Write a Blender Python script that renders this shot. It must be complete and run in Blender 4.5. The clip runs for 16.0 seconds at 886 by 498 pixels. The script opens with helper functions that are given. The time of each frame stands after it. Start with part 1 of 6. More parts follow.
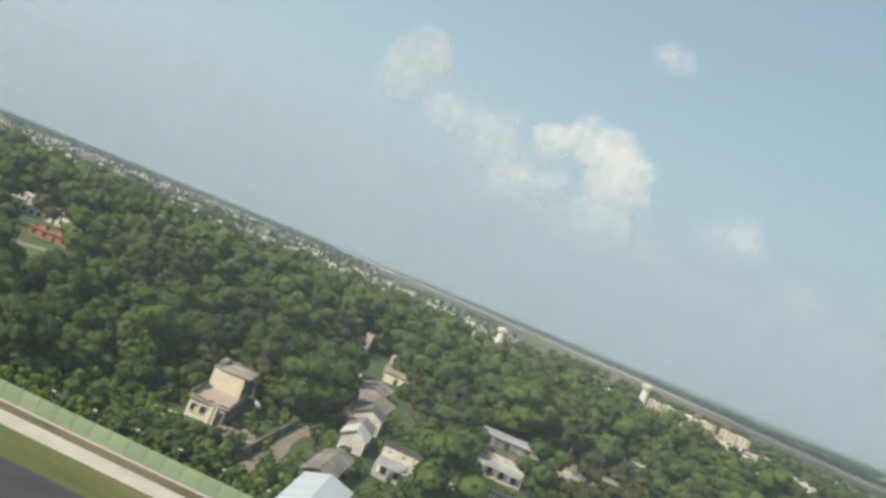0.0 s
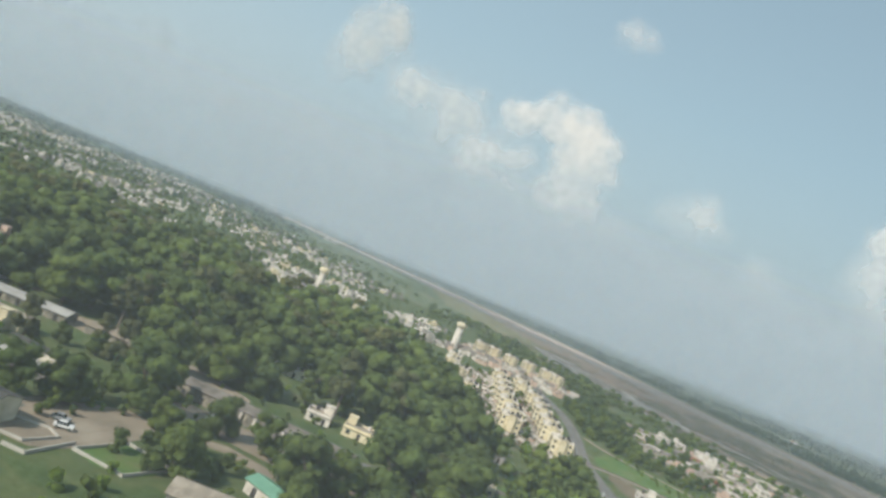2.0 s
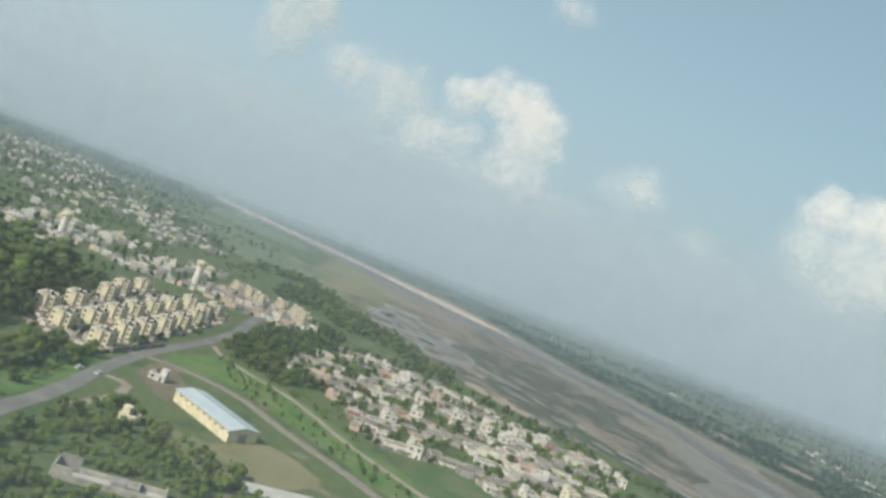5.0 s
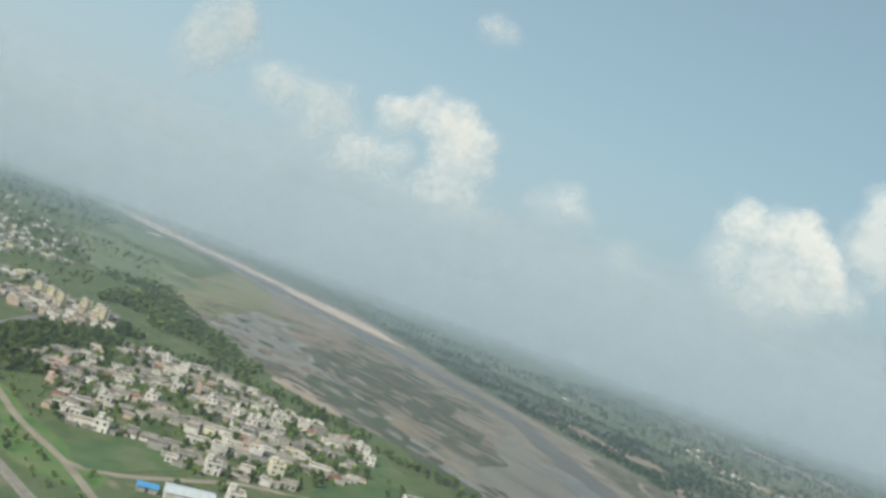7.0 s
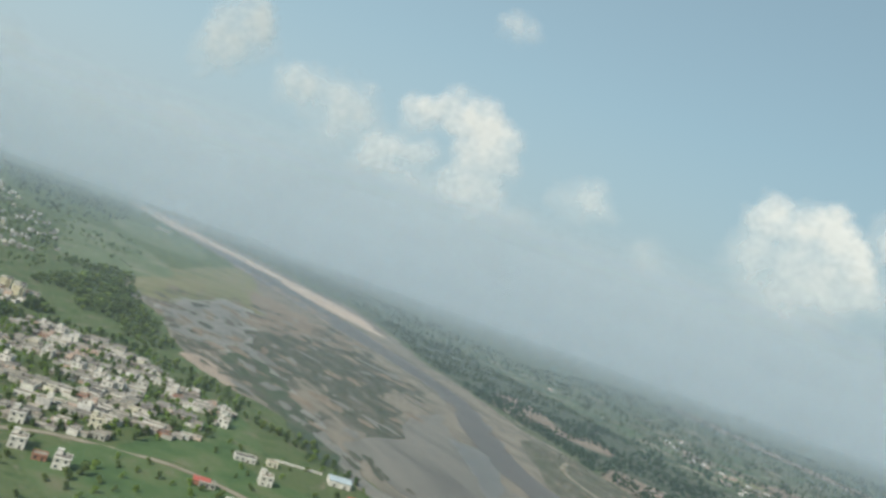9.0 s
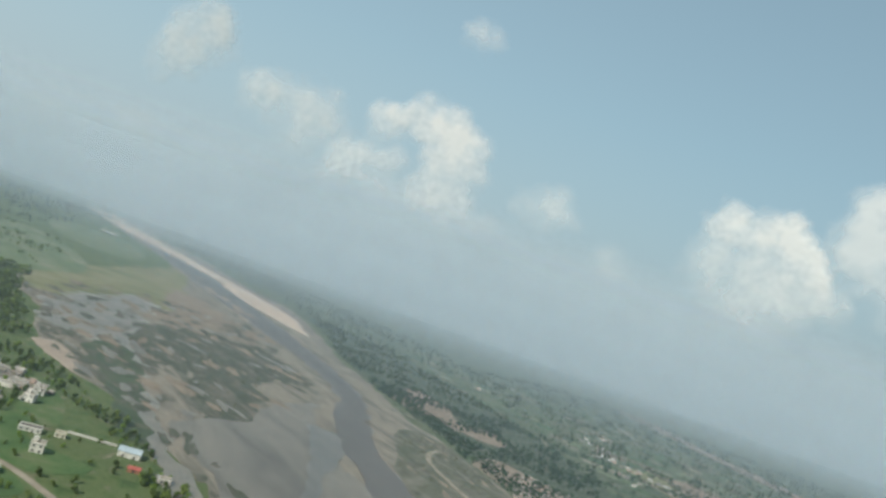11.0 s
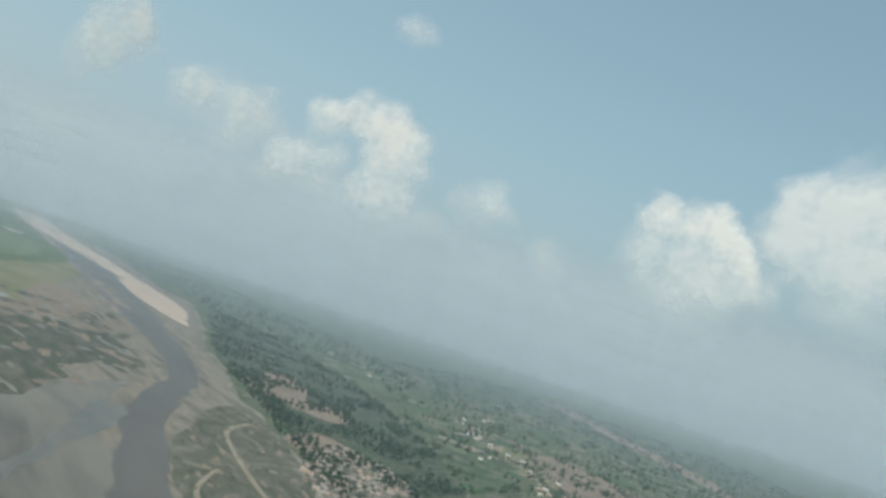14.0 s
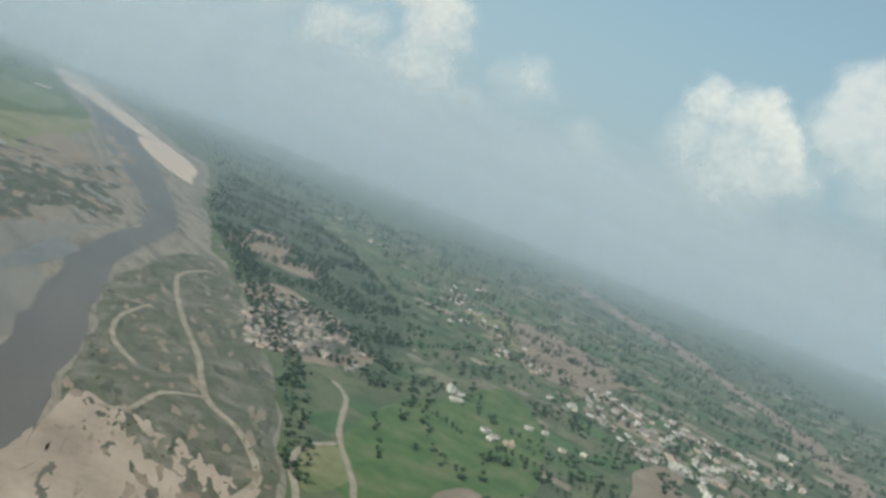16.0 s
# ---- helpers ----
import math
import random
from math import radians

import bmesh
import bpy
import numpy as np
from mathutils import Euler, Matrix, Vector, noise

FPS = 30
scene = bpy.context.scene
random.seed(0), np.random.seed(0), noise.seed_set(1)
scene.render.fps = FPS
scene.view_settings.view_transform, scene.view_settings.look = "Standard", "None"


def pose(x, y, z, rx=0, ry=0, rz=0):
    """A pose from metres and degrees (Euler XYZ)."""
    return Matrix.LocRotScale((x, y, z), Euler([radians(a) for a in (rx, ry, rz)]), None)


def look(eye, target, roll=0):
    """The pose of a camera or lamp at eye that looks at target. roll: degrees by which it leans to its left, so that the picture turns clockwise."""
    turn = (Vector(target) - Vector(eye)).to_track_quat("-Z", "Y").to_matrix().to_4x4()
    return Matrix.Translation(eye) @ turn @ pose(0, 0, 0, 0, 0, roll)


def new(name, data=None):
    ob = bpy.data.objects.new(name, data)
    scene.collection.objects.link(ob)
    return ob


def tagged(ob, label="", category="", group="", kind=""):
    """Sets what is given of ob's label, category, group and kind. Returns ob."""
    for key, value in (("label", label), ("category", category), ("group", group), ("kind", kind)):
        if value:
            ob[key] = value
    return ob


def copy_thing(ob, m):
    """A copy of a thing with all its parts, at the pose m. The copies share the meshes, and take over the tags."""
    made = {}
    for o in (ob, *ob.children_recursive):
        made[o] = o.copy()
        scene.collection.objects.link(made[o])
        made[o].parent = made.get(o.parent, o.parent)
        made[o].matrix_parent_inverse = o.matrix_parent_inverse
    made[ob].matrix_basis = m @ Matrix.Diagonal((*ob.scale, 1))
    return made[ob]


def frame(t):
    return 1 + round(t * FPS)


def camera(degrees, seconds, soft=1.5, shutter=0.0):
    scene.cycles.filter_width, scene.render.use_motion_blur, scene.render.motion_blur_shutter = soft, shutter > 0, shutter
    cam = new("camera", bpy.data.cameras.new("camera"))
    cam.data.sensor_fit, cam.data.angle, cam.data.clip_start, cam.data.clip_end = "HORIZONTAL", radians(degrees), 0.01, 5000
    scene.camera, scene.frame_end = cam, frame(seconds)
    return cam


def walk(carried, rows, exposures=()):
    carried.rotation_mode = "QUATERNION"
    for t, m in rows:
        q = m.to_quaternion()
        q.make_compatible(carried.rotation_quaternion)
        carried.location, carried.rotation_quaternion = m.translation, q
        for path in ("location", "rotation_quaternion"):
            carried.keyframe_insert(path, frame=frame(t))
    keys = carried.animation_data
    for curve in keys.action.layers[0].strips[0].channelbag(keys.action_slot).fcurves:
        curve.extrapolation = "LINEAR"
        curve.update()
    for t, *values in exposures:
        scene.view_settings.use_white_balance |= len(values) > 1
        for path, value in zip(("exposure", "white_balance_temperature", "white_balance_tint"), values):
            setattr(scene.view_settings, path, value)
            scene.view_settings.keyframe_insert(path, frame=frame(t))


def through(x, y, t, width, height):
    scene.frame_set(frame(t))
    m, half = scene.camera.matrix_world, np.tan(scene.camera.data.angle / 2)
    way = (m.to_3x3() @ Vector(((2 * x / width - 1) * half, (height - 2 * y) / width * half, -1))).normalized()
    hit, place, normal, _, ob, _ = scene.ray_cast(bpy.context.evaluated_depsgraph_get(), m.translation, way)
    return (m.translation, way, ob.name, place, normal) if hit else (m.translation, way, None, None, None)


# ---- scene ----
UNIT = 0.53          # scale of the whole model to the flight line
cam = camera(61.38, 16.0, soft=3.0)
PATH = [
    (0.0, (0.00, 0.00, 19.57), (-20.71, 97.73, 24.02), 22.23),
    (0.5, (19.21, 1.92, 22.43), (-0.23, 99.95, 25.79), 22.61),
    (1.0, (38.37, 3.58, 25.04), (19.21, 101.63, 29.34), 22.40),
    (1.5, (57.47, 4.98, 28.07), (39.35, 103.27, 31.47), 22.79),
    (2.0, (76.52, 6.16, 31.33), (59.19, 104.60, 34.19), 22.49),
    (2.5, (95.50, 7.11, 34.84), (78.88, 105.69, 37.33), 22.57),
    (3.0, (114.41, 7.85, 38.33), (98.76, 106.59, 40.90), 22.72),
    (3.5, (133.25, 8.40, 41.78), (118.08, 107.19, 45.05), 22.44),
    (4.0, (152.02, 8.77, 45.20), (137.39, 107.58, 50.07), 22.10),
    (4.5, (170.72, 8.98, 48.58), (157.39, 108.00, 52.77), 21.33),
    (5.0, (189.34, 9.03, 51.93), (176.70, 108.20, 54.13), 20.90),
    (5.2, (196.76, 9.01, 53.26), (184.79, 108.28, 54.60), 20.86),
    (7.3, (273.86, 7.71, 66.88), (267.74, 107.24, 74.41), 19.41),
    (7.5, (281.12, 7.51, 68.15), (275.46, 107.13, 74.79), 19.25),
    (8.0, (299.19, 6.94, 71.29), (288.76, 106.20, 77.47), 18.44),
    (8.5, (317.17, 6.32, 74.39), (307.04, 105.65, 79.93), 18.69),
    (9.0, (335.04, 5.66, 77.46), (323.53, 104.85, 82.93), 19.66),
    (9.5, (352.80, 4.98, 80.49), (341.37, 103.92, 89.44), 18.86),
    (10.0, (370.45, 4.28, 83.49), (361.13, 103.59, 90.61), 19.71),
    (10.2, (377.47, 4.00, 84.68), (367.44, 103.21, 92.22), 19.44),
    (12.3, (450.11, 1.30, 96.80), (442.77, 100.87, 102.51), 20.57),
    (12.5, (456.91, 1.09, 97.92), (449.96, 100.72, 103.00), 20.47),
    (13.0, (473.83, 0.61, 100.69), (467.15, 100.28, 105.30), 20.70),
    (13.5, (490.61, 0.21, 103.43), (486.27, 99.99, 108.61), 19.96),
    (14.0, (507.25, -0.08, 106.13), (502.94, 99.41, 115.24), 18.48),
    (14.5, (523.76, -0.27, 108.79), (520.11, 99.36, 116.67), 19.58),
    (15.0, (540.12, -0.32, 111.42), (542.75, 99.63, 113.11), 21.40),
    (15.5, (556.33, -0.24, 114.00), (559.81, 99.15, 103.54), 22.10),
    (16.0, (572.40, -0.00, 116.55), (567.50, 99.53, 108.26), 21.14),
]
walk(cam, [(t, look(eye, target, roll)) for t, eye, target, roll in PATH],
     exposures=[(0.0, 0.24, 6540, 14), (2.5, 0.18, 6510, 12.5), (5.0, 0.15, 6450, 11), (9.0, 0.1, 6330, 9), (13.0, 0.01, 6240, 8.5), (14.4, -0.04, 6230, 8), (15.0, -0.1, 6250, 8), (15.5, 0.0, 6250, 8), (16.0, 0.02, 6230, 8)])

# ---- light: hazy morning sun behind the flight path, and the sky ----
SUN_DIR = Vector((-0.42, -0.66, 0.62)).normalized()      # towards the sun
world = bpy.data.worlds.new("hazy_sky")
scene.world = world
world.use_nodes = True
wn = world.node_tree.nodes
sky = wn.new("ShaderNodeTexSky")
sky.sky_type, sky.sun_disc = "NISHITA", False
sky.sun_elevation = math.asin(SUN_DIR.z)
sky.sun_rotation = math.atan2(SUN_DIR.x, SUN_DIR.y)
sky.altitude, sky.air_density, sky.dust_density, sky.ozone_density = 100, 1.0, 1.0, 1.5
wn["Background"].inputs["Strength"].default_value = 0.15
sun = new("sun", bpy.data.lights.new("sun", "SUN"))
sun.data.energy, sun.data.angle, sun.data.color = 4.5, radians(4.0), (1.0, 0.93, 0.81)
sun.matrix_world = look((0, 0, 500), Vector((0, 0, 500)) - SUN_DIR)


# ---- materials ----
def ramp_into(nt, fac, stops):
    r = nt.nodes.new("ShaderNodeValToRGB")
    e = r.color_ramp.elements
    while len(e) < len(stops):
        e.new(0.5)
    for el, (p, c) in zip(e, stops):
        el.position, el.color = p, (*c, 1)
    nt.links.new(fac, r.inputs[0])
    return r.outputs[0]


def noise_out(nt, scale, detail=5.0, rough=0.6, stretch=None, dist=0.0, space="Object"):
    tc = nt.nodes.new("ShaderNodeTexCoord")
    v = tc.outputs[space]
    if stretch:
        mp = nt.nodes.new("ShaderNodeMapping")
        if len(stretch) == 2:      # (how many times longer, along which direction)
            mp.vector_type = "TEXTURE"
            mp.inputs["Scale"].default_value = (stretch[0], 1, 1)
            mp.inputs["Rotation"].default_value[2] = radians(stretch[1])
        else:
            mp.inputs["Scale"].default_value = stretch[:3]
            mp.inputs["Rotation"].default_value[2] = radians(stretch[3]) if len(stretch) > 3 else 0
        nt.links.new(v, mp.inputs[0])
        v = mp.outputs[0]
    n = nt.nodes.new("ShaderNodeTexNoise")
    n.inputs["Scale"].default_value, n.inputs["Detail"].default_value = scale, detail
    n.inputs["Roughness"].default_value, n.inputs["Distortion"].default_value = rough, dist
    nt.links.new(v, n.inputs["Vector"])
    return n.outputs["Fac"]


def mixed(nt, fac, a, b, mode="MIX"):
    m = nt.nodes.new("ShaderNodeMix")
    m.data_type, m.blend_type = "RGBA", mode
    for sock, val in ((m.inputs[0], fac), (m.inputs[6], a), (m.inputs[7], b)):
        if isinstance(val, (int, float)):
            sock.default_value = val
        elif isinstance(val, tuple):
            sock.default_value = (*val, 1)
        else:
            nt.links.new(val, sock)
    return m.outputs[2]


def surface(name, stops, big, small, rough=0.9, bump=0.0, bump_scale=1.0, metal=0.0, stretch=None, grain=0.35, random_tint=0.0, island=False, spec=0.3, dist=0.0):
    """A surface with stains at one scale (big, per metre) and grain at another (small)."""
    m = bpy.data.materials.new(name)
    m.use_nodes = True
    nt = m.node_tree
    b = nt.nodes["Principled BSDF"]
    col = ramp_into(nt, noise_out(nt, big, 6.0, 0.62, stretch, dist), stops)
    fine = ramp_into(nt, noise_out(nt, small, 4.0, 0.7), [(0.3, (0.45,) * 3), (0.7, (1.0,) * 3)])
    col = mixed(nt, grain, col, mixed(nt, 1.0, col, fine, "MULTIPLY"))
    if random_tint:
        src = nt.nodes.new("ShaderNodeNewGeometry").outputs["Random Per Island"] if island else nt.nodes.new("ShaderNodeObjectInfo").outputs["Random"]
        tint = ramp_into(nt, src, [(0.0, (1 - random_tint,) * 3), (0.5, (1.0, 0.98, 0.92)), (1.0, (1 + random_tint * 0.4, 1 + random_tint * 0.3, 1.0))])
        col = mixed(nt, 1.0, col, tint, "MULTIPLY")
    nt.links.new(col, b.inputs["Base Color"])
    b.inputs["Roughness"].default_value, b.inputs["Metallic"].default_value = rough, metal
    b.inputs["Specular IOR Level"].default_value = spec
    if bump:
        bp = nt.nodes.new("ShaderNodeBump")
        bp.inputs["Strength"].default_value, bp.inputs["Distance"].default_value = bump, bump_scale
        nt.links.new(noise_out(nt, small * 0.6, 5.0, 0.7), bp.inputs["Height"])
        nt.links.new(bp.outputs[0], b.inputs["Normal"])
    return m


# the sky whitens towards the horizon
wt = world.node_tree
wz = wt.nodes.new("ShaderNodeSeparateXYZ")
wt.links.new(wt.nodes.new("ShaderNodeTexCoord").outputs["Generated"], wz.inputs[0])
haze_amount = ramp_into(wt, wz.outputs[2], [(0.0, (1.0,) * 3), (0.1, (0.93,) * 3), (0.3, (0.66,) * 3), (0.7, (0.4,) * 3)])
tinted = mixed(wt, 1.0, sky.outputs[0], (0.86, 1.25, 1.01), "MULTIPLY")
sunward = wt.nodes.new("ShaderNodeMapRange")       # brighter on the sun's side
for k, v in ((1, -0.8), (2, 0.8), (3, 1.17), (4, 0.87)):
    sunward.inputs[k].default_value = v
wt.links.new(wz.outputs[0], sunward.inputs[0])
wt.links.new(mixed(wt, 1.0, mixed(wt, haze_amount, tinted, (2.4, 2.8, 3.0)), sunward.outputs[0], "MULTIPLY"), wn["Background"].inputs["Color"])

M = {}
M["ground"] = surface("rough_grass", [(0.3, (0.044, 0.068, 0.024)), (0.42, (0.066, 0.104, 0.033)), (0.51, (0.104, 0.126, 0.048)), (0.58, (0.076, 0.108, 0.038)), (0.68, (0.21, 0.172, 0.115))], 0.05, 0.35, bump=0.6, bump_scale=0.5)
M["lawn"] = surface("mown_grass", [(0.3, (0.055, 0.11, 0.025)), (0.45, (0.082, 0.158, 0.036)), (0.57, (0.12, 0.165, 0.052)), (0.7, (0.22, 0.18, 0.12))], 0.07, 0.8, bump=0.3, bump_scale=0.2)
M["undergrowth"] = surface("dark_undergrowth", [(0.3, (0.045, 0.064, 0.038)), (0.5, (0.064, 0.086, 0.05)), (0.7, (0.12, 0.115, 0.078))], 0.04, 0.3, bump=0.6, bump_scale=0.8)
M["far_ground"] = surface("far_rough_land", [(0.3, (0.045, 0.066, 0.037)), (0.42, (0.066, 0.098, 0.046)), (0.52, (0.115, 0.125, 0.072)), (0.6, (0.06, 0.085, 0.045)), (0.7, (0.21, 0.178, 0.13))], 0.011, 0.16, bump=0.5)
M["crop"] = surface("green_crop", [(0.3, (0.045, 0.08, 0.028)), (0.45, (0.068, 0.118, 0.038)), (0.57, (0.1, 0.135, 0.052)), (0.7, (0.16, 0.15, 0.085))], 0.03, 0.4, bump=0.3, bump_scale=0.3)
M["pale_crop"] = surface("pale_green_crop", [(0.3, (0.085, 0.12, 0.055)), (0.45, (0.12, 0.155, 0.075)), (0.57, (0.155, 0.175, 0.095)), (0.7, (0.22, 0.2, 0.13))], 0.012, 0.2, bump=0.3, bump_scale=0.3)
M["khaki"] = surface("dry_meadow", [(0.3, (0.11, 0.135, 0.06)), (0.5, (0.19, 0.18, 0.09)), (0.7, (0.25, 0.21, 0.13))], 0.012, 0.12, bump=0.3)
M["verge"] = surface("mown_airfield_grass", [(0.3, (0.06, 0.085, 0.025)), (0.5, (0.11, 0.125, 0.045)), (0.7, (0.2, 0.16, 0.085))], 0.09, 1.2, bump=0.3, bump_scale=0.15, stretch=(0.25, 1.0, 1.0, -9))
M["verge_soil"] = surface("dry_fence_verge", [(0.3, (0.1, 0.1, 0.05)), (0.5, (0.16, 0.13, 0.085)), (0.7, (0.21, 0.165, 0.115))], 0.12, 1.5, bump=0.3, bump_scale=0.15)
M["soil"] = surface("bare_soil", [(0.3, (0.17, 0.132, 0.096)), (0.55, (0.245, 0.188, 0.14)), (0.75, (0.31, 0.248, 0.187))], 0.03, 0.5, bump=0.4, bump_scale=0.3)
M["dirt"] = surface("beaten_dirt", [(0.3, (0.2, 0.165, 0.12)), (0.55, (0.3, 0.25, 0.19)), (0.75, (0.37, 0.32, 0.25))], 0.08, 1.1, bump=0.3, bump_scale=0.2)
M["bed"] = surface("river_gravel", [(0.3, (0.1, 0.1, 0.075)), (0.42, (0.17, 0.15, 0.12)), (0.52, (0.25, 0.21, 0.165)), (0.6, (0.16, 0.145, 0.115)), (0.72, (0.09, 0.095, 0.065))], 0.034, 0.16, bump=0.5, stretch=(5.0, -49), dist=0.6)
M["silt"] = surface("smooth_silt", [(0.32, (0.11, 0.101, 0.087)), (0.5, (0.162, 0.147, 0.124)), (0.68, (0.2, 0.178, 0.148))], 0.022, 0.1, rough=0.6, grain=0.12, stretch=(3.5, -52), dist=0.8)
M["scrub"] = surface("river_scrub", [(0.3, (0.055, 0.064, 0.044)), (0.48, (0.08, 0.086, 0.06)), (0.58, (0.115, 0.107, 0.083)), (0.7, (0.17, 0.146, 0.115))], 0.05, 0.2, bump=0.8, bump_scale=1.0, stretch=(2.6, -49), dist=0.8)
M["flood"] = surface("flood_plain", [(0.3, (0.074, 0.084, 0.052)), (0.5, (0.118, 0.116, 0.08)), (0.62, (0.172, 0.153, 0.12)), (0.76, (0.26, 0.222, 0.178))], 0.022, 0.22, bump=0.7, bump_scale=0.8, dist=1.5)
M["sand"] = surface("river_sand", [(0.3, (0.23, 0.18, 0.14)), (0.5, (0.32, 0.25, 0.195)), (0.7, (0.4, 0.315, 0.25))], 0.014, 0.2, grain=0.2)
M["pinksand"] = surface("pale_pink_sand", [(0.3, (0.4, 0.3, 0.23)), (0.5, (0.5, 0.38, 0.295)), (0.7, (0.57, 0.46, 0.365))], 0.012, 0.2, grain=0.2)
M["water"] = surface("silty_water", [(0.3, (0.09, 0.08, 0.07)), (0.55, (0.108, 0.096, 0.083)), (0.75, (0.13, 0.115, 0.099))], 0.016, 0.05, rough=0.55, grain=0.1, bump=0.05, bump_scale=0.2, stretch=(4.0, -55), spec=0.5)
M["wet"] = surface("wet_silt", [(0.34, (0.1, 0.092, 0.08)), (0.5, (0.125, 0.114, 0.098)), (0.62, (0.155, 0.14, 0.118))], 0.03, 0.2, rough=0.4, grain=0.15, spec=0.5)
M["shallow"] = surface("shallow_water", [(0.34, (0.13, 0.115, 0.095)), (0.5, (0.175, 0.155, 0.125)), (0.62, (0.215, 0.185, 0.145))], 0.03, 0.2, rough=0.45, grain=0.15, spec=0.5)
M["asphalt"] = surface("worn_asphalt", [(0.3, (0.05, 0.05, 0.052)), (0.7, (0.085, 0.083, 0.08))], 0.1, 2.0, grain=0.25)
M["road"] = surface("dusty_asphalt", [(0.3, (0.13, 0.125, 0.12)), (0.55, (0.18, 0.17, 0.155)), (0.75, (0.23, 0.21, 0.18))], 0.06, 1.0, grain=0.25)
M["concrete"] = surface("weathered_concrete", [(0.3, (0.36, 0.34, 0.3)), (0.55, (0.47, 0.45, 0.4)), (0.75, (0.53, 0.5, 0.45))], 0.15, 2.2, grain=0.3)
M["oldsheet"] = surface("old_whitish_roof_sheet", [(0.3, (0.52, 0.52, 0.5)), (0.5, (0.66, 0.66, 0.64)), (0.72, (0.74, 0.73, 0.71))], 0.3, 2.0, rough=0.7, grain=0.3, stretch=(4, 0.6, 1), random_tint=0.12)
M["paleroad"] = surface("dusty_pale_concrete", [(0.3, (0.42, 0.38, 0.31)), (0.55, (0.52, 0.475, 0.395)), (0.75, (0.58, 0.54, 0.46))], 0.15, 2.2, grain=0.3)
M["roof"] = surface("stained_roof_slab", [(0.3, (0.13, 0.113, 0.098)), (0.5, (0.27, 0.24, 0.21)), (0.7, (0.43, 0.39, 0.345))], 0.2, 1.6, random_tint=0.5)
M["greyroof"] = surface("grey_roof_sheet", [(0.3, (0.24, 0.235, 0.22)), (0.5, (0.34, 0.33, 0.31)), (0.72, (0.43, 0.42, 0.39))], 0.2, 1.6, stretch=(0.4, 1.6, 1))
M["hut_roof"] = surface("hut_roof", [(0.3, (0.12, 0.1, 0.088)), (0.5, (0.29, 0.25, 0.22)), (0.7, (0.5, 0.45, 0.41))], 0.08, 1.5, random_tint=0.4, island=True)
M["tar"] = surface("dark_roof_sheet", [(0.3, (0.05, 0.05, 0.05)), (0.6, (0.085, 0.083, 0.08)), (0.8, (0.13, 0.12, 0.11))], 0.12, 1.5, random_tint=0.2)
M["tin"] = surface("pale_roof_sheet", [(0.3, (0.43, 0.45, 0.46)), (0.55, (0.55, 0.57, 0.58)), (0.75, (0.62, 0.63, 0.63))], 0.2, 2.0, rough=0.5, grain=0.25, stretch=(6, 0.6, 1))
M["bluetin"] = surface("blue_grey_roof_sheet", [(0.3, (0.34, 0.39, 0.42)), (0.6, (0.45, 0.5, 0.52)), (0.8, (0.53, 0.57, 0.58))], 0.15, 1.5, rough=0.5, grain=0.2)
M["greentin"] = surface("green_roof_sheet", [(0.3, (0.12, 0.27, 0.19)), (0.6, (0.18, 0.36, 0.26)), (0.8, (0.25, 0.42, 0.33))], 0.2, 1.5, rough=0.55)
M["bluepaint"] = surface("blue_sheet", [(0.3, (0.05, 0.24, 0.5)), (0.7, (0.09, 0.33, 0.6))], 0.3, 2.0, rough=0.6)
M["cream"] = surface("cream_plaster", [(0.3, (0.5, 0.44, 0.31)), (0.5, (0.66, 0.59, 0.42)), (0.72, (0.75, 0.69, 0.53))], 0.3, 2.0, random_tint=0.12)
M["white"] = surface("white_plaster", [(0.3, (0.44, 0.41, 0.375)), (0.5, (0.64, 0.605, 0.56)), (0.72, (0.78, 0.75, 0.71))], 0.3, 2.0, random_tint=0.12)
M["pale"] = surface("pale_cream_plaster", [(0.3, (0.5, 0.46, 0.36)), (0.5, (0.68, 0.63, 0.51)), (0.72, (0.76, 0.72, 0.61))], 0.35, 2.0, random_tint=0.1)
M["grey"] = surface("grey_cement", [(0.3, (0.24, 0.23, 0.21)), (0.5, (0.35, 0.335, 0.31)), (0.72, (0.45, 0.43, 0.4))], 0.3, 2.0, random_tint=0.25)
M["pink"] = surface("pink_plaster", [(0.3, (0.45, 0.33, 0.27)), (0.55, (0.58, 0.44, 0.37)), (0.75, (0.64, 0.53, 0.46))], 0.3, 2.0, random_tint=0.15)
M["yellow"] = surface("yellow_plaster", [(0.3, (0.55, 0.42, 0.16)), (0.55, (0.68, 0.54, 0.25)), (0.75, (0.74, 0.63, 0.38))], 0.3, 2.0, random_tint=0.12)
M["brick"] = surface("raw_brick", [(0.3, (0.25, 0.11, 0.07)), (0.55, (0.36, 0.17, 0.11)), (0.75, (0.42, 0.26, 0.2))], 0.5, 3.0, random_tint=0.2)
M["redroof"] = surface("red_roof", [(0.3, (0.35, 0.08, 0.06)), (0.6, (0.48, 0.13, 0.1)), (0.8, (0.5, 0.22, 0.18))], 0.3, 2.0)
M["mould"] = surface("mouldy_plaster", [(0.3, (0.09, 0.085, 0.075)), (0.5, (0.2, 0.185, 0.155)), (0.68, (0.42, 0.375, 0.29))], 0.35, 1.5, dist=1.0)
M["ruin"] = surface("ruined_plaster", [(0.25, (0.2, 0.18, 0.14)), (0.42, (0.64, 0.56, 0.41)), (0.7, (0.78, 0.7, 0.54))], 0.22, 1.2, dist=0.8)
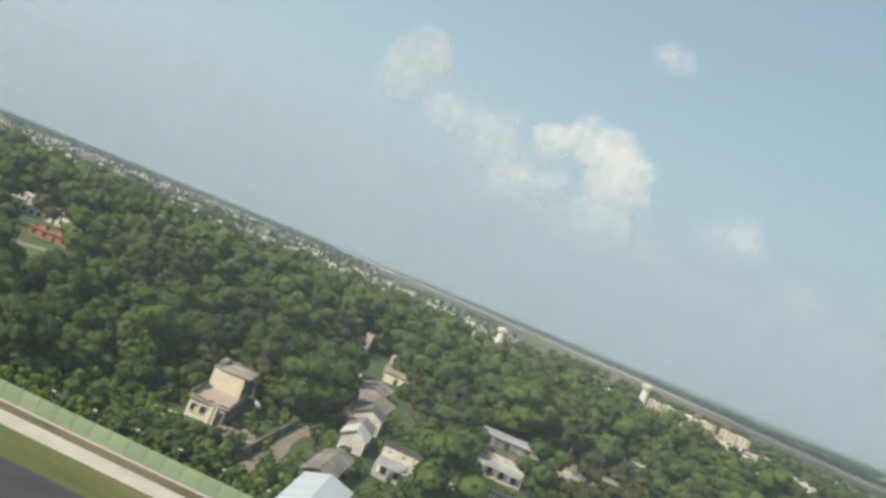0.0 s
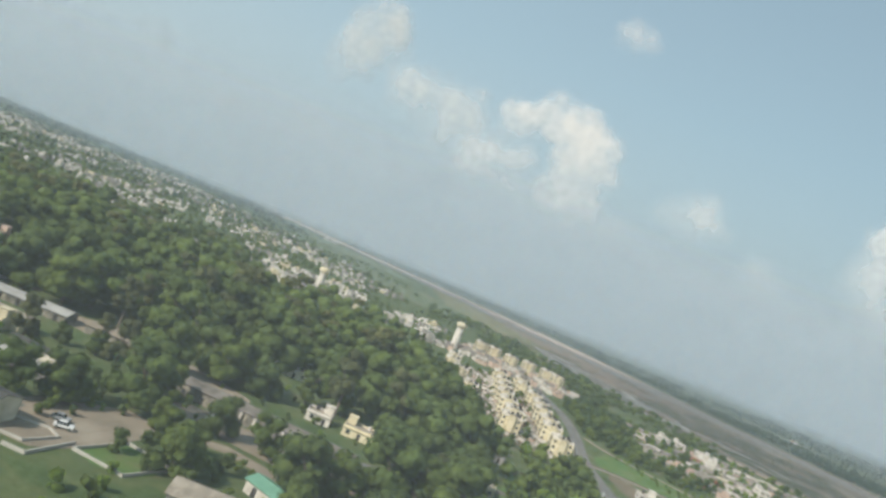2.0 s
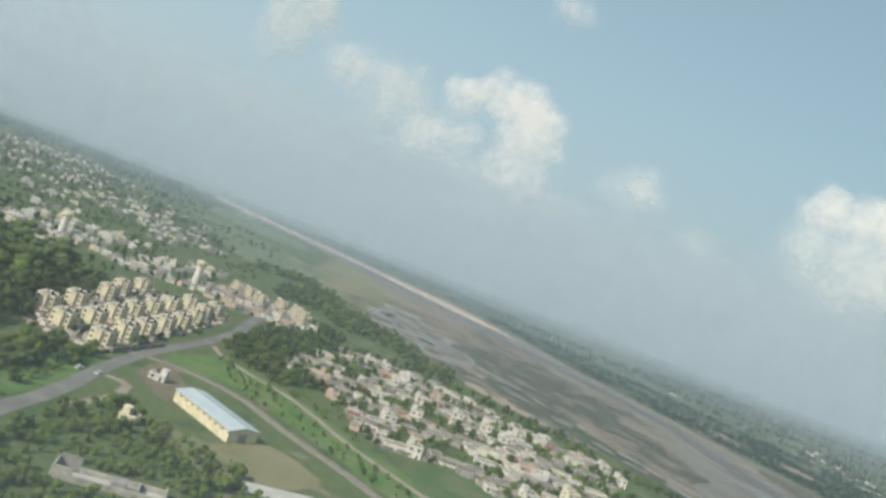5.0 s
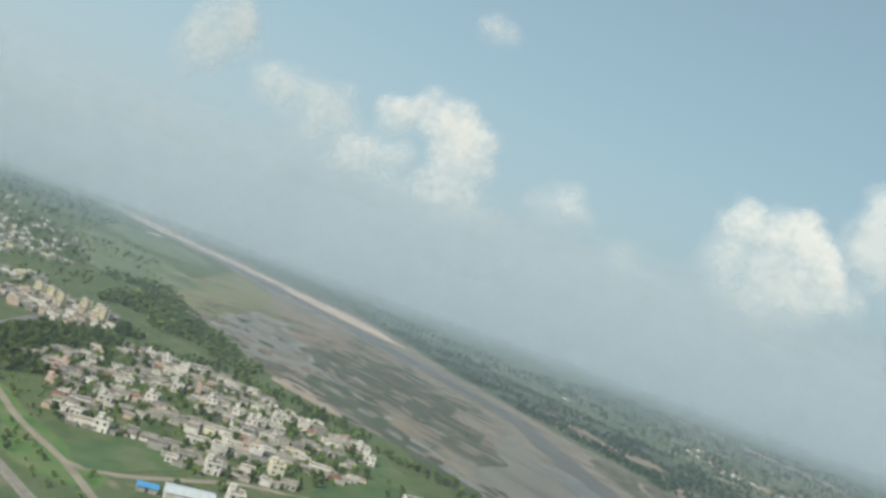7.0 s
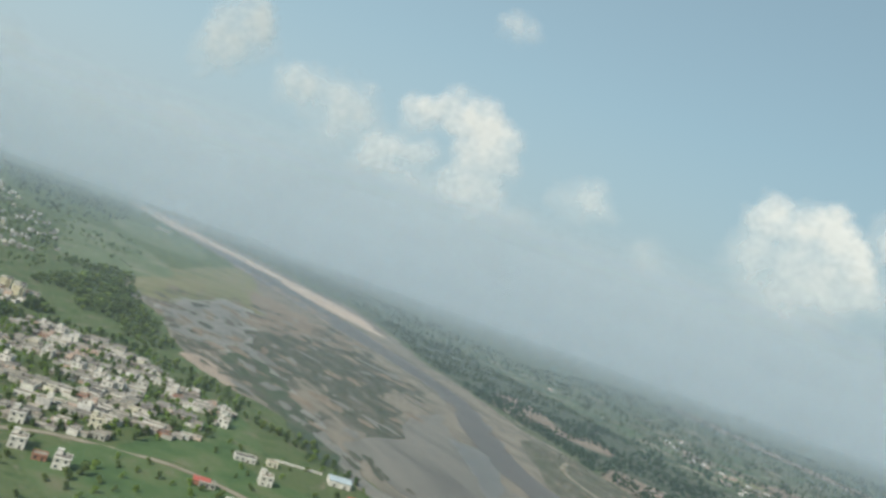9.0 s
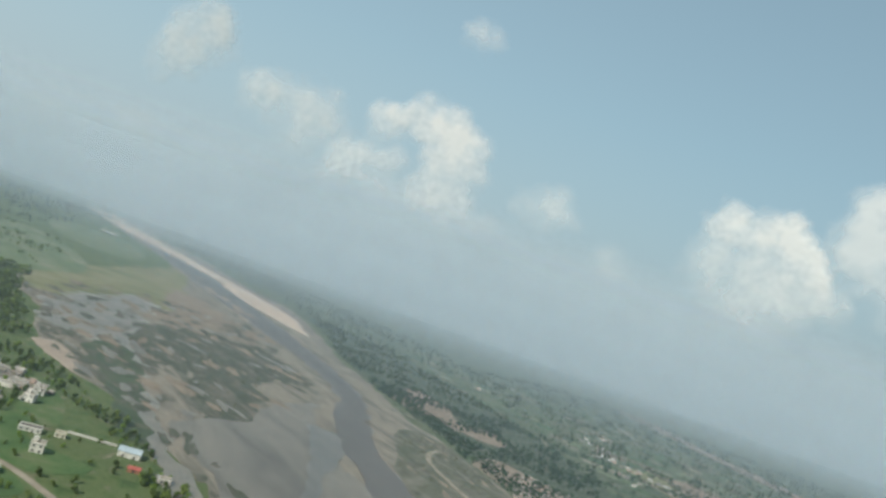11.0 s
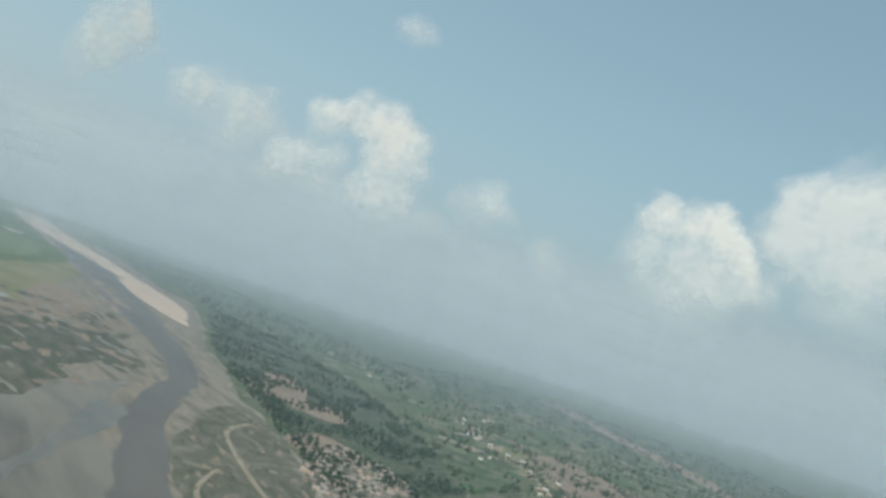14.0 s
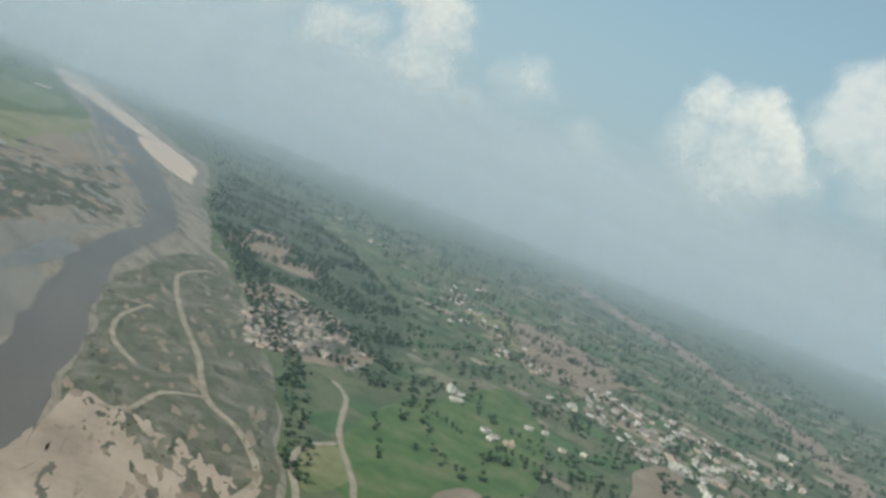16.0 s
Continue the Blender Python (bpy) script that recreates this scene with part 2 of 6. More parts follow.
M["dark"] = surface("dark_opening", [(0.3, (0.03, 0.03, 0.03)), (0.7, (0.07, 0.065, 0.06))], 0.5, 3.0, rough=0.5)
M["fence"] = surface("pale_green_sheet", [(0.3, (0.22, 0.28, 0.18)), (0.55, (0.29, 0.36, 0.23)), (0.75, (0.36, 0.42, 0.29))], 0.25, 3.0, rough=0.6, random_tint=0.12)
M["post"] = surface("grey_steel", [(0.3, (0.16, 0.2, 0.15)), (0.7, (0.24, 0.28, 0.22))], 0.8, 5.0, rough=0.55)
M["steel"] = surface("rail_steel", [(0.3, (0.16, 0.12, 0.1)), (0.7, (0.25, 0.21, 0.18))], 0.4, 4.0, rough=0.4, metal=0.6)
M["ballast"] = surface("track_ballast", [(0.3, (0.2, 0.175, 0.145)), (0.6, (0.3, 0.265, 0.22)), (0.8, (0.36, 0.32, 0.27))], 0.3, 2.5)
M["bark"] = surface("pale_bark", [(0.3, (0.14, 0.11, 0.085)), (0.7, (0.26, 0.22, 0.18))], 0.8, 6.0)
M["tank"] = surface("black_tank", [(0.3, (0.02, 0.02, 0.022)), (0.7, (0.04, 0.04, 0.042))], 0.5, 4.0, rough=0.5)
M["rubber"] = surface("tyre_rubber", [(0.3, (0.02, 0.02, 0.02)), (0.7, (0.035, 0.035, 0.035))], 2.0, 10.0)
M["glass"] = surface("dark_window_glass", [(0.3, (0.03, 0.04, 0.045)), (0.7, (0.05, 0.06, 0.065))], 1.0, 5.0, rough=0.12, spec=0.6)
for key, c in (("car_white", (0.75, 0.75, 0.73)), ("car_grey", (0.3, 0.31, 0.32))):
    M[key] = surface(key + "_paint", [(0.3, tuple(v * 0.9 for v in c)), (0.7, c)], 0.6, 5.0, rough=0.3, grain=0.1, spec=0.5)


def foliage(name, lo, mid, hi):
    """Leaves: colour varies from clump to clump, and from tree to tree."""
    m = bpy.data.materials.new(name)
    m.use_nodes = True
    nt = m.node_tree
    b = nt.nodes["Principled BSDF"]
    geo = nt.nodes.new("ShaderNodeNewGeometry")
    col = ramp_into(nt, geo.outputs["Random Per Island"], [(0.0, lo), (0.55, mid), (1.0, hi)])
    blotch = ramp_into(nt, noise_out(nt, 0.11, 3.0, 0.5), [(0.35, (0.72, 0.76, 0.72)), (0.65, (1.08, 1.1, 1.0))])
    col = mixed(nt, 1.0, col, blotch, "MULTIPLY")
    tint = ramp_into(nt, nt.nodes.new("ShaderNodeObjectInfo").outputs["Random"], [(0.0, (0.78, 0.84, 0.8)), (0.5, (1.0, 1.0, 0.95)), (1.0, (1.14, 1.1, 0.88))])
    col = mixed(nt, 0.8, col, mixed(nt, 1.0, col, tint, "MULTIPLY"))
    nt.links.new(col, b.inputs["Base Color"])
    b.inputs["Roughness"].default_value, b.inputs["Specular IOR Level"].default_value = 0.65, 0.2
    leaves = nt.nodes.new("ShaderNodeBump")
    leaves.inputs["Strength"].default_value, leaves.inputs["Distance"].default_value = 0.8, 0.7
    nt.links.new(noise_out(nt, 0.9, 5.0, 0.65), leaves.inputs["Height"])
    nt.links.new(leaves.outputs[0], b.inputs["Normal"])
    out = nt.nodes["Material Output"]
    tr = nt.nodes.new("ShaderNodeBsdfTranslucent")
    nt.links.new(col, tr.inputs[0])
    mx = nt.nodes.new("ShaderNodeMixShader")
    mx.inputs[0].default_value = 0.42
    nt.links.new(b.outputs[0], mx.inputs[1])
    nt.links.new(tr.outputs[0], mx.inputs[2])
    nt.links.new(mx.outputs[0], out.inputs[0])
    return m


M["leaf_dark"] = foliage("dark_leaves", (0.094, 0.129, 0.05), (0.121, 0.163, 0.062), (0.153, 0.204, 0.075))
M["leaf_mid"] = foliage("green_leaves", (0.117, 0.157, 0.05), (0.15, 0.2, 0.063), (0.189, 0.251, 0.078))
M["leaf_light"] = foliage("fresh_leaves", (0.15, 0.212, 0.05), (0.193, 0.273, 0.063), (0.24, 0.34, 0.078))
M["leaf_far"] = foliage("far_bank_leaves", (0.028, 0.048, 0.022), (0.046, 0.075, 0.03), (0.07, 0.1, 0.04))
M["leaf_bank"] = foliage("bank_leaves", (0.036, 0.066, 0.046), (0.049, 0.087, 0.057), (0.066, 0.112, 0.066))
M["leaf_olive"] = foliage("olive_leaves", (0.122, 0.128, 0.062), (0.156, 0.164, 0.078), (0.195, 0.205, 0.097))


def veil_material(name, colour, density, through=0.5):
    """A see-through sheet standing in for haze or cloud, scattering light both ways; thin at the ground's edge and at
    the top.
    """
    m = bpy.data.materials.new(name)
    m.use_nodes = True
    nt = m.node_tree
    nt.nodes.remove(nt.nodes["Principled BSDF"])
    att = nt.nodes.new("ShaderNodeAttribute")
    att.attribute_name = "thickness"
    n = noise_out(nt, 0.0016, 3.0, 0.5, (1, 1, 2.5))
    var = nt.nodes.new("ShaderNodeMapRange")
    var.inputs[1].default_value, var.inputs[2].default_value = 0.3, 0.7
    var.inputs[3].default_value, var.inputs[4].default_value = 0.985 * density, 1.015 * density
    nt.links.new(n, var.inputs[0])
    mul = nt.nodes.new("ShaderNodeMath")
    mul.operation = "MULTIPLY"
    nt.links.new(att.outputs["Fac"], mul.inputs[0])
    nt.links.new(var.outputs[0], mul.inputs[1])
    df, tl, tp = (nt.nodes.new("ShaderNodeBsdf" + k) for k in ("Diffuse", "Translucent", "Transparent"))
    for s in (df, tl):
        s.inputs[0].default_value = (*colour, 1)
    half, mx = nt.nodes.new("ShaderNodeMixShader"), nt.nodes.new("ShaderNodeMixShader")
    half.inputs[0].default_value = through
    nt.links.new(df.outputs[0], half.inputs[1])
    nt.links.new(tl.outputs[0], half.inputs[2])
    nt.links.new(mul.outputs[0], mx.inputs[0])
    nt.links.new(tp.outputs[0], mx.inputs[1])
    nt.links.new(half.outputs[0], mx.inputs[2])
    nt.links.new(mx.outputs[0], nt.nodes["Material Output"].inputs[0])
    return m


# ---- mesh helpers ----
def raw_mesh(name, verts, faces, mat, smooth=False):
    me = bpy.data.meshes.new(name)
    me.from_pydata([tuple(v) for v in verts], [], faces)
    me.materials.append(mat)
    if smooth:
        me.polygons.foreach_set("use_smooth", [True] * len(me.polygons))
    me.update()
    return me


def part(name, bm, mat, parent, label=""):
    """Links a bmesh (or a mesh) as one object under a thing or a part."""
    if isinstance(bm, bpy.types.Mesh):
        me = bm
    else:
        me = bpy.data.meshes.new(name)
        bm.to_mesh(me)
        bm.free()
        me.materials.append(mat)
    ob = new(name, me)
    ob.parent = parent
    return tagged(ob, label)


def thing(name, label, category, group="", at=(0, 0, 0), turn=0.0):
    ob = new(name)
    ob.empty_display_size = 0.5
    ob.matrix_basis = pose(*at, 0, 0, turn)
    return tagged(ob, label, category, group)


def box(bm, x0, x1, y0, y1, z0, z1, bevel=0.0):
    m = Matrix.Translation(((x0 + x1) / 2, (y0 + y1) / 2, (z0 + z1) / 2)) @ Matrix.Diagonal((x1 - x0, y1 - y0, z1 - z0, 1))
    r = bmesh.ops.create_cube(bm, size=1.0, matrix=m)
    if bevel:
        es = {e for v in r["verts"] for e in v.link_edges}
        bmesh.ops.bevel(bm, geom=list(es), offset=bevel, segments=1, affect="EDGES")
    return bm


def boxed(*dims, bevel=0.0):
    return box(bmesh.new(), *dims, bevel=bevel)


def ring(bm, x0, x1, y0, y1, z0, z1, t):
    """Four butted walls round a rectangle (a parapet)."""
    box(bm, x0, x1, y0, y0 + t, z0, z1)
    box(bm, x0, x1, y1 - t, y1, z0, z1)
    box(bm, x0, x0 + t, y0 + t, y1 - t, z0, z1)
    box(bm, x1 - t, x1, y0 + t, y1 - t, z0, z1)
    return bm


def cyl(bm, x, y, z0, z1, r0, r1=None, n=10):
    m = Matrix.Translation((x, y, (z0 + z1) / 2))
    bmesh.ops.create_cone(bm, cap_ends=True, segments=n, radius1=r0, radius2=r0 if r1 is None else r1, depth=z1 - z0, matrix=m)
    return bm


def spline(pts, step=12.0, closed=False):
    """A smooth line through plan points."""
    P = [Vector((*p, 0)) for p in pts]
    n, out = len(P), []
    for i in range(n if closed else n - 1):
        a, b, c, d = (P[(i + k) % n] if closed else P[min(max(i + k, 0), n - 1)] for k in (-1, 0, 1, 2))
        m = max(2, min(24, int((c - b).length / step)))
        for k in range(m):
            s = k / m
            out.append(0.5 * ((2 * b) + (c - a) * s + (2 * a - 5 * b + 4 * c - d) * s * s + (3 * b - 3 * c + d - a) * s ** 3))
    if not closed:
        out.append(P[-1])
    return out


def wobble(p, amount, size, seed):
    q = Vector((p.x / size + seed * 7.3, p.y / size, seed * 1.7))
    v = noise.noise_vector(q) + 0.55 * noise.noise_vector(q * 2.7) + 0.35 * noise.noise_vector(q * 6.1)
    return Vector((p.x + v.x * amount, p.y + v.y * amount, 0))


def sheet(name, pts, z, mat, label, rough_edge=0.0, size=30.0, seed=1, step=12.0, kind="structure", category=""):
    """A patch of ground with an uneven edge, a few centimetres proud of what lies under it."""
    line = [wobble(p, rough_edge, size, seed) for p in spline(pts, step, True)]
    bm = bmesh.new()
    top = [bm.verts.new((p.x, p.y, z)) for p in line]
    f = bm.faces.new(top)
    if f.normal.z < 0:
        f.normal_flip()
    f.normal_update()
    low = [bm.verts.new((p.x, p.y, z - 0.3)) for p in line]
    for i in range(len(top)):
        j = (i + 1) % len(top)
        bm.faces.new((top[i], top[j], low[j], low[i]))
    bmesh.ops.triangulate(bm, faces=[f])
    bmesh.ops.recalc_face_normals(bm, faces=bm.faces)
    if max(bm.faces, key=lambda q: q.calc_area()).normal.z < 0:
        bmesh.ops.reverse_faces(bm, faces=bm.faces)
    ob = part(name, bm, mat, None)
    return tagged(ob, label, category, "", kind)


def ribbon(name, pts, widths, z, mat, label, edge=0.0, size=15.0, seed=1, step=10.0, kind="structure", category=""):
    """A road, path or channel along plan points; one width, or one at each point."""
    line = spline(pts, step)
    n = len(line)
    w = np.interp(np.linspace(0, 1, n), np.linspace(0, 1, len(widths)), widths) if isinstance(widths, (list, tuple)) else [widths] * n
    verts, faces = [], []
    for i, p in enumerate(line):
        d = (line[min(i + 1, n - 1)] - line[max(i - 1, 0)]).normalized()
        s = Vector((-d.y, d.x, 0))
        a, b = wobble(p + s * w[i] / 2, edge, size, seed), wobble(p - s * w[i] / 2, edge, size, seed + 3)
        verts += [(a.x, a.y, z - 0.3), (a.x, a.y, z), (b.x, b.y, z), (b.x, b.y, z - 0.3)]
        if i:
            k = 4 * i
            faces += [(k - 4 + j, k - 3 + j, k + 1 + j, k + j) for j in range(3)]
    ob = new(name, raw_mesh(name, verts, faces, mat))
    return tagged(ob, label, category, "", kind)


def inside(x, y, poly):
    hit, n = False, len(poly)
    for i in range(n):
        (x0, y0), (x1, y1) = poly[i], poly[i - 1]
        if (y0 > y) != (y1 > y) and x < (x1 - x0) * (y - y0) / (y1 - y0) + x0:
            hit = not hit
    return hit


def near_line(x, y, pts, gap):
    p = Vector((x, y))
    for (a, b) in zip(pts, pts[1:]):
        a, b = Vector(a), Vector(b)
        t = max(0.0, min(1.0, (p - a).dot(b - a) / max((b - a).length_squared, 1e-6)))
        if (a + (b - a) * t - p).length < gap:
            return True
    return False


TAKEN = []          # (x, y, radius) of what stands, so that trees keep clear


def clear(x, y, r):
    return all((x - a) ** 2 + (y - b) ** 2 > (r + c) ** 2 for a, b, c in TAKEN)


# ---- the ground, one sheet to the horizon ----
gx = [-9400, -5200, -3000, -1500, -800, -400, -200, -100, 0, 100, 200, 300, 400, 600, 800, 1000, 1300, 1700, 2200, 3000, 4200, 6200, 9400]
gy = [-2500, -1000, -300, 0, 100, 200, 300, 400, 600, 800, 1100, 1500, 2000, 2700, 3600, 4600, 6500, 9300]
nv = len(gx)
tagged(new("ground", raw_mesh("ground", [(x, y, 0) for y in gy for x in gx],
       [(j * nv + i, j * nv + i + 1, (j + 1) * nv + i + 1, (j + 1) * nv + i) for j in range(len(gy) - 1) for i in range(nv - 1)], M["ground"])),
       "rough green ground of grass, weeds and bare soil", "ground", "", "structure")

# the airfield edge
ribbon("taxiway", [(-260, 52), (-120, 65.5), (-50, 71.4), (100, 80)], 11, 0.06, M["asphalt"], "dark asphalt taxiway at the airfield's edge")
ribbon("airfield_verge", [(-260, 62), (-120, 75.4), (-50, 81.2), (100, 90)], 9, 0.03, M["verge"], "mown strip of dry grass beside the taxiway", 0.4)
ribbon("fence_verge", [(-260, 78), (-120, 85), (-63, 88.6), (-20, 91.2), (100, 99.5)], 4.4, 0.04, M["verge_soil"], "strip of bare brown soil and dry grass below the fence", 0.3)
ribbon("perimeter_road", [(-260, 74), (-120, 81.7), (-63, 85.9), (-38, 87.4), (0, 89.2), (100, 96)], 3.9, 0.10, M["paleroad"], "pale concrete perimeter road inside the fence")

# ---- the river ----
NEAR_BANK = [(-2300, 5300), (-900, 3250), (-240, 2300), (-20, 1320), (100, 1030), (210, 935), (292, 804), (350, 730), (401, 688), (471, 648), (520, 608),
             (578, 553), (614, 522), (650, 470), (694, 425), (760, 370), (830, 290), (900, 160), (950, -100), (985, -700)]
FAR_BANK = [(1230, -700), (1170, -100), (1110, 130), (1062, 300), (1026, 440), (1000, 513), (955, 635), (862, 820), (760, 1020), (692, 1110), (600, 1330), (495, 1535), (352, 1900),
            (140, 2380), (-87, 2640), (-622, 3450), (-1300, 4300), (-1700, 5300)]
sheet("riverbed", NEAR_BANK + FAR_BANK, 0.10, M["bed"], "wide bed of grey gravel and silt", 9, 60, 2, 25)
sheet("water_meadow", [(100, 1035), (-15, 1315), (-235, 2290), (-120, 2150), (60, 1720), (130, 1480), (215, 1330), (190, 1200), (165, 1060)], 0.20, M["khaki"],
      "dry yellow-green meadow beside the river", 24, 70, 3, 20)
sheet("sand_flat", [(60, 1700), (240, 1530), (385, 1540), (400, 1400), (335, 1330), (290, 1150), (235, 1160), (215, 1330), (130, 1480)], 0.22, M["soil"],
      "sandy pinkish flat in the riverbed", 30, 70, 4, 20)
sheet("scrub_island", [(316, 890), (290, 1040), (330, 1200), (430, 1250), (505, 1165), (535, 1080), (525, 960), (560, 800), (565, 690), (520, 720), (465, 830), (395, 930)], 0.24, M["scrub"],
      "dark scrub-covered island in the riverbed", 34, 60, 5, 15)
sheet("silt_bank", [(535, 640), (570, 740), (560, 860), (590, 960), (610, 880), (650, 760), (700, 660), (760, 560), (800, 440), (830, 330), (880, 190), (850, 200), (770, 375), (700, 440),
                    (650, 490), (612, 545), (570, 590)], 0.26, M["silt"], "smooth grey-brown silt bank", 12, 40, 6, 15)
sheet("silt_plate", [(664, 617), (687, 689), (724, 640), (765, 556), (757, 510), (730, 482), (712, 500)], 0.30, M["silt"], "flat pale silt plate at the water's edge", 2, 20, 7, 10)
ribbon("wet_channel", [(640, 830), (650, 780), (662, 690), (676, 600), (690, 524), (708, 480), (736, 446)], [60, 40, 24, 12, 10, 12, 16], 0.33, M["wet"], "dark wet channel between silt plates", 5, 25, 17, 10)
sheet("flood_plain", [(700, 1000), (712, 860), (735, 745), (795, 605), (850, 480), (892, 400), (900, 300), (960, 130), (1100, 130), (1055, 300), (1020, 440), (995, 513), (950, 635), (857, 820), (757, 1015)],
      0.22, M["flood"], "scrubby flood plain with sandy patches", 6, 40, 8, 15)
ribbon("river", [(-2000, 5300), (-1250, 4000), (-640, 3080), (-150, 2330), (160, 1850), (400, 1480), (530, 1270), (610, 1090), (650, 900), (690, 775), (750, 640), (806, 515), (850, 415), (872, 330), (905, 150), (970, -100), (1040, -700)],
       [160, 150, 120, 120, 130, 140, 140, 110, 95, 62, 44, 46, 46, 40, 40, 46, 60], 0.34, M["water"], "silty grey-brown river", 9, 45, 9, 20)
ribbon("side_channel", [(190, 1010), (230, 950), (290, 935), (380, 855), (455, 715), (520, 625), (575, 540), (640, 460), (740, 360)], [40, 60, 34, 26, 24, 26, 24, 16, 12], 0.30, M["shallow"],
       "shallow grey side channel", 12, 30, 10, 12)
sheet("backwater", [(165, 1080), (120, 1310), (185, 1330), (255, 1120), (300, 1000), (330, 830), (280, 850), (205, 970)], 0.28, M["shallow"], "shallow backwater among gravel bars", 30, 45, 11, 15)
ribbon("sand_spit", [(-2100, 5100), (-1200, 3850), (-640, 3160), (-100, 2480), (170, 2150), (310, 1880)], [210, 200, 150, 100, 60, 30], 0.38, M["pinksand"], "long pale pink sand bank along the far shore", 13, 38, 12, 20)
sheet("sand_island", [(-110, 2400), (60, 2110), (262, 1850), (372, 1745), (330, 1840), (190, 2110), (40, 2330)], 0.42, M["pinksand"], "sand island with a darker middle", 6, 40, 13, 15)
sheet("near_sand", [(330, 745), (352, 760), (395, 720), (425, 680), (405, 680), (360, 716)], 0.32, M["sand"], "tan sand on the near bank", 4, 20, 14, 8)
sheet("beach", [(858, 478), (884, 480), (925, 440), (985, 402), (1005, 330), (990, 220), (905, 240), (880, 340), (872, 420)], 0.36, M["sand"], "broad beige sand beach", 6, 30, 15, 10)

tagged(new("far_country", raw_mesh("far_country", [(x, y, 0.02) for x, y in FAR_BANK + [(-1500, 9200), (9300, 9200), (9300, -700)]], [tuple(range(len(FAR_BANK) + 3))], M["far_ground"])), "rough dull green and brown land over the river", "ground", "", "structure")

# tracks over the flood plain and the far side
ribbon("sand_track", [(755, 956), (750, 872), (814, 741), (881, 633), (924, 551), (962, 520), (994, 473), (1000, 440), (985, 380)], 6, 0.46, M["dirt"], "pale sandy track winding over the flood plain", 1.0)
ribbon("sand_track", [(924, 551), (898, 530), (896, 484), (880, 470)], 5, 0.48, M["dirt"], "pale sandy side track", 1.0, seed=3)
ribbon("sand_track", [(790, 722), (794, 652), (821, 594), (860, 560)], 5, 0.47, M["dirt"], "faint sandy track near the water", 1.5, seed=5)
ribbon("field_track", [(991, 713), (1012, 679), (1027, 585), (1056, 505), (1070, 420)], 5, 0.30, M["dirt"], "pale earth track beside green fields", 0.8, seed=6)
ribbon("field_track", [(1029, 566), (1011, 538), (1010, 501), (1027, 456), (1040, 380)], 5.5, 0.32, M["dirt"], "curved earth track round a bare plot", 0.8, seed=7)


def patches(name, poly, count, size, mat, z, label, seed, along=60.0, stretch=2.6, density=None):
    """Many small irregular patches of one surface, drawn out along one direction."""
    rng = random.Random(seed)
    xs, ys = [p[0] for p in poly], [p[1] for p in poly]
    verts, faces = [], []
    for _ in range(count):
        x, y = rng.uniform(min(xs), max(xs)), rng.uniform(min(ys), max(ys))
        if not inside(x, y, poly) or (density and noise.noise(Vector((x / density[0], y / density[0], seed))) < density[1]):
            continue
        r, a, st = rng.uniform(*size), radians(along + rng.uniform(-18, 18)), rng.uniform(1.0, stretch)
        k, n, off, dz = len(verts), 14, rng.random() * 50, 0.0008 * (len(faces) % 40)
        for i in range(n):
            t = i * 2 * math.pi / n
            q = r * (1 + 0.9 * noise.noise(Vector((math.cos(t) * 1.1 + off, math.sin(t) * 1.1, seed))))
            u, v = q * st * math.cos(t), q * math.sin(t) / math.sqrt(st)
            verts.append((x + u * math.cos(a) - v * math.sin(a), y + u * math.sin(a) + v * math.cos(a), z + dz))
        faces.append(tuple(range(k, k + n)))
    tagged(new(name, raw_mesh(name, verts, faces, M[mat])), label, "ground patch", "", "stuff")


BED = NEAR_BANK[4:] + FAR_BANK[:13]
PLAIN = [(700, 1000), (712, 860), (735, 745), (795, 605), (850, 480), (892, 400), (905, 300), (1055, 300), (1020, 440), (995, 513), (950, 635), (857, 820), (757, 1015)]
MIDBED = [(210, 935), (300, 810), (410, 690), (520, 615), (560, 760), (580, 950), (540, 1100), (440, 1300), (330, 1520), (150, 1500), (60, 1300), (110, 1040)]
patches("scrub_patches", MIDBED, 900, (3, 14), "scrub", 0.55, "ragged patches of dark river scrub", 32, 132, 2.0, (90, -0.02))
patches("sandy_patches", MIDBED, 300, (3, 13), "soil", 0.60, "pinkish sandy patches in the riverbed", 33, 132, 2.8, (80, 0.0))
patches("silt_patches", MIDBED, 240, (3, 13), "silt", 0.65, "grey silt streaks in the riverbed", 37, 132, 3.0, (70, 0.02))
patches("scrub_patches", PLAIN, 900, (1.5, 7), "scrub", 0.42, "ragged grey-green scrub on the flood plain", 34, 120, 2.4, (50, -0.05))
patches("sandy_patches", PLAIN, 300, (1.5, 6), "soil", 0.44, "pale sandy patches on the flood plain", 35, 118, 3.0)
patches("sandy_patches", [(860, 470), (930, 470), (1010, 440), (1030, 300), (900, 280)], 260, (1.5, 6), "sand", 0.52, "beige sand spread over the flood plain", 36, 118, 3.0)
patches("spit_sand", [(-330, 2560), (-150, 2330), (60, 2000), (300, 1720), (430, 1540), (340, 1480), (100, 1850), (-80, 2060), (-260, 2380)], 260, (5, 20), "sand", 0.58, "tan sand spread beside the upper channel", 40, 128, 3.0, (120, -0.1))
patches("bank_scrub", [(292, 810), (350, 740), (471, 655), (578, 560), (650, 480), (700, 430), (690, 470), (620, 560), (540, 640), (430, 730), (330, 840)], 420, (2, 8), "scrub", 0.52, "dark scrub along the near bank", 38, 130, 2.5)
sheet("scrub_strip", [(346, 824), (372, 862), (432, 790), (480, 690), (500, 645), (556, 562), (540, 548), (499, 608), (441, 690), (390, 745)], 0.40, M["undergrowth"], "dark green scrub strip along the near bank", 9, 22, 66, 10)
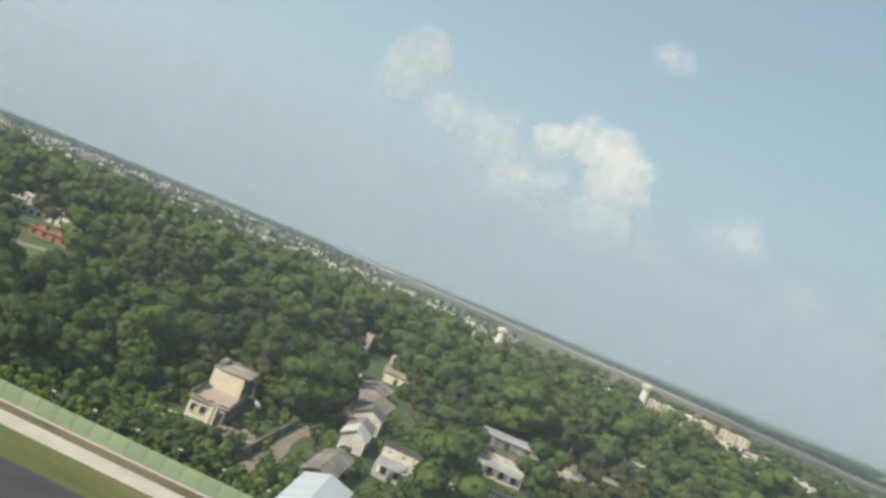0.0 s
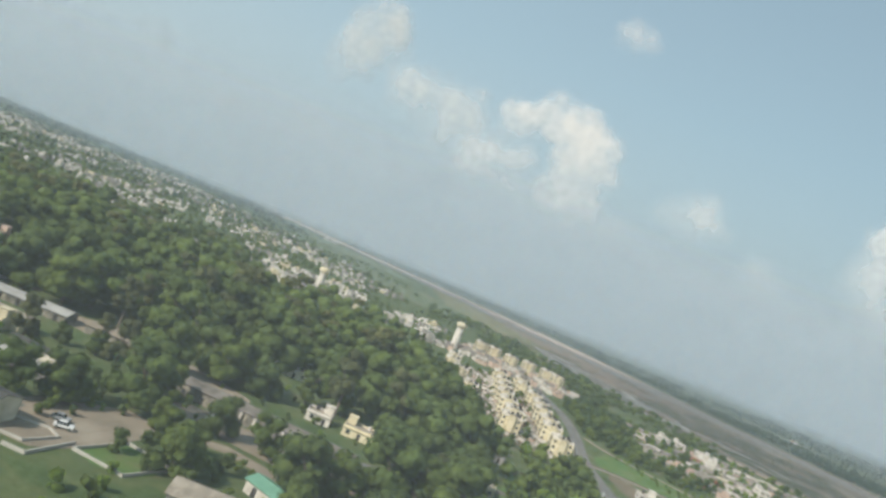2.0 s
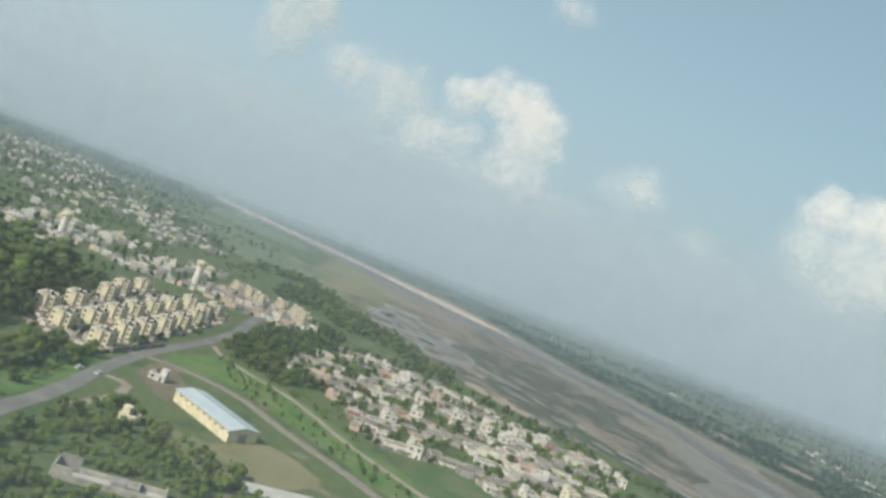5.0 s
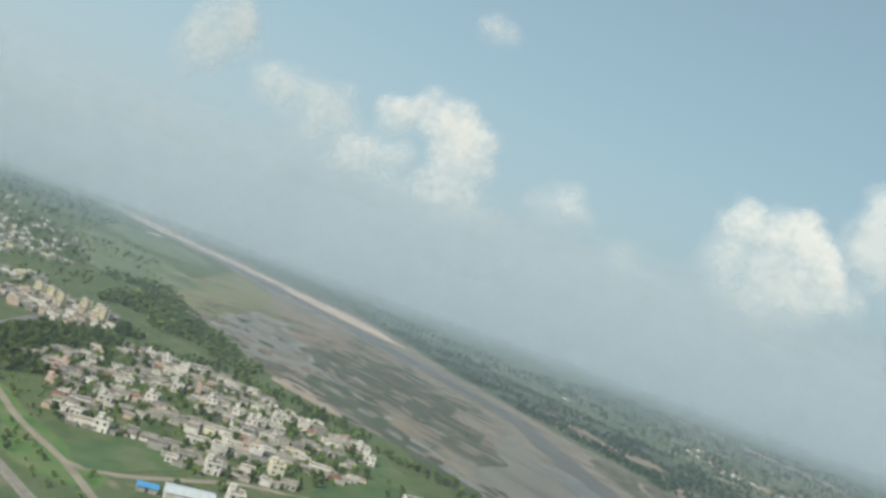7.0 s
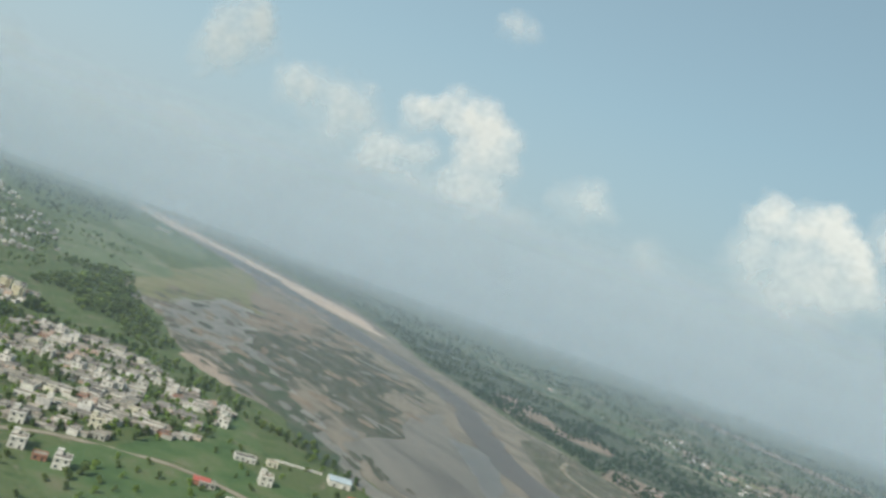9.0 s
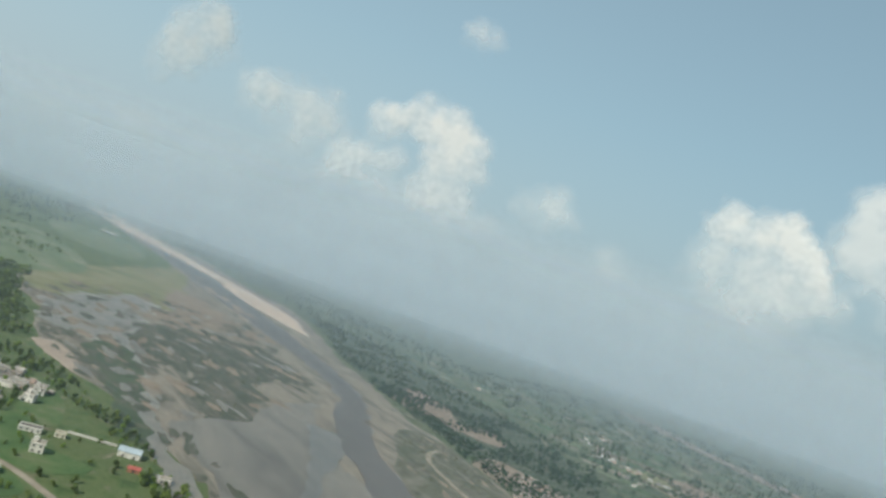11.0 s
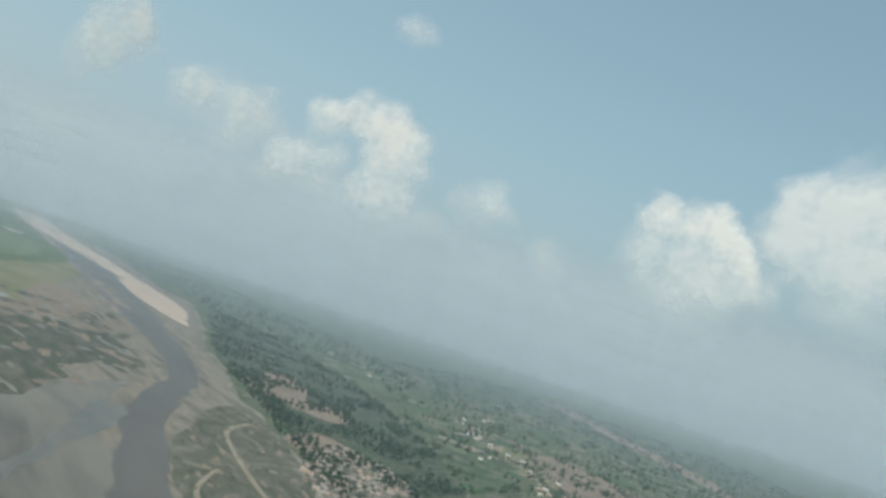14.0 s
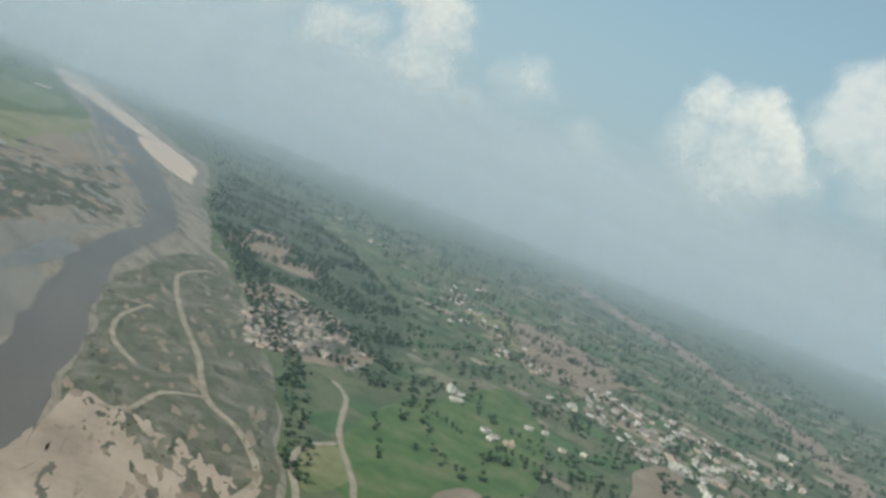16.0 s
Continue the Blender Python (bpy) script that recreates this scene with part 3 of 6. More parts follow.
patches("bare_plots", [(1030, 1750), (1130, 1250), (1290, 1000), (1380, 820), (1480, 840), (1640, 1050), (1450, 1300), (1250, 1550)], 260, (5, 20), "soil", 0.40, "bare brown plots between village houses", 39, 110, 2.4, (90, -0.1))
ribbon("dry_stream", [(1500, 3600), (1560, 3150), (1650, 2750), (1760, 2320), (1800, 1900), (1824, 1600), (1790, 1270), (1740, 950)], [160, 190, 110, 150, 80, 60, 80, 50], 0.36, M["soil"], "pale dry stream bed beyond the villages", 26, 60, 16, 20)

# ---- fields ----
sheet("field", [(1037, 500), (1030, 590), (1060, 740), (1100, 800), (1170, 950), (1215, 860), (1205, 660), (1165, 580), (1100, 470)], 0.109, M["crop"], "bright green crop field", 2, 30, 21, 20, "", "field")
sheet("field", [(1112, 536), (1122, 562), (1140, 584), (1164, 566), (1172, 526), (1150, 490), (1124, 498)], 0.118, M["soil"], "bare brown ploughed field", 1.5, 20, 22, 15, "", "field")
sheet("field", [(1230, 640), (1300, 720), (1320, 805), (1362, 868), (1372, 780), (1310, 640)], 0.127, M["soil"], "bare brown field between hedges", 2, 20, 23, 15, "", "field")
sheet("field", [(1012, 545), (1036, 560), (1052, 512), (1032, 468), (1016, 500)], 0.136, M["khaki"], "small dry plot inside a bend of the track", 1, 15, 24, 10, "", "field")
sheet("field", [(700, 1300), (735, 1330), (790, 1210), (760, 1170)], 0.145, M["soil"], "pinkish bare field among trees", 5, 20, 25, 10, "", "field")
sheet("field", [(815, 1010), (850, 1040), (905, 950), (880, 900), (850, 930)], 0.154, M["soil"], "pale bare field among trees", 5, 20, 26, 10, "", "field")
sheet("field", [(900, 830), (960, 900), (1010, 830), (960, 740), (925, 760)], 0.163, M["soil"], "stony bare plot beside huts", 6, 16, 27, 10, "", "field")
sheet("field", [(430, 412), (470, 428), (515, 426), (560, 400), (520, 330), (440, 350)], 0.172, M["crop"], "bright green field beside the lane", 2, 20, 28, 12, "", "field")
sheet("field", [(446, 425), (476, 440), (545, 432), (560, 470), (505, 480), (500, 530), (465, 535), (450, 490)], 0.181, M["crop"], "green paddock behind the houses", 2, 20, 29, 12, "", "field")
sheet("field", [(335, 376), (352, 410), (384, 400), (378, 384), (356, 350)], 0.190, M["crop"], "green plot beside the lane", 2, 15, 30, 10, "", "field")
sheet("field", [(420, 560), (445, 600), (480, 565), (500, 520), (465, 480)], 0.199, M["crop"], "green field at the settlement's edge", 3, 20, 31, 10, "", "field")
sheet("field", [(-540, 1880), (-360, 1860), (-40, 1470), (20, 1180), (-60, 1120), (-180, 1290)], 0.208, M["pale_crop"], "long green field between the town and the river", 10, 60, 32, 25, "", "field")
sheet("field", [(-600, 2700), (-360, 2350), (-250, 2000), (-520, 2100), (-900, 2700)], 0.217, M["pale_crop"], "pale green fields beside the upper river", 10, 80, 33, 30, "", "field")
sheet("wood_meadow", [(-104, 600), (-82, 614), (-42, 544), (-32, 500), (-60, 506)], 0.09, M["crop"], "bright green meadow behind the woods", 3, 20, 65, 10, "structure")
sheet("dry_clearing", [(-222, 306), (-205, 300), (-188, 352), (-205, 372), (-222, 345)], 0.10, M["khaki"], "dry grassy clearing in the woods", 4, 20, 61, 8, "structure")
ribbon("pale_path", [(-186, 186), (-166, 196), (-158, 214)], 7, 0.24, M["dirt"], "pale beaten strip beside the playing field", 0.8, seed=12)
sheet("field", [(-182, 150), (-166, 190), (-152, 206), (-136, 184), (-128, 150), (-150, 136)], 0.226, M["lawn"], "bright green playing field among trees", 1, 20, 34, 8, "", "field")
sheet("sports_lawn", [(150, 212), (145, 239), (159, 240), (167, 209)], 0.10, M["lawn"], "fenced bright green lawn", 0.3, 10, 35, 30, "structure")
sheet("shed_meadow", [(240, 300), (262, 304), (275, 330), (306, 314), (296, 285), (265, 276)], 0.08, M["khaki"], "short dry grass beside the warehouse", 2, 12, 36, 8, "structure")
sheet("clearing", [(198, 356), (196, 388), (214, 372), (230, 350), (226, 332), (212, 342)], 0.10, M["verge_soil"], "brown earth clearing beside the road", 2, 10, 37, 8, "structure")
sheet("yard", [(-4, 226), (40, 222), (66, 214), (68, 232), (36, 242), (10, 244)], 0.08, M["dirt"], "beaten earth yard between long roofs", 2, 10, 38, 8, "structure")
sheet("camp_yard", [(62, 192), (112, 190), (116, 202), (92, 205), (64, 204)], 0.08, M["dirt"], "worn earth in front of the long store", 2, 8, 67, 6, "structure")
sheet("camp_yard", [(118, 160), (134, 161), (139, 178), (128, 177)], 0.08, M["dirt"], "pale bare patch beside the sheds", 1.5, 8, 68, 6, "structure")
sheet("barrack_yard", [(50, 143), (64, 140), (72, 172), (60, 178), (46, 158)], 0.08, M["dirt"], "dirt yard where tracks meet", 1.5, 8, 39, 6, "structure")
sheet("lawn", [(14, 119), (60, 117), (60, 131), (16, 132)], 0.07, M["verge"], "lawn between two barracks", 0.6, 10, 40, 8, "structure")
sheet("playground_dirt", [(157, 197), (171, 199), (176, 221), (163, 258), (159, 243), (170, 206)], 0.09, M["soil"], "worn brown earth round the lawn", 1.2, 8, 41, 6, "structure")
sheet("grass_verge", [(150, 256), (196, 262), (186, 340), (174, 380), (162, 340)], 0.05, M["lawn"], "open grass beside the main road", 4, 20, 42, 10, "structure")
sheet("rail_verge", [(190, 396), (240, 393), (280, 368), (345, 325), (370, 345), (300, 392), (262, 424), (205, 448)], 0.05, M["lawn"], "weedy green strip between railway and lane", 2, 15, 43, 10, "structure")
sheet("field", [(650, 1280), (722, 1205), (760, 1300), (716, 1450), (664, 1520)], 0.235, M["soil"], "bare sandy field behind the river bank", 12, 40, 44, 14, "", "field")
sheet("field", [(767, 1190), (827, 1155), (850, 1220), (823, 1290), (780, 1270)], 0.244, M["soil"], "small sandy field among dark trees", 8, 25, 45, 12, "", "field")
sheet("field", [(797, 970), (837, 900), (880, 932), (853, 1025)], 0.253, M["soil"], "sandy plot beside the village huts", 6, 22, 46, 10, "", "field")
sheet("field", [(856, 824), (906, 720), (960, 790), (985, 855), (928, 950), (880, 930)], 0.262, M["scrub"], "trodden earth between the village huts", 10, 25, 47, 10, "", "field")
sheet("field", [(1100, 1500), (1150, 1290), (1215, 1240), (1290, 1330), (1180, 1520)], 0.271, M["khaki"], "dry khaki field beside the village", 14, 40, 48, 14, "", "field")


sheet("bank_wood_floor", [(610, 1340), (765, 1065), (905, 885), (1000, 865), (1040, 980), (960, 1300), (800, 1700), (560, 2100), (330, 2330), (185, 2400), (375, 1925), (505, 1555)], 0.075, M["undergrowth"],
      "dark weedy ground under the trees of the far bank", 22, 60, 63, 20)
sheet("field", [(1187, 1560), (1290, 1600), (1400, 1450), (1346, 1197), (1235, 1124), (1205, 1330)], 0.28, M["soil"], "broad bare brown field between two villages", 14, 40, 64, 14, "", "field")


def field_mosaic():
    """The patchwork of small plots on the far side; each plot is a separate low slab."""
    rng = random.Random(5)
    verts, faces = [], []
    for i in range(46):
        for j in range(34):
            x, y = 980 + i * 46 + rng.uniform(-10, 10) - j * 14, 560 + j * 62 + rng.uniform(-14, 14) - i * 9
            far = [p for p in FAR_BANK if p[1] < 3300]
            edge = np.interp(y, [p[1] for p in far], [p[0] for p in far]) + 45
            if x < edge or rng.random() < 0.22:
                continue
            a = radians(rng.uniform(-10, 10) - 22)
            w, d, z = rng.uniform(12, 30), rng.uniform(8, 30), 0.03 + 0.002 * rng.random()
            k = len(verts)
            for u, v in ((-w, -d), (w, -d), (w, d), (-w, d)):
                u, v = u * rng.uniform(0.8, 1.0), v * rng.uniform(0.8, 1.0)
                verts.append((x + u * math.cos(a) - v * math.sin(a), y + u * math.sin(a) + v * math.cos(a), z))
            faces.append((k, k + 1, k + 2, k + 3))
    m = bpy.data.materials.new("plots")
    m.use_nodes = True
    nt = m.node_tree
    rnd = nt.nodes.new("ShaderNodeNewGeometry").outputs["Random Per Island"]
    col = ramp_into(nt, rnd, [(0.0, (0.04, 0.066, 0.03)), (0.25, (0.058, 0.118, 0.04)), (0.4, (0.13, 0.13, 0.07)), (0.52, (0.05, 0.078, 0.036)), (0.66, (0.23, 0.185, 0.13)), (0.8, (0.075, 0.13, 0.048)), (1.0, (0.33, 0.255, 0.195))])
    fine = ramp_into(nt, noise_out(nt, 0.09, 5.0, 0.7), [(0.3, (0.6,) * 3), (0.7, (1.1,) * 3)])
    nt.links.new(mixed(nt, 1.0, col, fine, "MULTIPLY"), nt.nodes["Principled BSDF"].inputs["Base Color"])
    nt.nodes["Principled BSDF"].inputs["Roughness"].default_value = 0.95
    tagged(new("field_plots", raw_mesh("field_plots", verts, faces, m)), "patchwork of small green and brown plots", "field", "", "stuff")


field_mosaic()

# ---- roads, lanes, railway ----
MAIN_ROAD = [(420, -500), (310, -120), (262, 40), (240, 120), (222, 180), (208, 235), (201, 291), (189, 347), (182, 400), (179, 477), (172, 540), (158, 600), (150, 650)]
ribbon("main_road", MAIN_ROAD, [9.5, 9.5, 9.5, 9.5, 9.5, 9, 8.5, 8.5, 8, 8, 8, 9, 8], 0.16, M["road"], "curved dusty grey asphalt main road", 0.3)
LANE = [(186, 470), (200, 452), (228, 435), (259, 419), (295, 386), (318, 368), (344, 350), (380, 318), (440, 262)]
ribbon("lane", LANE, 4.2, 0.18, M["dirt"], "narrow dusty lane above the railway", 0.3)
LANE_B = [(344, 348), (367, 356), (390, 382), (413, 408), (438, 420), (476, 434), (520, 430), (560, 415), (640, 370)]
ribbon("village_lane", LANE_B, 5.0, 0.17, M["dirt"], "earth lane through the settlement", 0.5)
RAIL = [(170, 378), (187, 386), (206, 390), (239, 383), (274, 359), (305, 340), (328, 324), (400, 272), (480, 215)]
ribbon("railway_bed", RAIL, 5.2, 0.30, M["ballast"], "stone ballast bed of a single railway track", 0.25)
DRIVE = [(126, 252), (139, 220), (144, 203), (157, 191), (167, 177), (178, 160), (214, 170)]
ribbon("driveway", DRIVE, 6, 0.12, M["dirt"], "pale earth driveway", 0.7, seed=4)
ribbon("driveway", [(64, 141), (62, 155), (67, 172), (84, 184), (120, 176), (150, 190)], 5, 0.11, M["dirt"], "dirt drive leading to the barracks", 0.6, seed=6)
ribbon("garden_path", [(-20, 133), (16, 134), (37, 134.5), (60, 135)], 1.6, 0.12, M["concrete"], "pale concrete garden path in front of a barrack", 0.1, seed=8)
ribbon("dirt_track", [(-39, 104), (-38.4, 111), (-38.8, 121), (-41.4, 131), (-42, 141), (-42.6, 152)], 2.8, 0.08, M["dirt"], "dirt track beside the ruined house", 0.5, seed=9)
ribbon("sandy_drive", [(212, 277), (214, 303), (209, 330), (197, 331)], 4.5, 0.14, M["dirt"], "sandy drive off the main road", 0.6, seed=10)
ribbon("camp_road", [(14, 233), (60, 226), (110, 222), (150, 262)], 4, 0.10, M["road"], "narrow road behind the long shed", 0.4, seed=11)


def railway():
    line = spline(RAIL, 3.0)
    for side in (-0.84, 0.84):
        verts, faces = [], []
        for i, p in enumerate(line):
            d = (line[min(i + 1, len(line) - 1)] - line[max(i - 1, 0)]).normalized()
            s = Vector((-d.y, d.x, 0))
            for off, z in ((-0.07, 0.40), (-0.05, 0.56), (0.05, 0.56), (0.07, 0.40)):
                q = p + s * (side + off)
                verts.append((q.x, q.y, z))
            if i:
                k = 4 * i
                faces += [(k - 4 + j, k - 3 + j, k + 1 + j, k + j) for j in range(3)]
        tagged(new("rail", raw_mesh("rail", verts, faces, M["steel"])), "rusty steel rail on sleepers", "rail", "railway track")
    bm = bmesh.new()
    for p, q in zip(line, line[1:]):
        if p.x > 420:
            break
        d = (q - p).normalized()
        m = Matrix.Translation((p.x, p.y, 0.36)) @ Matrix.Rotation(math.atan2(d.y, d.x), 4, "Z") @ Matrix.Diagonal((0.4, 2.6, 0.14, 1))
        bmesh.ops.create_cube(bm, size=1.0, matrix=m)
    tagged(part("sleepers", bm, M["grey"], None), "concrete sleepers under the rails", "sleeper", "", "stuff")


railway()


# ---- buildings ----
WIN = {}


def window_mesh(w, h):
    """A dark window with a thin sill and frame, its face towards -y."""
    if (w, h) not in WIN:
        bm = boxed(-w / 2, w / 2, -0.06, 0.02, 0, h)
        me = bpy.data.meshes.new("window")
        bm.to_mesh(me)
        bm.free()
        me.materials.append(M["glass"])
        bs = box(boxed(-w / 2 - 0.1, w / 2 + 0.1, -0.22, 0.02, -0.12, -0.002), -w / 2 - 0.15, w / 2 + 0.15, -0.45, 0.02, h + 0.05, h + 0.17)
        ms = bpy.data.meshes.new("sill")
        bs.to_mesh(ms)
        bs.free()
        ms.materials.append(M["concrete"])
        WIN[(w, h)] = me, ms
    return WIN[(w, h)]


def put_window(parent, x, y, z, turn, w, h, name="window", sills=False):
    me, ms = window_mesh(w, h)
    ob = new(name, me)
    ob.parent, ob.matrix_basis = parent, pose(x, y, z, 0, 0, turn)
    if sills:
        new("sill", ms).parent = ob
    return ob


def flat_house(w, d, floors, wall, seed, label, group="", at=(0, 0, 0), turn=0.0, annex=True):
    """A flat-roofed house with a parapet, windows, door, stair head and tank; its front is towards -y."""
    rng = random.Random(seed)
    h = 2.9 * floors
    ob = thing("house", label, "house", group, at, turn)
    part("wall", box(boxed(-w / 2, w / 2, -d / 2, d / 2, 0, h), -w / 2 - 0.25, w / 2 + 0.25, -d / 2 - 0.5, d / 2 + 0.25, h - 0.12, h + 0.02), wall, ob)
    part("parapet", ring(bmesh.new(), -w / 2, w / 2, -d / 2, d / 2, h + 0.02, h + 0.6, 0.18), wall, ob)
    part("roof", boxed(-w / 2 + 0.2, w / 2 - 0.2, -d / 2 + 0.2, d / 2 - 0.2, h + 0.03, h + 0.1), M["roof"], ob, "stained flat concrete roof")
    for f in range(floors):
        n = max(2, int(w / 3))
        for i in range(n):
            x = -w / 2 + (i + 0.5) * w / n
            if f == 0 and i == n // 2:
                part("door", boxed(x - 0.55, x + 0.55, -d / 2 - 0.05, -d / 2 + 0.01, 0.02, 2.1), M["dark"], ob)
            else:
                put_window(ob, x, -d / 2, 0.9 + 2.9 * f, 0, 1.3, 1.3)
        put_window(ob, -w / 2, 0, 0.9 + 2.9 * f, -90, 1.2, 1.2)
    if annex:
        sx = rng.choice((-1, 1)) * (w / 2 - 1.7)
        part("stair_head", box(boxed(sx - 1.4, sx + 1.4, d / 2 - 3.4, d / 2 - 0.3, h + 0.1, h + 2.6), sx - 1.6, sx + 1.6, d / 2 - 3.6, d / 2 - 0.25, h + 2.6, h + 2.75), wall, ob)
        part("water_tank", cyl(cyl(bmesh.new(), -sx * 0.6, d / 4, h + 0.1, h + 1.4, 0.6), -sx * 0.6, d / 4, h + 1.4, h + 1.6, 0.6, 0.2), M["tank"] if rng.random() < 0.5 else M["white"], ob)
    return ob


def block_of_flats(floors, wall, label, group, w=10.0):
    """A four-storey block with balconies, its roof crowded with tanks and low huts."""
    d, h = 11.0, 2.75 * floors
    ob = thing("apartment_block", label, "apartment block", group)
    part("wall", boxed(-w / 2, w / 2, -d / 2, d / 2, 0, h), wall, ob)
    part("stair_tower", box(boxed(-1.6, 1.6, -d / 2 - 1.4, -d / 2 + 0.01, 0, h + 0.6), -1.8, 1.8, -d / 2 - 1.6, -d / 2 + 0.3, h + 0.95, h + 1.1), wall, ob)
    part("parapet", ring(bmesh.new(), -w / 2, w / 2, -d / 2, d / 2, h + 0.02, h + 0.9, 0.2), M["white"], ob)
    part("roof", boxed(-w / 2 + 0.2, w / 2 - 0.2, -d / 2 + 0.2, d / 2 - 0.2, h + 0.01, h + 0.1), M["roof"], ob, "stained flat roof")
    for x, y in ((-0.33 * w, -3.8), (0.32 * w, -3.4), (-0.18 * w, 3.4), (0.3 * w, 3.9), (0.2, 0.4), (-0.35 * w, 0.2)):
        part("water_tank", cyl(cyl(bmesh.new(), x, y, h + 0.1, h + 1.6, 0.75), x, y, h + 1.6, h + 1.9, 0.75, 0.25), M["white"] if x < 0 else M["tank"], ob)
    for f in range(floors):
        z = 1.0 + 2.75 * f
        for x in (-0.37 * w, 0.37 * w):
            put_window(ob, x, -d / 2, z, 0, 1.2, 1.3)
            put_window(ob, x, d / 2, z, 180, 1.2, 1.3)
        for y in (-3.4, 3.4):
            put_window(ob, -w / 2, y, z, -90, 1.3, 1.3)
            put_window(ob, w / 2, y, z, 90, 1.3, 1.3)
        bm = box(boxed(-w / 2 - 1.1, -w / 2 + 0.01, -1.8, 1.8, z - 1.0, z - 0.86), -w / 2 - 1.1, -w / 2 - 1.0, -1.8, 1.8, z - 0.86, z + 0.1)
        part("balcony", bm, wall, ob)
        part("balcony_door", boxed(-w / 2 - 0.04, -w / 2 + 0.01, -1.4, 1.4, z - 0.85, z + 1.3), M["dark"], ob)
    return ob


def sloped(bm, w, d, eave, ridge, over=0.5, thick=0.15):
    """A gable roof with its ridge along x."""
    a, b = w / 2 + over, d / 2 + over
    sec = [(-b, eave - 0.1), (0, ridge), (b, eave - 0.1), (b, eave - 0.1 + thick), (0, ridge + thick), (-b, eave - 0.1 + thick)]
    l, r = ([bm.verts.new((x, y, z)) for y, z in sec] for x in (-a, a))
    for i in range(6):
        j = (i + 1) % 6
        bm.faces.new((l[i], l[j], r[j], r[i]))
    bm.faces.new((l[0], l[5], l[4], l[1])), bm.faces.new((l[1], l[4], l[3], l[2]))
    bm.faces.new((r[1], r[4], r[5], r[0])), bm.faces.new((r[2], r[3], r[4], r[1]))
    bmesh.ops.recalc_face_normals(bm, faces=bm.faces)
    return bm


def gabled(bm, w, d, eave, ridge):
    """Walls under a gable roof with its ridge along x."""
    sec = [(-d / 2, 0), (d / 2, 0), (d / 2, eave), (0, ridge), (-d / 2, eave)]
    l, r = ([bm.verts.new((x, y, z)) for y, z in sec] for x in (-w / 2, w / 2))
    for i in range(5):
        bm.faces.new((l[i], l[(i + 1) % 5], r[(i + 1) % 5], r[i]))
    bm.faces.new(list(reversed(l))), bm.faces.new(r)
    bmesh.ops.recalc_face_normals(bm, faces=bm.faces)
    return bm


def barrack(w, d, at, turn, label, wall="pale", roof="tar", porch="oldsheet", eave=5.3, ridge=5.9):
    """A long barrack: gabled main range, clerestory band and a lower sheet-roofed verandah on posts along the front (-y)."""
    ob = thing("barrack", label, "barrack", "barracks", (at[0], at[1], 0), turn)
    sec = [(-d / 2, 0), (d / 2, 0), (d / 2, ridge - 1.3), (-d / 2 + 1.6, ridge), (-d / 2, eave)]
    bm = bmesh.new()
    l, r = ([bm.verts.new((x, y, z)) for y, z in sec] for x in (-w / 2, w / 2))
    for i in range(5):
        bm.faces.new((l[i], l[(i + 1) % 5], r[(i + 1) % 5], r[i]))
    bm.faces.new(list(reversed(l))), bm.faces.new(r)
    bmesh.ops.recalc_face_normals(bm, faces=bm.faces)
    part("wall", bm, M[wall], ob)
    cap = [(-d / 2 - 0.12, eave + 0.02), (-d / 2 + 1.6, ridge + 0.02), (d / 2 + 0.6, ridge - 1.48), (d / 2 + 0.6, ridge - 1.34), (-d / 2 + 1.6, ridge + 0.16), (-d / 2 - 0.12, eave + 0.16)]
    bm = bmesh.new()
    l, r = ([bm.verts.new((x, y, z)) for y, z in cap] for x in (-w / 2 - 0.35, w / 2 + 0.35))
    for i in range(6):
        bm.faces.new((l[i], l[(i + 1) % 6], r[(i + 1) % 6], r[i]))
    for e in (l, r):
        bm.faces.new((e[0], e[1], e[4], e[5])), bm.faces.new((e[1], e[2], e[3], e[4]))
    bmesh.ops.recalc_face_normals(bm, faces=bm.faces)
    part("roof", bm, M[roof], ob)
    n = max(4, int(w / 2.8))
    for i in range(n):
        bm = bmesh.new()
        x0, x1, dz = -w / 2 + i * w / n, -w / 2 + (i + 1) * w / n + 0.08, 0.07 * ((i * 7) % 3)
        v = [bm.verts.new(c) for c in ((x0, -d / 2 - 3.0 - dz, 2.35 + dz), (x1, -d / 2 - 3.0 - dz, 2.35 + dz), (x1, -d / 2 - 0.01, 3.45 + dz), (x0, -d / 2 - 0.01, 3.45 + dz))]
        bm.faces.new(v)
        bmesh.ops.solidify(bm, geom=bm.faces[:], thickness=0.06)
        part("verandah_sheet", bm, M[porch], ob, "pale sheet of the verandah roof" if i == 0 else "")
    part("plinth", boxed(-w / 2, w / 2, -d / 2 - 3.0, -d / 2 - 0.01, 0.0, 0.3), M["concrete"], ob)
    for i in range(n + 1):
        x = -w / 2 + i * w / n
        x = min(max(x, -w / 2 + 0.15), w / 2 - 0.15)
        part("post", boxed(x - 0.12, x + 0.12, -d / 2 - 2.9, -d / 2 - 2.66, 0.3, 2.4), M["white"], ob)
        if i < n:
            part("vent", boxed(x + 1.1, x + 1.55, -d / 2 - 0.04, -d / 2 + 0.01, 4.35, 4.65), M["dark"], ob)
            part("doorway", boxed(x + 0.7, x + 1.9, -d / 2 - 0.04, -d / 2 + 0.01, 0.31, 2.3), M["dark"], ob)
    TAKEN.extend((at[0] + u * math.cos(radians(turn)), at[1] - 2 + u * math.sin(radians(turn)), d / 2 + 1.5) for u in np.linspace(-w / 2, w / 2, max(2, int(w / 5))))
    return ob


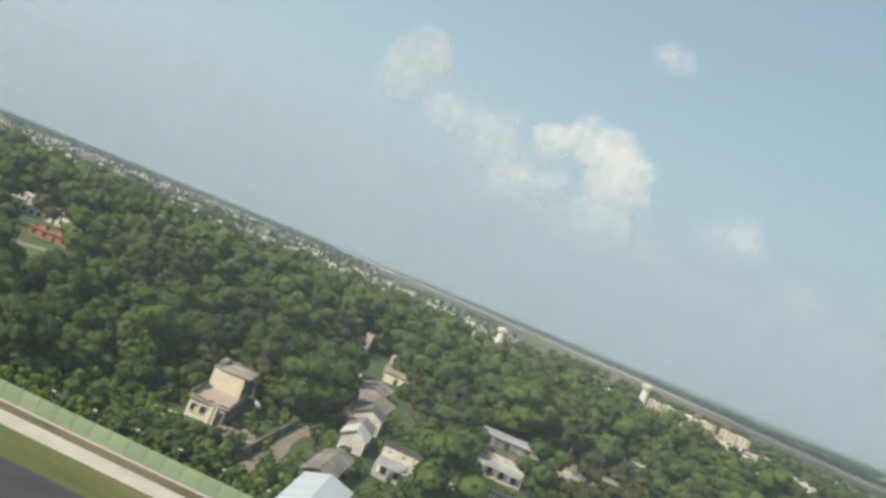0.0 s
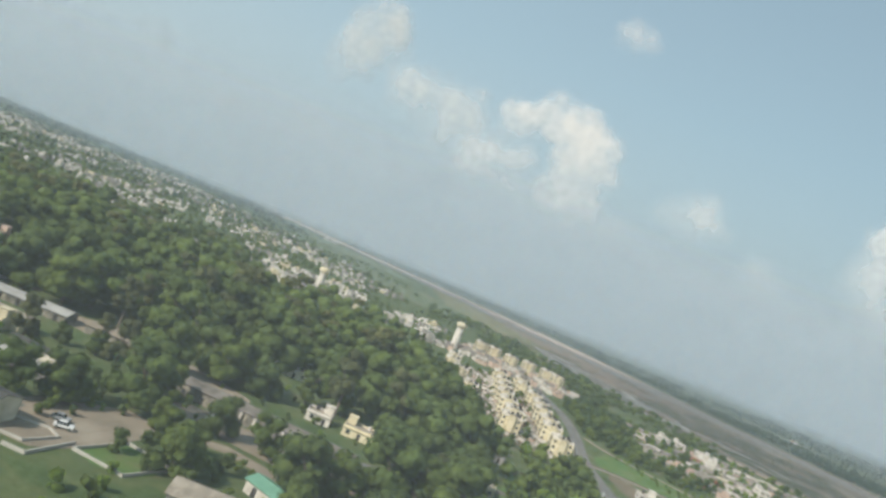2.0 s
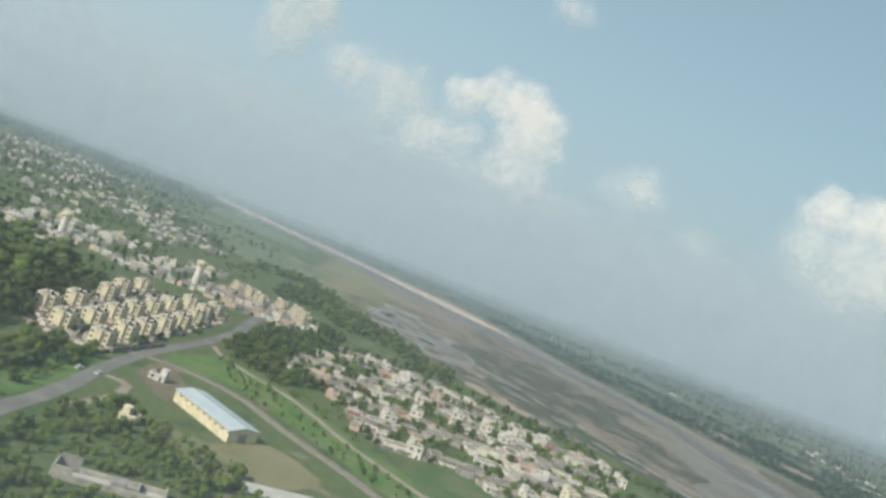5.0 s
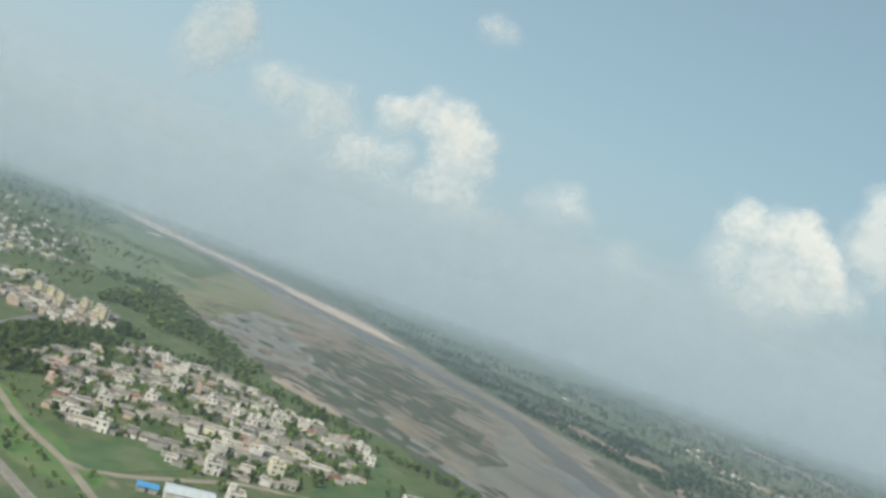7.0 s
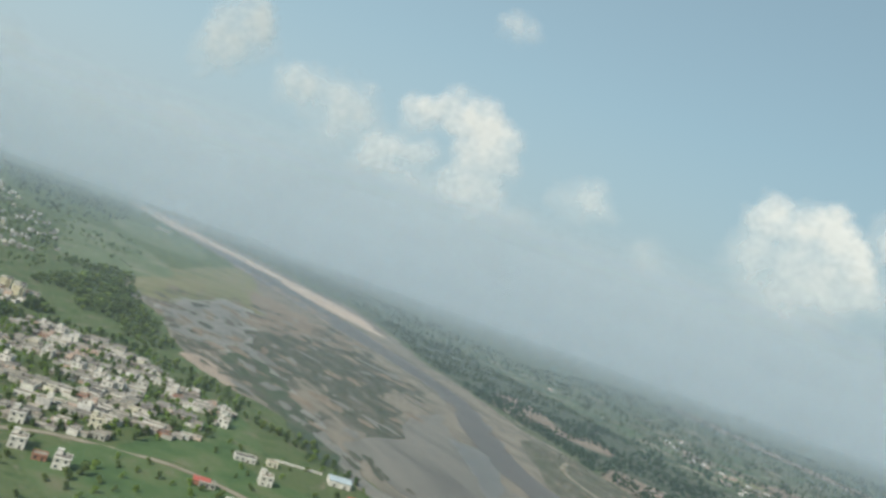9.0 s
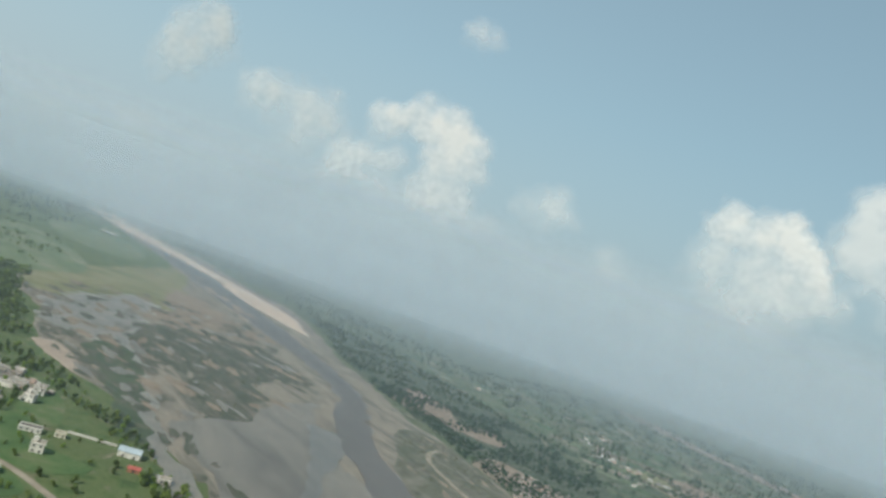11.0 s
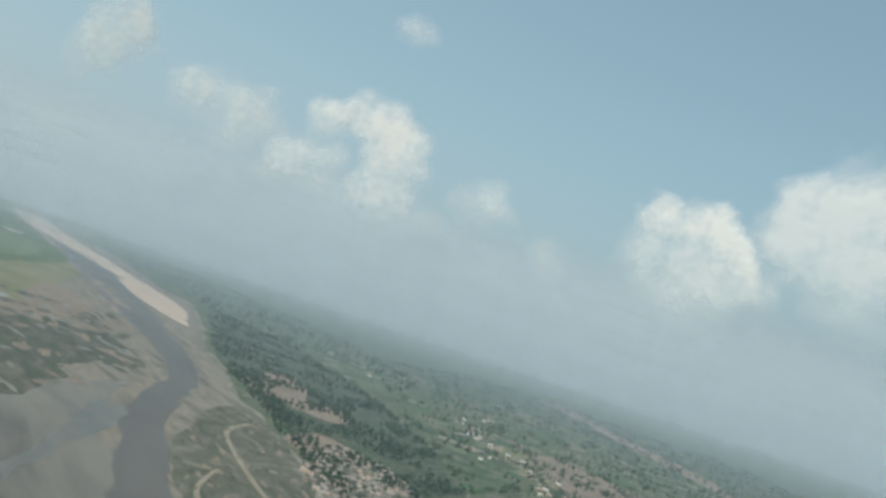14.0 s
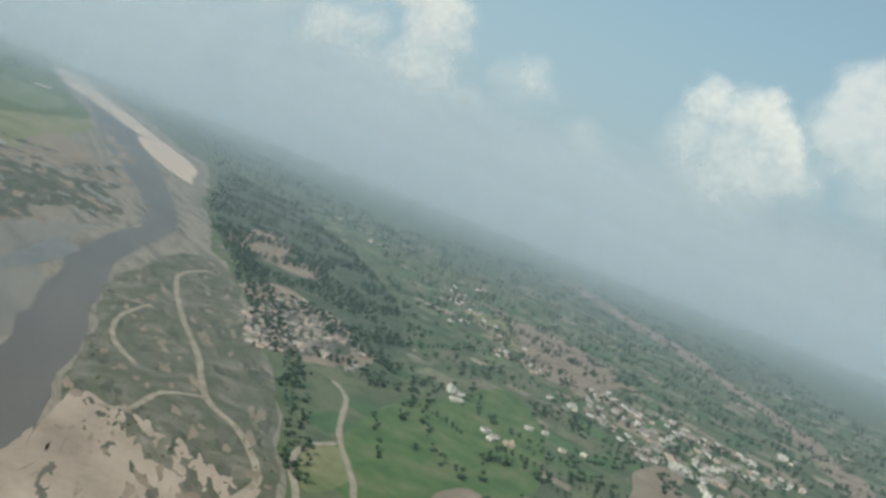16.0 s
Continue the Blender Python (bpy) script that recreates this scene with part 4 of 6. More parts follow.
def shed(name, w, d, eave, ridge, at, turn, wall, roof, label, category="shed"):
    ob = thing(name, label, category, "", (at[0], at[1], 0), turn)
    part("wall", gabled(bmesh.new(), w, d, eave, ridge), M[wall], ob)
    part("roof", sloped(bmesh.new(), w, d, eave, ridge, 0.5), M[roof], ob)
    n = max(1, int(w / 6))
    for i in range(n):
        x = -w / 2 + (i + 0.5) * w / n
        part("opening", boxed(x - 0.7, x + 0.7, -d / 2 - 0.04, -d / 2 + 0.01, 0.02, min(2.2, eave - 0.4)), M["dark"], ob)
    TAKEN.extend((at[0] + u * math.cos(radians(turn)), at[1] + u * math.sin(radians(turn)), d / 2 + 1.0) for u in np.linspace(-w / 2, w / 2, max(2, int(w / 5))))
    return ob


def small_house(x, y, turn, wall, seed, label, w=9, d=7, floors=1):
    TAKEN.append((x, y, max(w, d) * 0.6))
    return flat_house(w, d, floors, M[wall], seed, label, "", (x, y, 0), turn)


# airfield fence of sheet panels
def airfield_fence():
    ob = thing("airfield_fence", "pale green sheet-metal fence on steel posts", "fence", "", (-120, 86.6, 0), 4.0)
    n, step = 66, 2.75
    pm, rows = bmesh.new(), ([], [], [], [])
    for k in range(19):
        x, y = 0.06 + (step - 0.12) * k / 18, 0.035 if k % 2 else -0.035
        for r, (yy, z) in zip(rows, ((y, 0.3), (y, 2.6), (y + 0.02, 2.6), (y + 0.02, 0.3))):
            r.append(pm.verts.new((x, yy, z)))
    for a, b in zip(rows, rows[1:] + rows[:1]):
        for k in range(18):
            pm.faces.new((a[k], a[k + 1], b[k + 1], b[k]))
    for k in (0, 18):
        pm.faces.new([r[k] for r in rows])
    bmesh.ops.recalc_face_normals(pm, faces=pm.faces)
    panel, post, foot = bpy.data.meshes.new("panel"), bpy.data.meshes.new("post"), bpy.data.meshes.new("footing")
    for me, bm, mat in ((panel, pm, "fence"), (post, boxed(-0.06, 0.06, -0.06, 0.06, 0, 2.75), "post"), (foot, boxed(0, step, -0.12, 0.12, 0, 0.29), "concrete")):
        bm.to_mesh(me)
        bm.free()
        me.materials.append(M[mat])
    for i in range(n):
        for name, me in (("panel", panel), ("post", post), ("footing", foot)):
            p = new(name, me)
            p.parent, p.location = ob, (i * step, 0, 0)


airfield_fence()


def fence_lamp(x, y, turn):
    ob = thing("fence_lamp", "thin lamp post with a small white lamp beside the fence", "lamp post", "fence lamps", (x, y, 0), turn)
    part("pole", cyl(bmesh.new(), 0, 0, 0, 3.9, 0.05, 0.04, 6), M["post"], ob)
    part("lamp", boxed(-0.2, 0.35, -0.12, 0.12, 3.9, 4.05, bevel=0.03), M["white"], ob)
    TAKEN.append((x, y, 2))


for k in range(9):
    x = -61.5 + 6.5 * k
    fence_lamp(x, 92.0 + 0.07 * (x + 50), 15 * k)


def broken_wall(x0, x1, y0, y1, z, heights):
    """A parapet whose top is broken off at uneven heights."""
    bm, n = bmesh.new(), len(heights)
    for i, h in enumerate(heights):
        if x1 - x0 > y1 - y0:
            box(bm, x0 + (x1 - x0) * i / n, x0 + (x1 - x0) * (i + 1) / n, y0, y1, z, z + h)
        else:
            box(bm, x0, x1, y0 + (y1 - y0) * i / n, y0 + (y1 - y0) * (i + 1) / n, z, z + h)
    return bm


def ruined_house():
    """The two-storey ruin: a lower front wing with an open terrace, and an upper room behind."""
    ob = thing("ruined_house", "derelict two-storey cream house with mouldy walls and broken parapets", "house", "", (-53, 120.3, 0), 14)
    part("lower_wall", boxed(-3.3, 3.0, 0, 17.5, 0, 3.3), M["ruin"], ob)
    # right-hand walls: mould, plus that side's shade put into the dark colour
    part("side_wall", boxed(3.01, 3.3, 0.2, 17.3, 0, 3.2), M["mould"], ob, "mouldy side wall with its shade put into the dark colour")
    part("terrace", boxed(-3.6, 3.7, -0.5, 9.9, 3.31, 3.5), M["pinksand"], ob, "bare earth-covered terrace slab")
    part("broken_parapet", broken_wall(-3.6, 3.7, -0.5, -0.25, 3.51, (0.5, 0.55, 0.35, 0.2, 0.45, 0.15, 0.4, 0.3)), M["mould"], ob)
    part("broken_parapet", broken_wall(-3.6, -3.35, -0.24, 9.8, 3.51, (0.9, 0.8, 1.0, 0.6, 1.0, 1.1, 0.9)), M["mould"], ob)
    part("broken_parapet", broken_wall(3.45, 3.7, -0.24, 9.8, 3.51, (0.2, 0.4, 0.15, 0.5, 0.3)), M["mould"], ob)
    part("upper_wall", boxed(-3.3, 2.7, 9.91, 17.2, 3.32, 7.2), M["ruin"], ob)
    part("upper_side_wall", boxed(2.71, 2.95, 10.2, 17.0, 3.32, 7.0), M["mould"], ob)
    part("roof", boxed(-2.2, 3.7, 9.6, 17.8, 7.21, 7.4), M["roof"], ob, "grey stained roof slab with a broken edge")
    part("broken_parapet", broken_wall(-3.5, -2.25, 9.8, 17.6, 7.22, (0.3, 0.1, 0.5, 0.9, 0.8)), M["mould"], ob)
    part("broken_parapet", broken_wall(-3.5, 3.5, 17.3, 17.6, 7.42, (0.7, 0.5, 0.6, 0.3, 0.4, 0.2)), M["mould"], ob)
    part("corner_pier", boxed(2.3, 2.96, 9.5, 9.9, 3.52, 6.2), M["cream"], ob)
    part("balcony", box(boxed(2.96, 4.3, 13.0, 16.8, 5.0, 5.18), 4.15, 4.3, 13.0, 16.8, 5.18, 5.9), M["mould"], ob)
    for x, w in ((-0.6, 1.0), (-2.4, 0.7)):
        put_window(ob, x, 0, 1.2, 0, w, 1.2, sills=True)
    part("doorway", boxed(2.0, 2.9, -0.05, 0.01, 0.02, 2.5), M["dark"], ob)
    for x in (0.9, 1.6):
        part("column", boxed(x - 0.18, x + 0.18, -0.4, -0.02, 0, 3.3), M["cream"], ob)
    for y in (2.5, 6.0, 11.0):
        part("opening", boxed(3.28, 3.34, y, y + 1.0, 0.9, 2.3), M["dark"], ob)
    part("opening", boxed(2.9, 2.99, 11.5, 12.6, 4.2, 6.2), M["dark"], ob)
    heap = thing("rubble_heap", "heap of pale rubble beside the ruined house", "rubble", "", (-46.8, 121.5, 0), 20)
    rng = random.Random(3)
    for k in range(26):
        x, y = rng.gauss(0, 1.7), rng.gauss(0, 3.0)
        s = rng.uniform(0.3, 1.0)
        part("stone", boxed(x - s, x + s, y - s, y + s, -0.1, s * 0.55, bevel=s * 0.2), M["dirt"], heap)
    dish = thing("satellite_dish", "white satellite dish on a short pole", "satellite dish", "", (-49.2, 131.5, 0), -25)
    part("pole", cyl(bmesh.new(), 0, 0, 0, 3.4, 0.06, 0.06, 8), M["post"], dish)
    bm = bmesh.new()
    bmesh.ops.create_uvsphere(bm, u_segments=16, v_segments=10, radius=1.5)
    bmesh.ops.delete(bm, geom=[v for v in bm.verts if v.co.z > -1.0], context="VERTS")
    bmesh.ops.rotate(bm, verts=bm.verts, cent=(0, 0, 0), matrix=Matrix.Rotation(radians(-55), 3, "X"))
    bmesh.ops.translate(bm, verts=bm.verts, vec=(0, 1.2, 4.3))
    bmesh.ops.solidify(bm, geom=bm.faces[:], thickness=0.04)
    part("dish", bm, M["white"], dish)
    TAKEN.extend([(-53, 121, 5), (-54, 126, 5), (-56, 134, 6), (-46.8, 121, 4), (-49, 116, 3), (-54, 115.5, 3.5), (-56.5, 118, 3)])


ruined_house()


def garden_wall(pts, h, mat, label, t=0.3):
    bm = bmesh.new()
    for (a, b) in zip(pts, pts[1:]):
        a, b = Vector((*a, 0)), Vector((*b, 0))
        d = b - a
        m = Matrix.Translation(((a + b) / 2) + Vector((0, 0, h / 2))) @ Matrix.Rotation(math.atan2(d.y, d.x), 4, "Z") @ Matrix.Diagonal((d.length + t, t, h, 1))
        bmesh.ops.create_cube(bm, size=1.0, matrix=m)
    return tagged(part("garden_wall", bm, M[mat], None), label, "wall")


garden_wall([(-44.2, 110.6), (-41.2, 111.6), (-42.4, 122), (-44.6, 144)], 1.5, "mould", "dark mouldy boundary wall beside the ruined house")
garden_wall([(-57.6, 112), (-53.4, 112.8)], 1.8, "cream", "stub of a cream boundary wall")
garden_wall([(143.5, 241), (160, 242.5)], 1.0, "white", "low white wall round the lawn")
garden_wall([(161.5, 240), (169.5, 210)], 1.0, "white", "low white wall along the lawn")
garden_wall([(150, 292), (161, 300), (166, 322), (176, 350), (178, 420)], 2.0, "mould", "long dark boundary wall round the flats")
garden_wall([(176, 269), (190, 245), (196, 224)], 1.5, "grey", "grey boundary wall beside the road")
garden_wall([(514, 516), (546, 526)], 1.6, "white", "white boundary wall leading to the river")
garden_wall([(54, 148), (60, 150), (64, 148), (62, 140), (56, 139)], 0.6, "concrete", "low concrete kerb wall round a small garden")

sheet("lawn", [(69, 147), (72, 160), (84, 158), (80, 146)], 0.09, M["lawn"], "small lawn inside a low wall", 0.3, 8, 49, 5, "structure")
garden_wall([(68.5, 146.5), (72, 160.5), (84.5, 158.5), (80.5, 145.5), (68.5, 146.5)], 0.7, "concrete", "low pale concrete wall round a small lawn")
garden_wall([(61.5, 135.5), (66, 136), (67, 149)], 0.7, "concrete", "low pale wall beside the drive")

# sheds and barracks near the fence
shed("tin_shed", 15.5, 7, 3.2, 4.3, (-25, 102), 97, "grey", "tin", "long shed with a pale sheet-metal roof behind the fence")
shed("tin_shed", 4, 2.6, 2.4, 2.8, (-19.8, 99), 97, "grey", "tin", "small lean-to with a pale sheet roof")
shed("old_shed", 15, 4.6, 3.0, 4.0, (-29.3, 119.5), 95, "mould", "roof", "old narrow shed with a brown-grey roof")
shed("gabled_house", 6, 5, 3.0, 4.6, (-33, 146), 100, "white", "white", "small white gabled house", "house")
shed("gabled_house", 9, 5, 3.0, 4.2, (-34.3, 154), 100, "grey", "roof", "grey house with a patched roof", "house")
shed("gabled_house", 7, 6.5, 3.6, 5.4, (-36.5, 167), 100, "white", "roof", "white gabled house with a brown roof and a dark door", "house")
shed("gabled_house", 9, 6, 2.8, 3.8, (-43, 168), 98, "pink", "dirt", "low house with an earth-coloured roof", "house")
shed("gabled_house", 15, 8, 3.0, 4.2, (-40, 184), 95, "cream", "dirt", "low cream house with a flat earth-coloured roof", "house")
shed("gabled_house", 14, 7, 3.0, 4.2, (-46, 206), 95, "grey", "roof", "low grey house with a brown roof", "house")
shed("blue_shed", 10, 6, 3.0, 3.8, (-37, 240), 10, "white", "bluetin", "white shed with a pale blue sheet roof")
shed("gabled_house", 9, 6, 3.2, 4.2, (-50, 247), 10, "cream", "roof", "small cream house among trees", "house")
barrack(38, 7, (-6.5, 142), 1, "long cream barrack with a black roof and whitish sheet verandah")
barrack(30, 7, (39.5, 143), 1, "long cream barrack with a dark roof and pale verandah")
barrack(32, 7, (-1.3, 104.8), 1.5, "cream barrack behind the fence with a grey roof", roof="greyroof")
barrack(26, 7, (46, 110), 0, "cream barrack with a dark grey roof and pale verandah")
barrack(15, 6.5, (34, 177), -2, "short cream barrack half hidden by trees")
barrack(12, 6.5, (-6, 181), 2, "old short barrack with a patched roof among trees", roof="roof")
shed("long_shed", 30, 9, 2.6, 3.6, (-8, 222), 12, "mould", "greyroof", "long low shed with a pale grey roof")
shed("long_shed", 14, 8, 3.4, 4.4, (6, 198), 3, "cream", "roof", "low cream building with a brown-grey roof")
shed("long_shed", 22, 7, 2.6, 3.2, (24, 228), 10, "mould", "dirt", "low shed with an earth-coloured flat roof")
shed("long_shed", 54, 8.5, 3.6, 4.6, (82, 211), -1, "mould", "roof", "long open-fronted store with a brown roof and white piers")
for k in range(9):
    ob = thing("pier", "white square pier of the long store", "pier", "store piers", (72 + 4.3 * k, 206.2 - 0.08 * k, 0))
    part("shaft", boxed(-0.3, 0.3, -0.3, 0.3, 0, 3.3), M["white"], ob)
shed("green_shed", 12, 6, 2.8, 3.8, (104, 166), -25, "white", "greentin", "small white shed with a green roof")
shed("green_shed", 7, 6, 2.8, 3.6, (112, 158), -25, "white", "greentin", "small hut with a green roof")
shed("old_shed", 18, 9, 3.4, 5.0, (100, 147), 12, "grey", "roof", "grey old shed with a rounded stained roof")
shed("old_shed", 16, 9, 3.2, 4.4, (118, 143), 10, "grey", "roof", "flat grey shed with a mouldy roof")
shed("white_hut", 6, 4, 2.4, 3.0, (17, 114), -3, "white", "tin", "small hut with a pale sheet roof")
CAMP_HOUSES = ((87, 245, 10, "white", 8, 7, 1, "small white house among trees"),
               (101, 247, 8, "cream", 11, 8, 1, "cream house with a grey flat roof"),
               (111, 255, 12, "white", 9, 8, 1, "white house with an uneven roof"),
               (142, 252, 6, "cream", 9, 10, 1, "cream bungalow beside the lawn"),
               (137, 288, 5, "white", 7, 5, 1, "small white house in the grass"),
               (142, 303, 5, "grey", 8, 7, 1, "grey house with a white gable"),
               (8, 192, 4, "cream", 6, 5, 1, "low cream house with an open front"),
               (233, 290, 8, "cream", 7, 5, 1, "small cream hut among bushes"),
               (209, 356, 6, "white", 8, 5, 1, "white hut in the clearing"))
WOOD_HOUSES = ((96, 342, 4, "cream", 10, 7, 1, "cream house in the woods"),
               (101, 371, 4, "yellow", 10, 7, 1, "yellow house in the woods"),
               (59, 290, 8, "pale", 14, 6, 1, "row of pale yellow rooms among trees"),
               (36, 286, 8, "pale", 14, 6, 1, "pale yellow row house among trees"),
               (-62, 232, 8, "white", 8, 6, 1, "small white house in a wooded lane"),
               (-54, 262, 8, "grey", 9, 6, 1, "grey flat-roofed house in a wooded lane"),
               (-76, 282, 8, "pink", 8, 7, 2, "reddish two-storey house in a wooded lane"),
               (-60, 296, 6, "cream", 10, 6, 1, "cream house at the end of a wooded lane"),
               (-31, 300, 4, "pink", 9, 7, 2, "reddish house among trees"),
               (-70, 240, 8, "pink", 9, 6, 1, "pink roofed house among dark trees"),
               (-176, 226, 16, "brick", 14, 6, 1, "brick red house beside the playing field"),
               (-212, 268, 18, "white", 24, 6, 1, "long white house behind the playing field"),
               (-96, 330, 4, "white", 9, 7, 1, "white house deep in the woods"),
               (-256, 305, 20, "white", 34, 7, 1, "long white barrack at the edge of the woods"),
               (-252, 412, 12, "white", 11, 7, 1, "white house beside a dry clearing"),
               (-232, 402, 12, "cream", 9, 7, 1, "cream house beside a dry clearing"))
for x, y, tn, wl, w, d, fl, lab in CAMP_HOUSES + WOOD_HOUSES:
    small_house(x, y, tn, wl, int(x * 7 + y), lab, w, d, fl)


def warehouse():
    w, d, eave, ridge = 44.0, 15.0, 5.2, 6.6
    ob = thing("warehouse", "long cream warehouse with a pale blue sheet roof", "warehouse", "", (250.5, 330.5, 0), -33)
    part("wall", gabled(bmesh.new(), w, d, eave, ridge), M["cream"], ob)
    part("roof", sloped(bmesh.new(), w, d, eave, ridge, 0.7), M["bluetin"], ob, "pale blue-grey sheet roof")
    for i in range(9):
        x = -w / 2 + (i + 0.5) * w / 9
        part("pilaster", boxed(x - 0.25, x + 0.25, -d / 2 - 0.2, -d / 2 + 0.01, 0, eave - 0.2), M["cream"], ob)
        part("vent", boxed(x + 1.4, x + 3.0, -d / 2 - 0.04, -d / 2 + 0.01, 3.6, 4.3), M["dark"], ob)
    part("gate", boxed(w / 2 - 0.01, w / 2 + 0.06, -2.2, 2.2, 0.02, 4.0), M["grey"], ob)
    TAKEN.extend((250.5 + u * 0.84, 330.5 - u * 0.545, 10) for u in np.linspace(-22, 22, 8))


warehouse()


def ruin_walls():
    """Roofless grey walls in the weeds."""
    ob = thing("roofless_ruin", "roofless grey ruin with thick broken walls in the weeds", "ruin", "", (262, 236, 0), 22)
    for k, (x0, x1, y0, y1, h) in enumerate(((-19, -13, -6, -5.4, 4.2), (-19, -18.4, -5.39, 4, 3.8), (-18.39, -12, 3.4, 4, 4.4), (-13, 14, -6, -5.4, 2.2), (-2, 2.5, -5.39, -1, 3.6), (14, 14.6, -6, 3, 2.8), (-12, 14, 2.4, 3, 1.8), (6, 6.5, -5.39, 2.4, 2.4))):
        part("wall", boxed(x0, x1, y0, y1, 0, h, bevel=0.12), M["grey"], ob)
    part("floor_slab", boxed(-18.3, 13.9, -5.3, 2.3, 0.01, 0.14), M["concrete"], ob)
    TAKEN.extend((262 + u * 0.93, 236 + u * 0.37, 7) for u in np.linspace(-18, 15, 6))
    pad = thing("concrete_pad", "pale concrete hard standing in the grass", "slab", "", (300, 283, 0), 28)
    part("slab", boxed(-14, 14, -5, 5, 0.02, 0.3), M["concrete"], pad)
    TAKEN.append((300, 283, 12))


ruin_walls()


def water_tower(x, y, h, label):
    ob = thing("water_tower", label, "water tower", "", (x, y, 0))
    part("shaft", cyl(bmesh.new(), 0, 0, 0, h - 5, 3.6, 3.2, 16), M["white"], ob)
    bm = cyl(bmesh.new(), 0, 0, h - 5, h - 3.4, 3.2, 4.9, 20)
    cyl(bm, 0, 0, h - 3.4, h - 0.6, 4.9, 4.9, 20)
    cyl(bm, 0, 0, h - 0.6, h + 0.6, 4.9, 1.0, 20)
    part("tank", bm, M["cream"], ob, "round cream concrete tank")
    part("ledge", cyl(bmesh.new(), 0, 0, h - 3.5, h - 3.2, 5.1, 5.1, 20), M["grey"], ob)
    TAKEN.append((x, y, 6))


water_tower(70, 674, 24, "white concrete water tower with a round tank")
water_tower(-62, 660, 22, "white water tower in the town")

# the estate of flats
block = block_of_flats(3, M["cream"], "cream three-storey apartment block with stained walls", "estate flats")
block.matrix_basis = pose(168, 371, 0, 0, 0, 6)
TAKEN.append((168, 371, 9))
for k, (x, y) in enumerate(((163, 401), (161, 424), (157, 456), (155, 482), (150, 513), (141, 545), (137, 573), (142, 376), (142, 403), (137, 432), (133, 460), (130, 490), (127, 521), (122, 560), (118, 396), (114, 428), (101, 482), (91, 515), (88, 548))):
    copy_thing(block, pose(x, y, 0, 0, 0, 4 + (k * 5) % 6))
    TAKEN.append((x, y, 8))
sheet("estate_yard", [(176, 360), (172, 410), (160, 500), (148, 590), (120, 590), (84, 560), (96, 470), (116, 380), (140, 356)], 0.07, M["verge_soil"], "bare trodden ground between the blocks of flats", 4, 20, 62, 10, "structure")
tall = block_of_flats(4, M["cream"], "tan four-storey apartment block", "tall flats", 10.0)
tall.matrix_basis = pose(88, 730, 0, 0, 0, 20)
TAKEN.append((88, 730, 9))
for x, y, a in ((102, 728, 24), (120, 714, 28), (137, 729, 26), (155, 725, 22), (165, 712, 26)):
    copy_thing(tall, pose(x, y, 0, 0, 0, a))
    TAKEN.append((x, y, 9))

# the settlement between the railway and the river
SETTLE = [(222, 500), (226, 640), (300, 668), (392, 622), (455, 585), (468, 510), (440, 440), (415, 412), (388, 392), (350, 418), (318, 396), (300, 404), (282, 446), (262, 470)]


def built_up(x, y):
    """Houses stand in ragged rows with gardens between them."""
    u, v = 0.95 * x + 0.31 * y, -0.31 * x + 0.95 * y
    return noise.noise(Vector((u / 62, v / 24, 9))) + 0.4 * noise.noise(Vector((u / 17, v / 14, 4))) < -0.01


kinds = [("white", "white-washed low house with a flat roof"), ("grey", "bare grey cement house with a flat roof"), ("white", "two-storey white house with a roof terrace"), ("pink", "pale pink house with a flat roof"),
         ("pale", "pale cream house with a stained roof"), ("brick", "raw brick house with a grey roof"), ("grey", "half-finished grey cement house"), ("white", "small white house with dirty walls"),
         ("pale", "two-storey pale cream house with a parapet"), ("white", "broad white house with a grey roof slab")]
protos = []
for k, (wl, lab) in enumerate(kinds):
    p = flat_house((8, 9, 8, 10, 7, 7, 11, 6, 8, 14)[k], (7, 6, 8, 7, 6, 6, 7, 6, 8, 8)[k], (1, 1, 2, 1, 1, 1, 1, 1, 2, 1)[k], M[wl], 100 + k, lab, "settlement houses", annex=k in (2, 3, 8))
    protos.append(p)
rng = random.Random(11)
spots = []
for i in range(4000):
    x, y = rng.uniform(215, 475), rng.uniform(385, 675)
    gap = 9.0 + 4.0 * (noise.noise(Vector((x / 45, y / 45, 3))) > 0.12)
    if inside(x, y, SETTLE) and not near_line(x, y, LANE_B, 7) and not near_line(x, y, LANE, 7) and built_up(x, y) and all((x - a) ** 2 + (y - b) ** 2 > gap * gap for a, b in spots):
        spots.append((x, y))
named = [(307, 454, 2), (390, 546, 9), (419, 447, 8), (452, 573, 2), (500, 493, 9), (394, 408, 2), (418, 376, 2), (504, 423, 1), (528, 411, 9), (525, 463, 2), (516, 503, 4), (511, 374, 0), (446, 372, 2), (598, 494, 0), (301, 441, 0), (434, 372, 5)]
for x, y, k in named:
    spots = [s for s in spots if (s[0] - x) ** 2 + (s[1] - y) ** 2 > 100]
used = set()
for k, (x, y) in enumerate(spots[:170]):
    i = rng.choice((0, 0, 1, 1, 1, 1, 2, 3, 4, 5, 6, 6, 6, 7, 7, 9, 9))
    m = pose(x, y, 0, 0, 0, rng.choice((16, 16, 16, -74, 196)) + rng.uniform(-7, 7))
    TAKEN.append((x, y, 5))
    if i in used:
        copy_thing(protos[i], m)
    else:
        used.add(i)
        protos[i].matrix_basis = m
for x, y, i in named:
    copy_thing(protos[i], pose(x, y, 0, 0, 0, 26))
    TAKEN.append((x, y, 6))


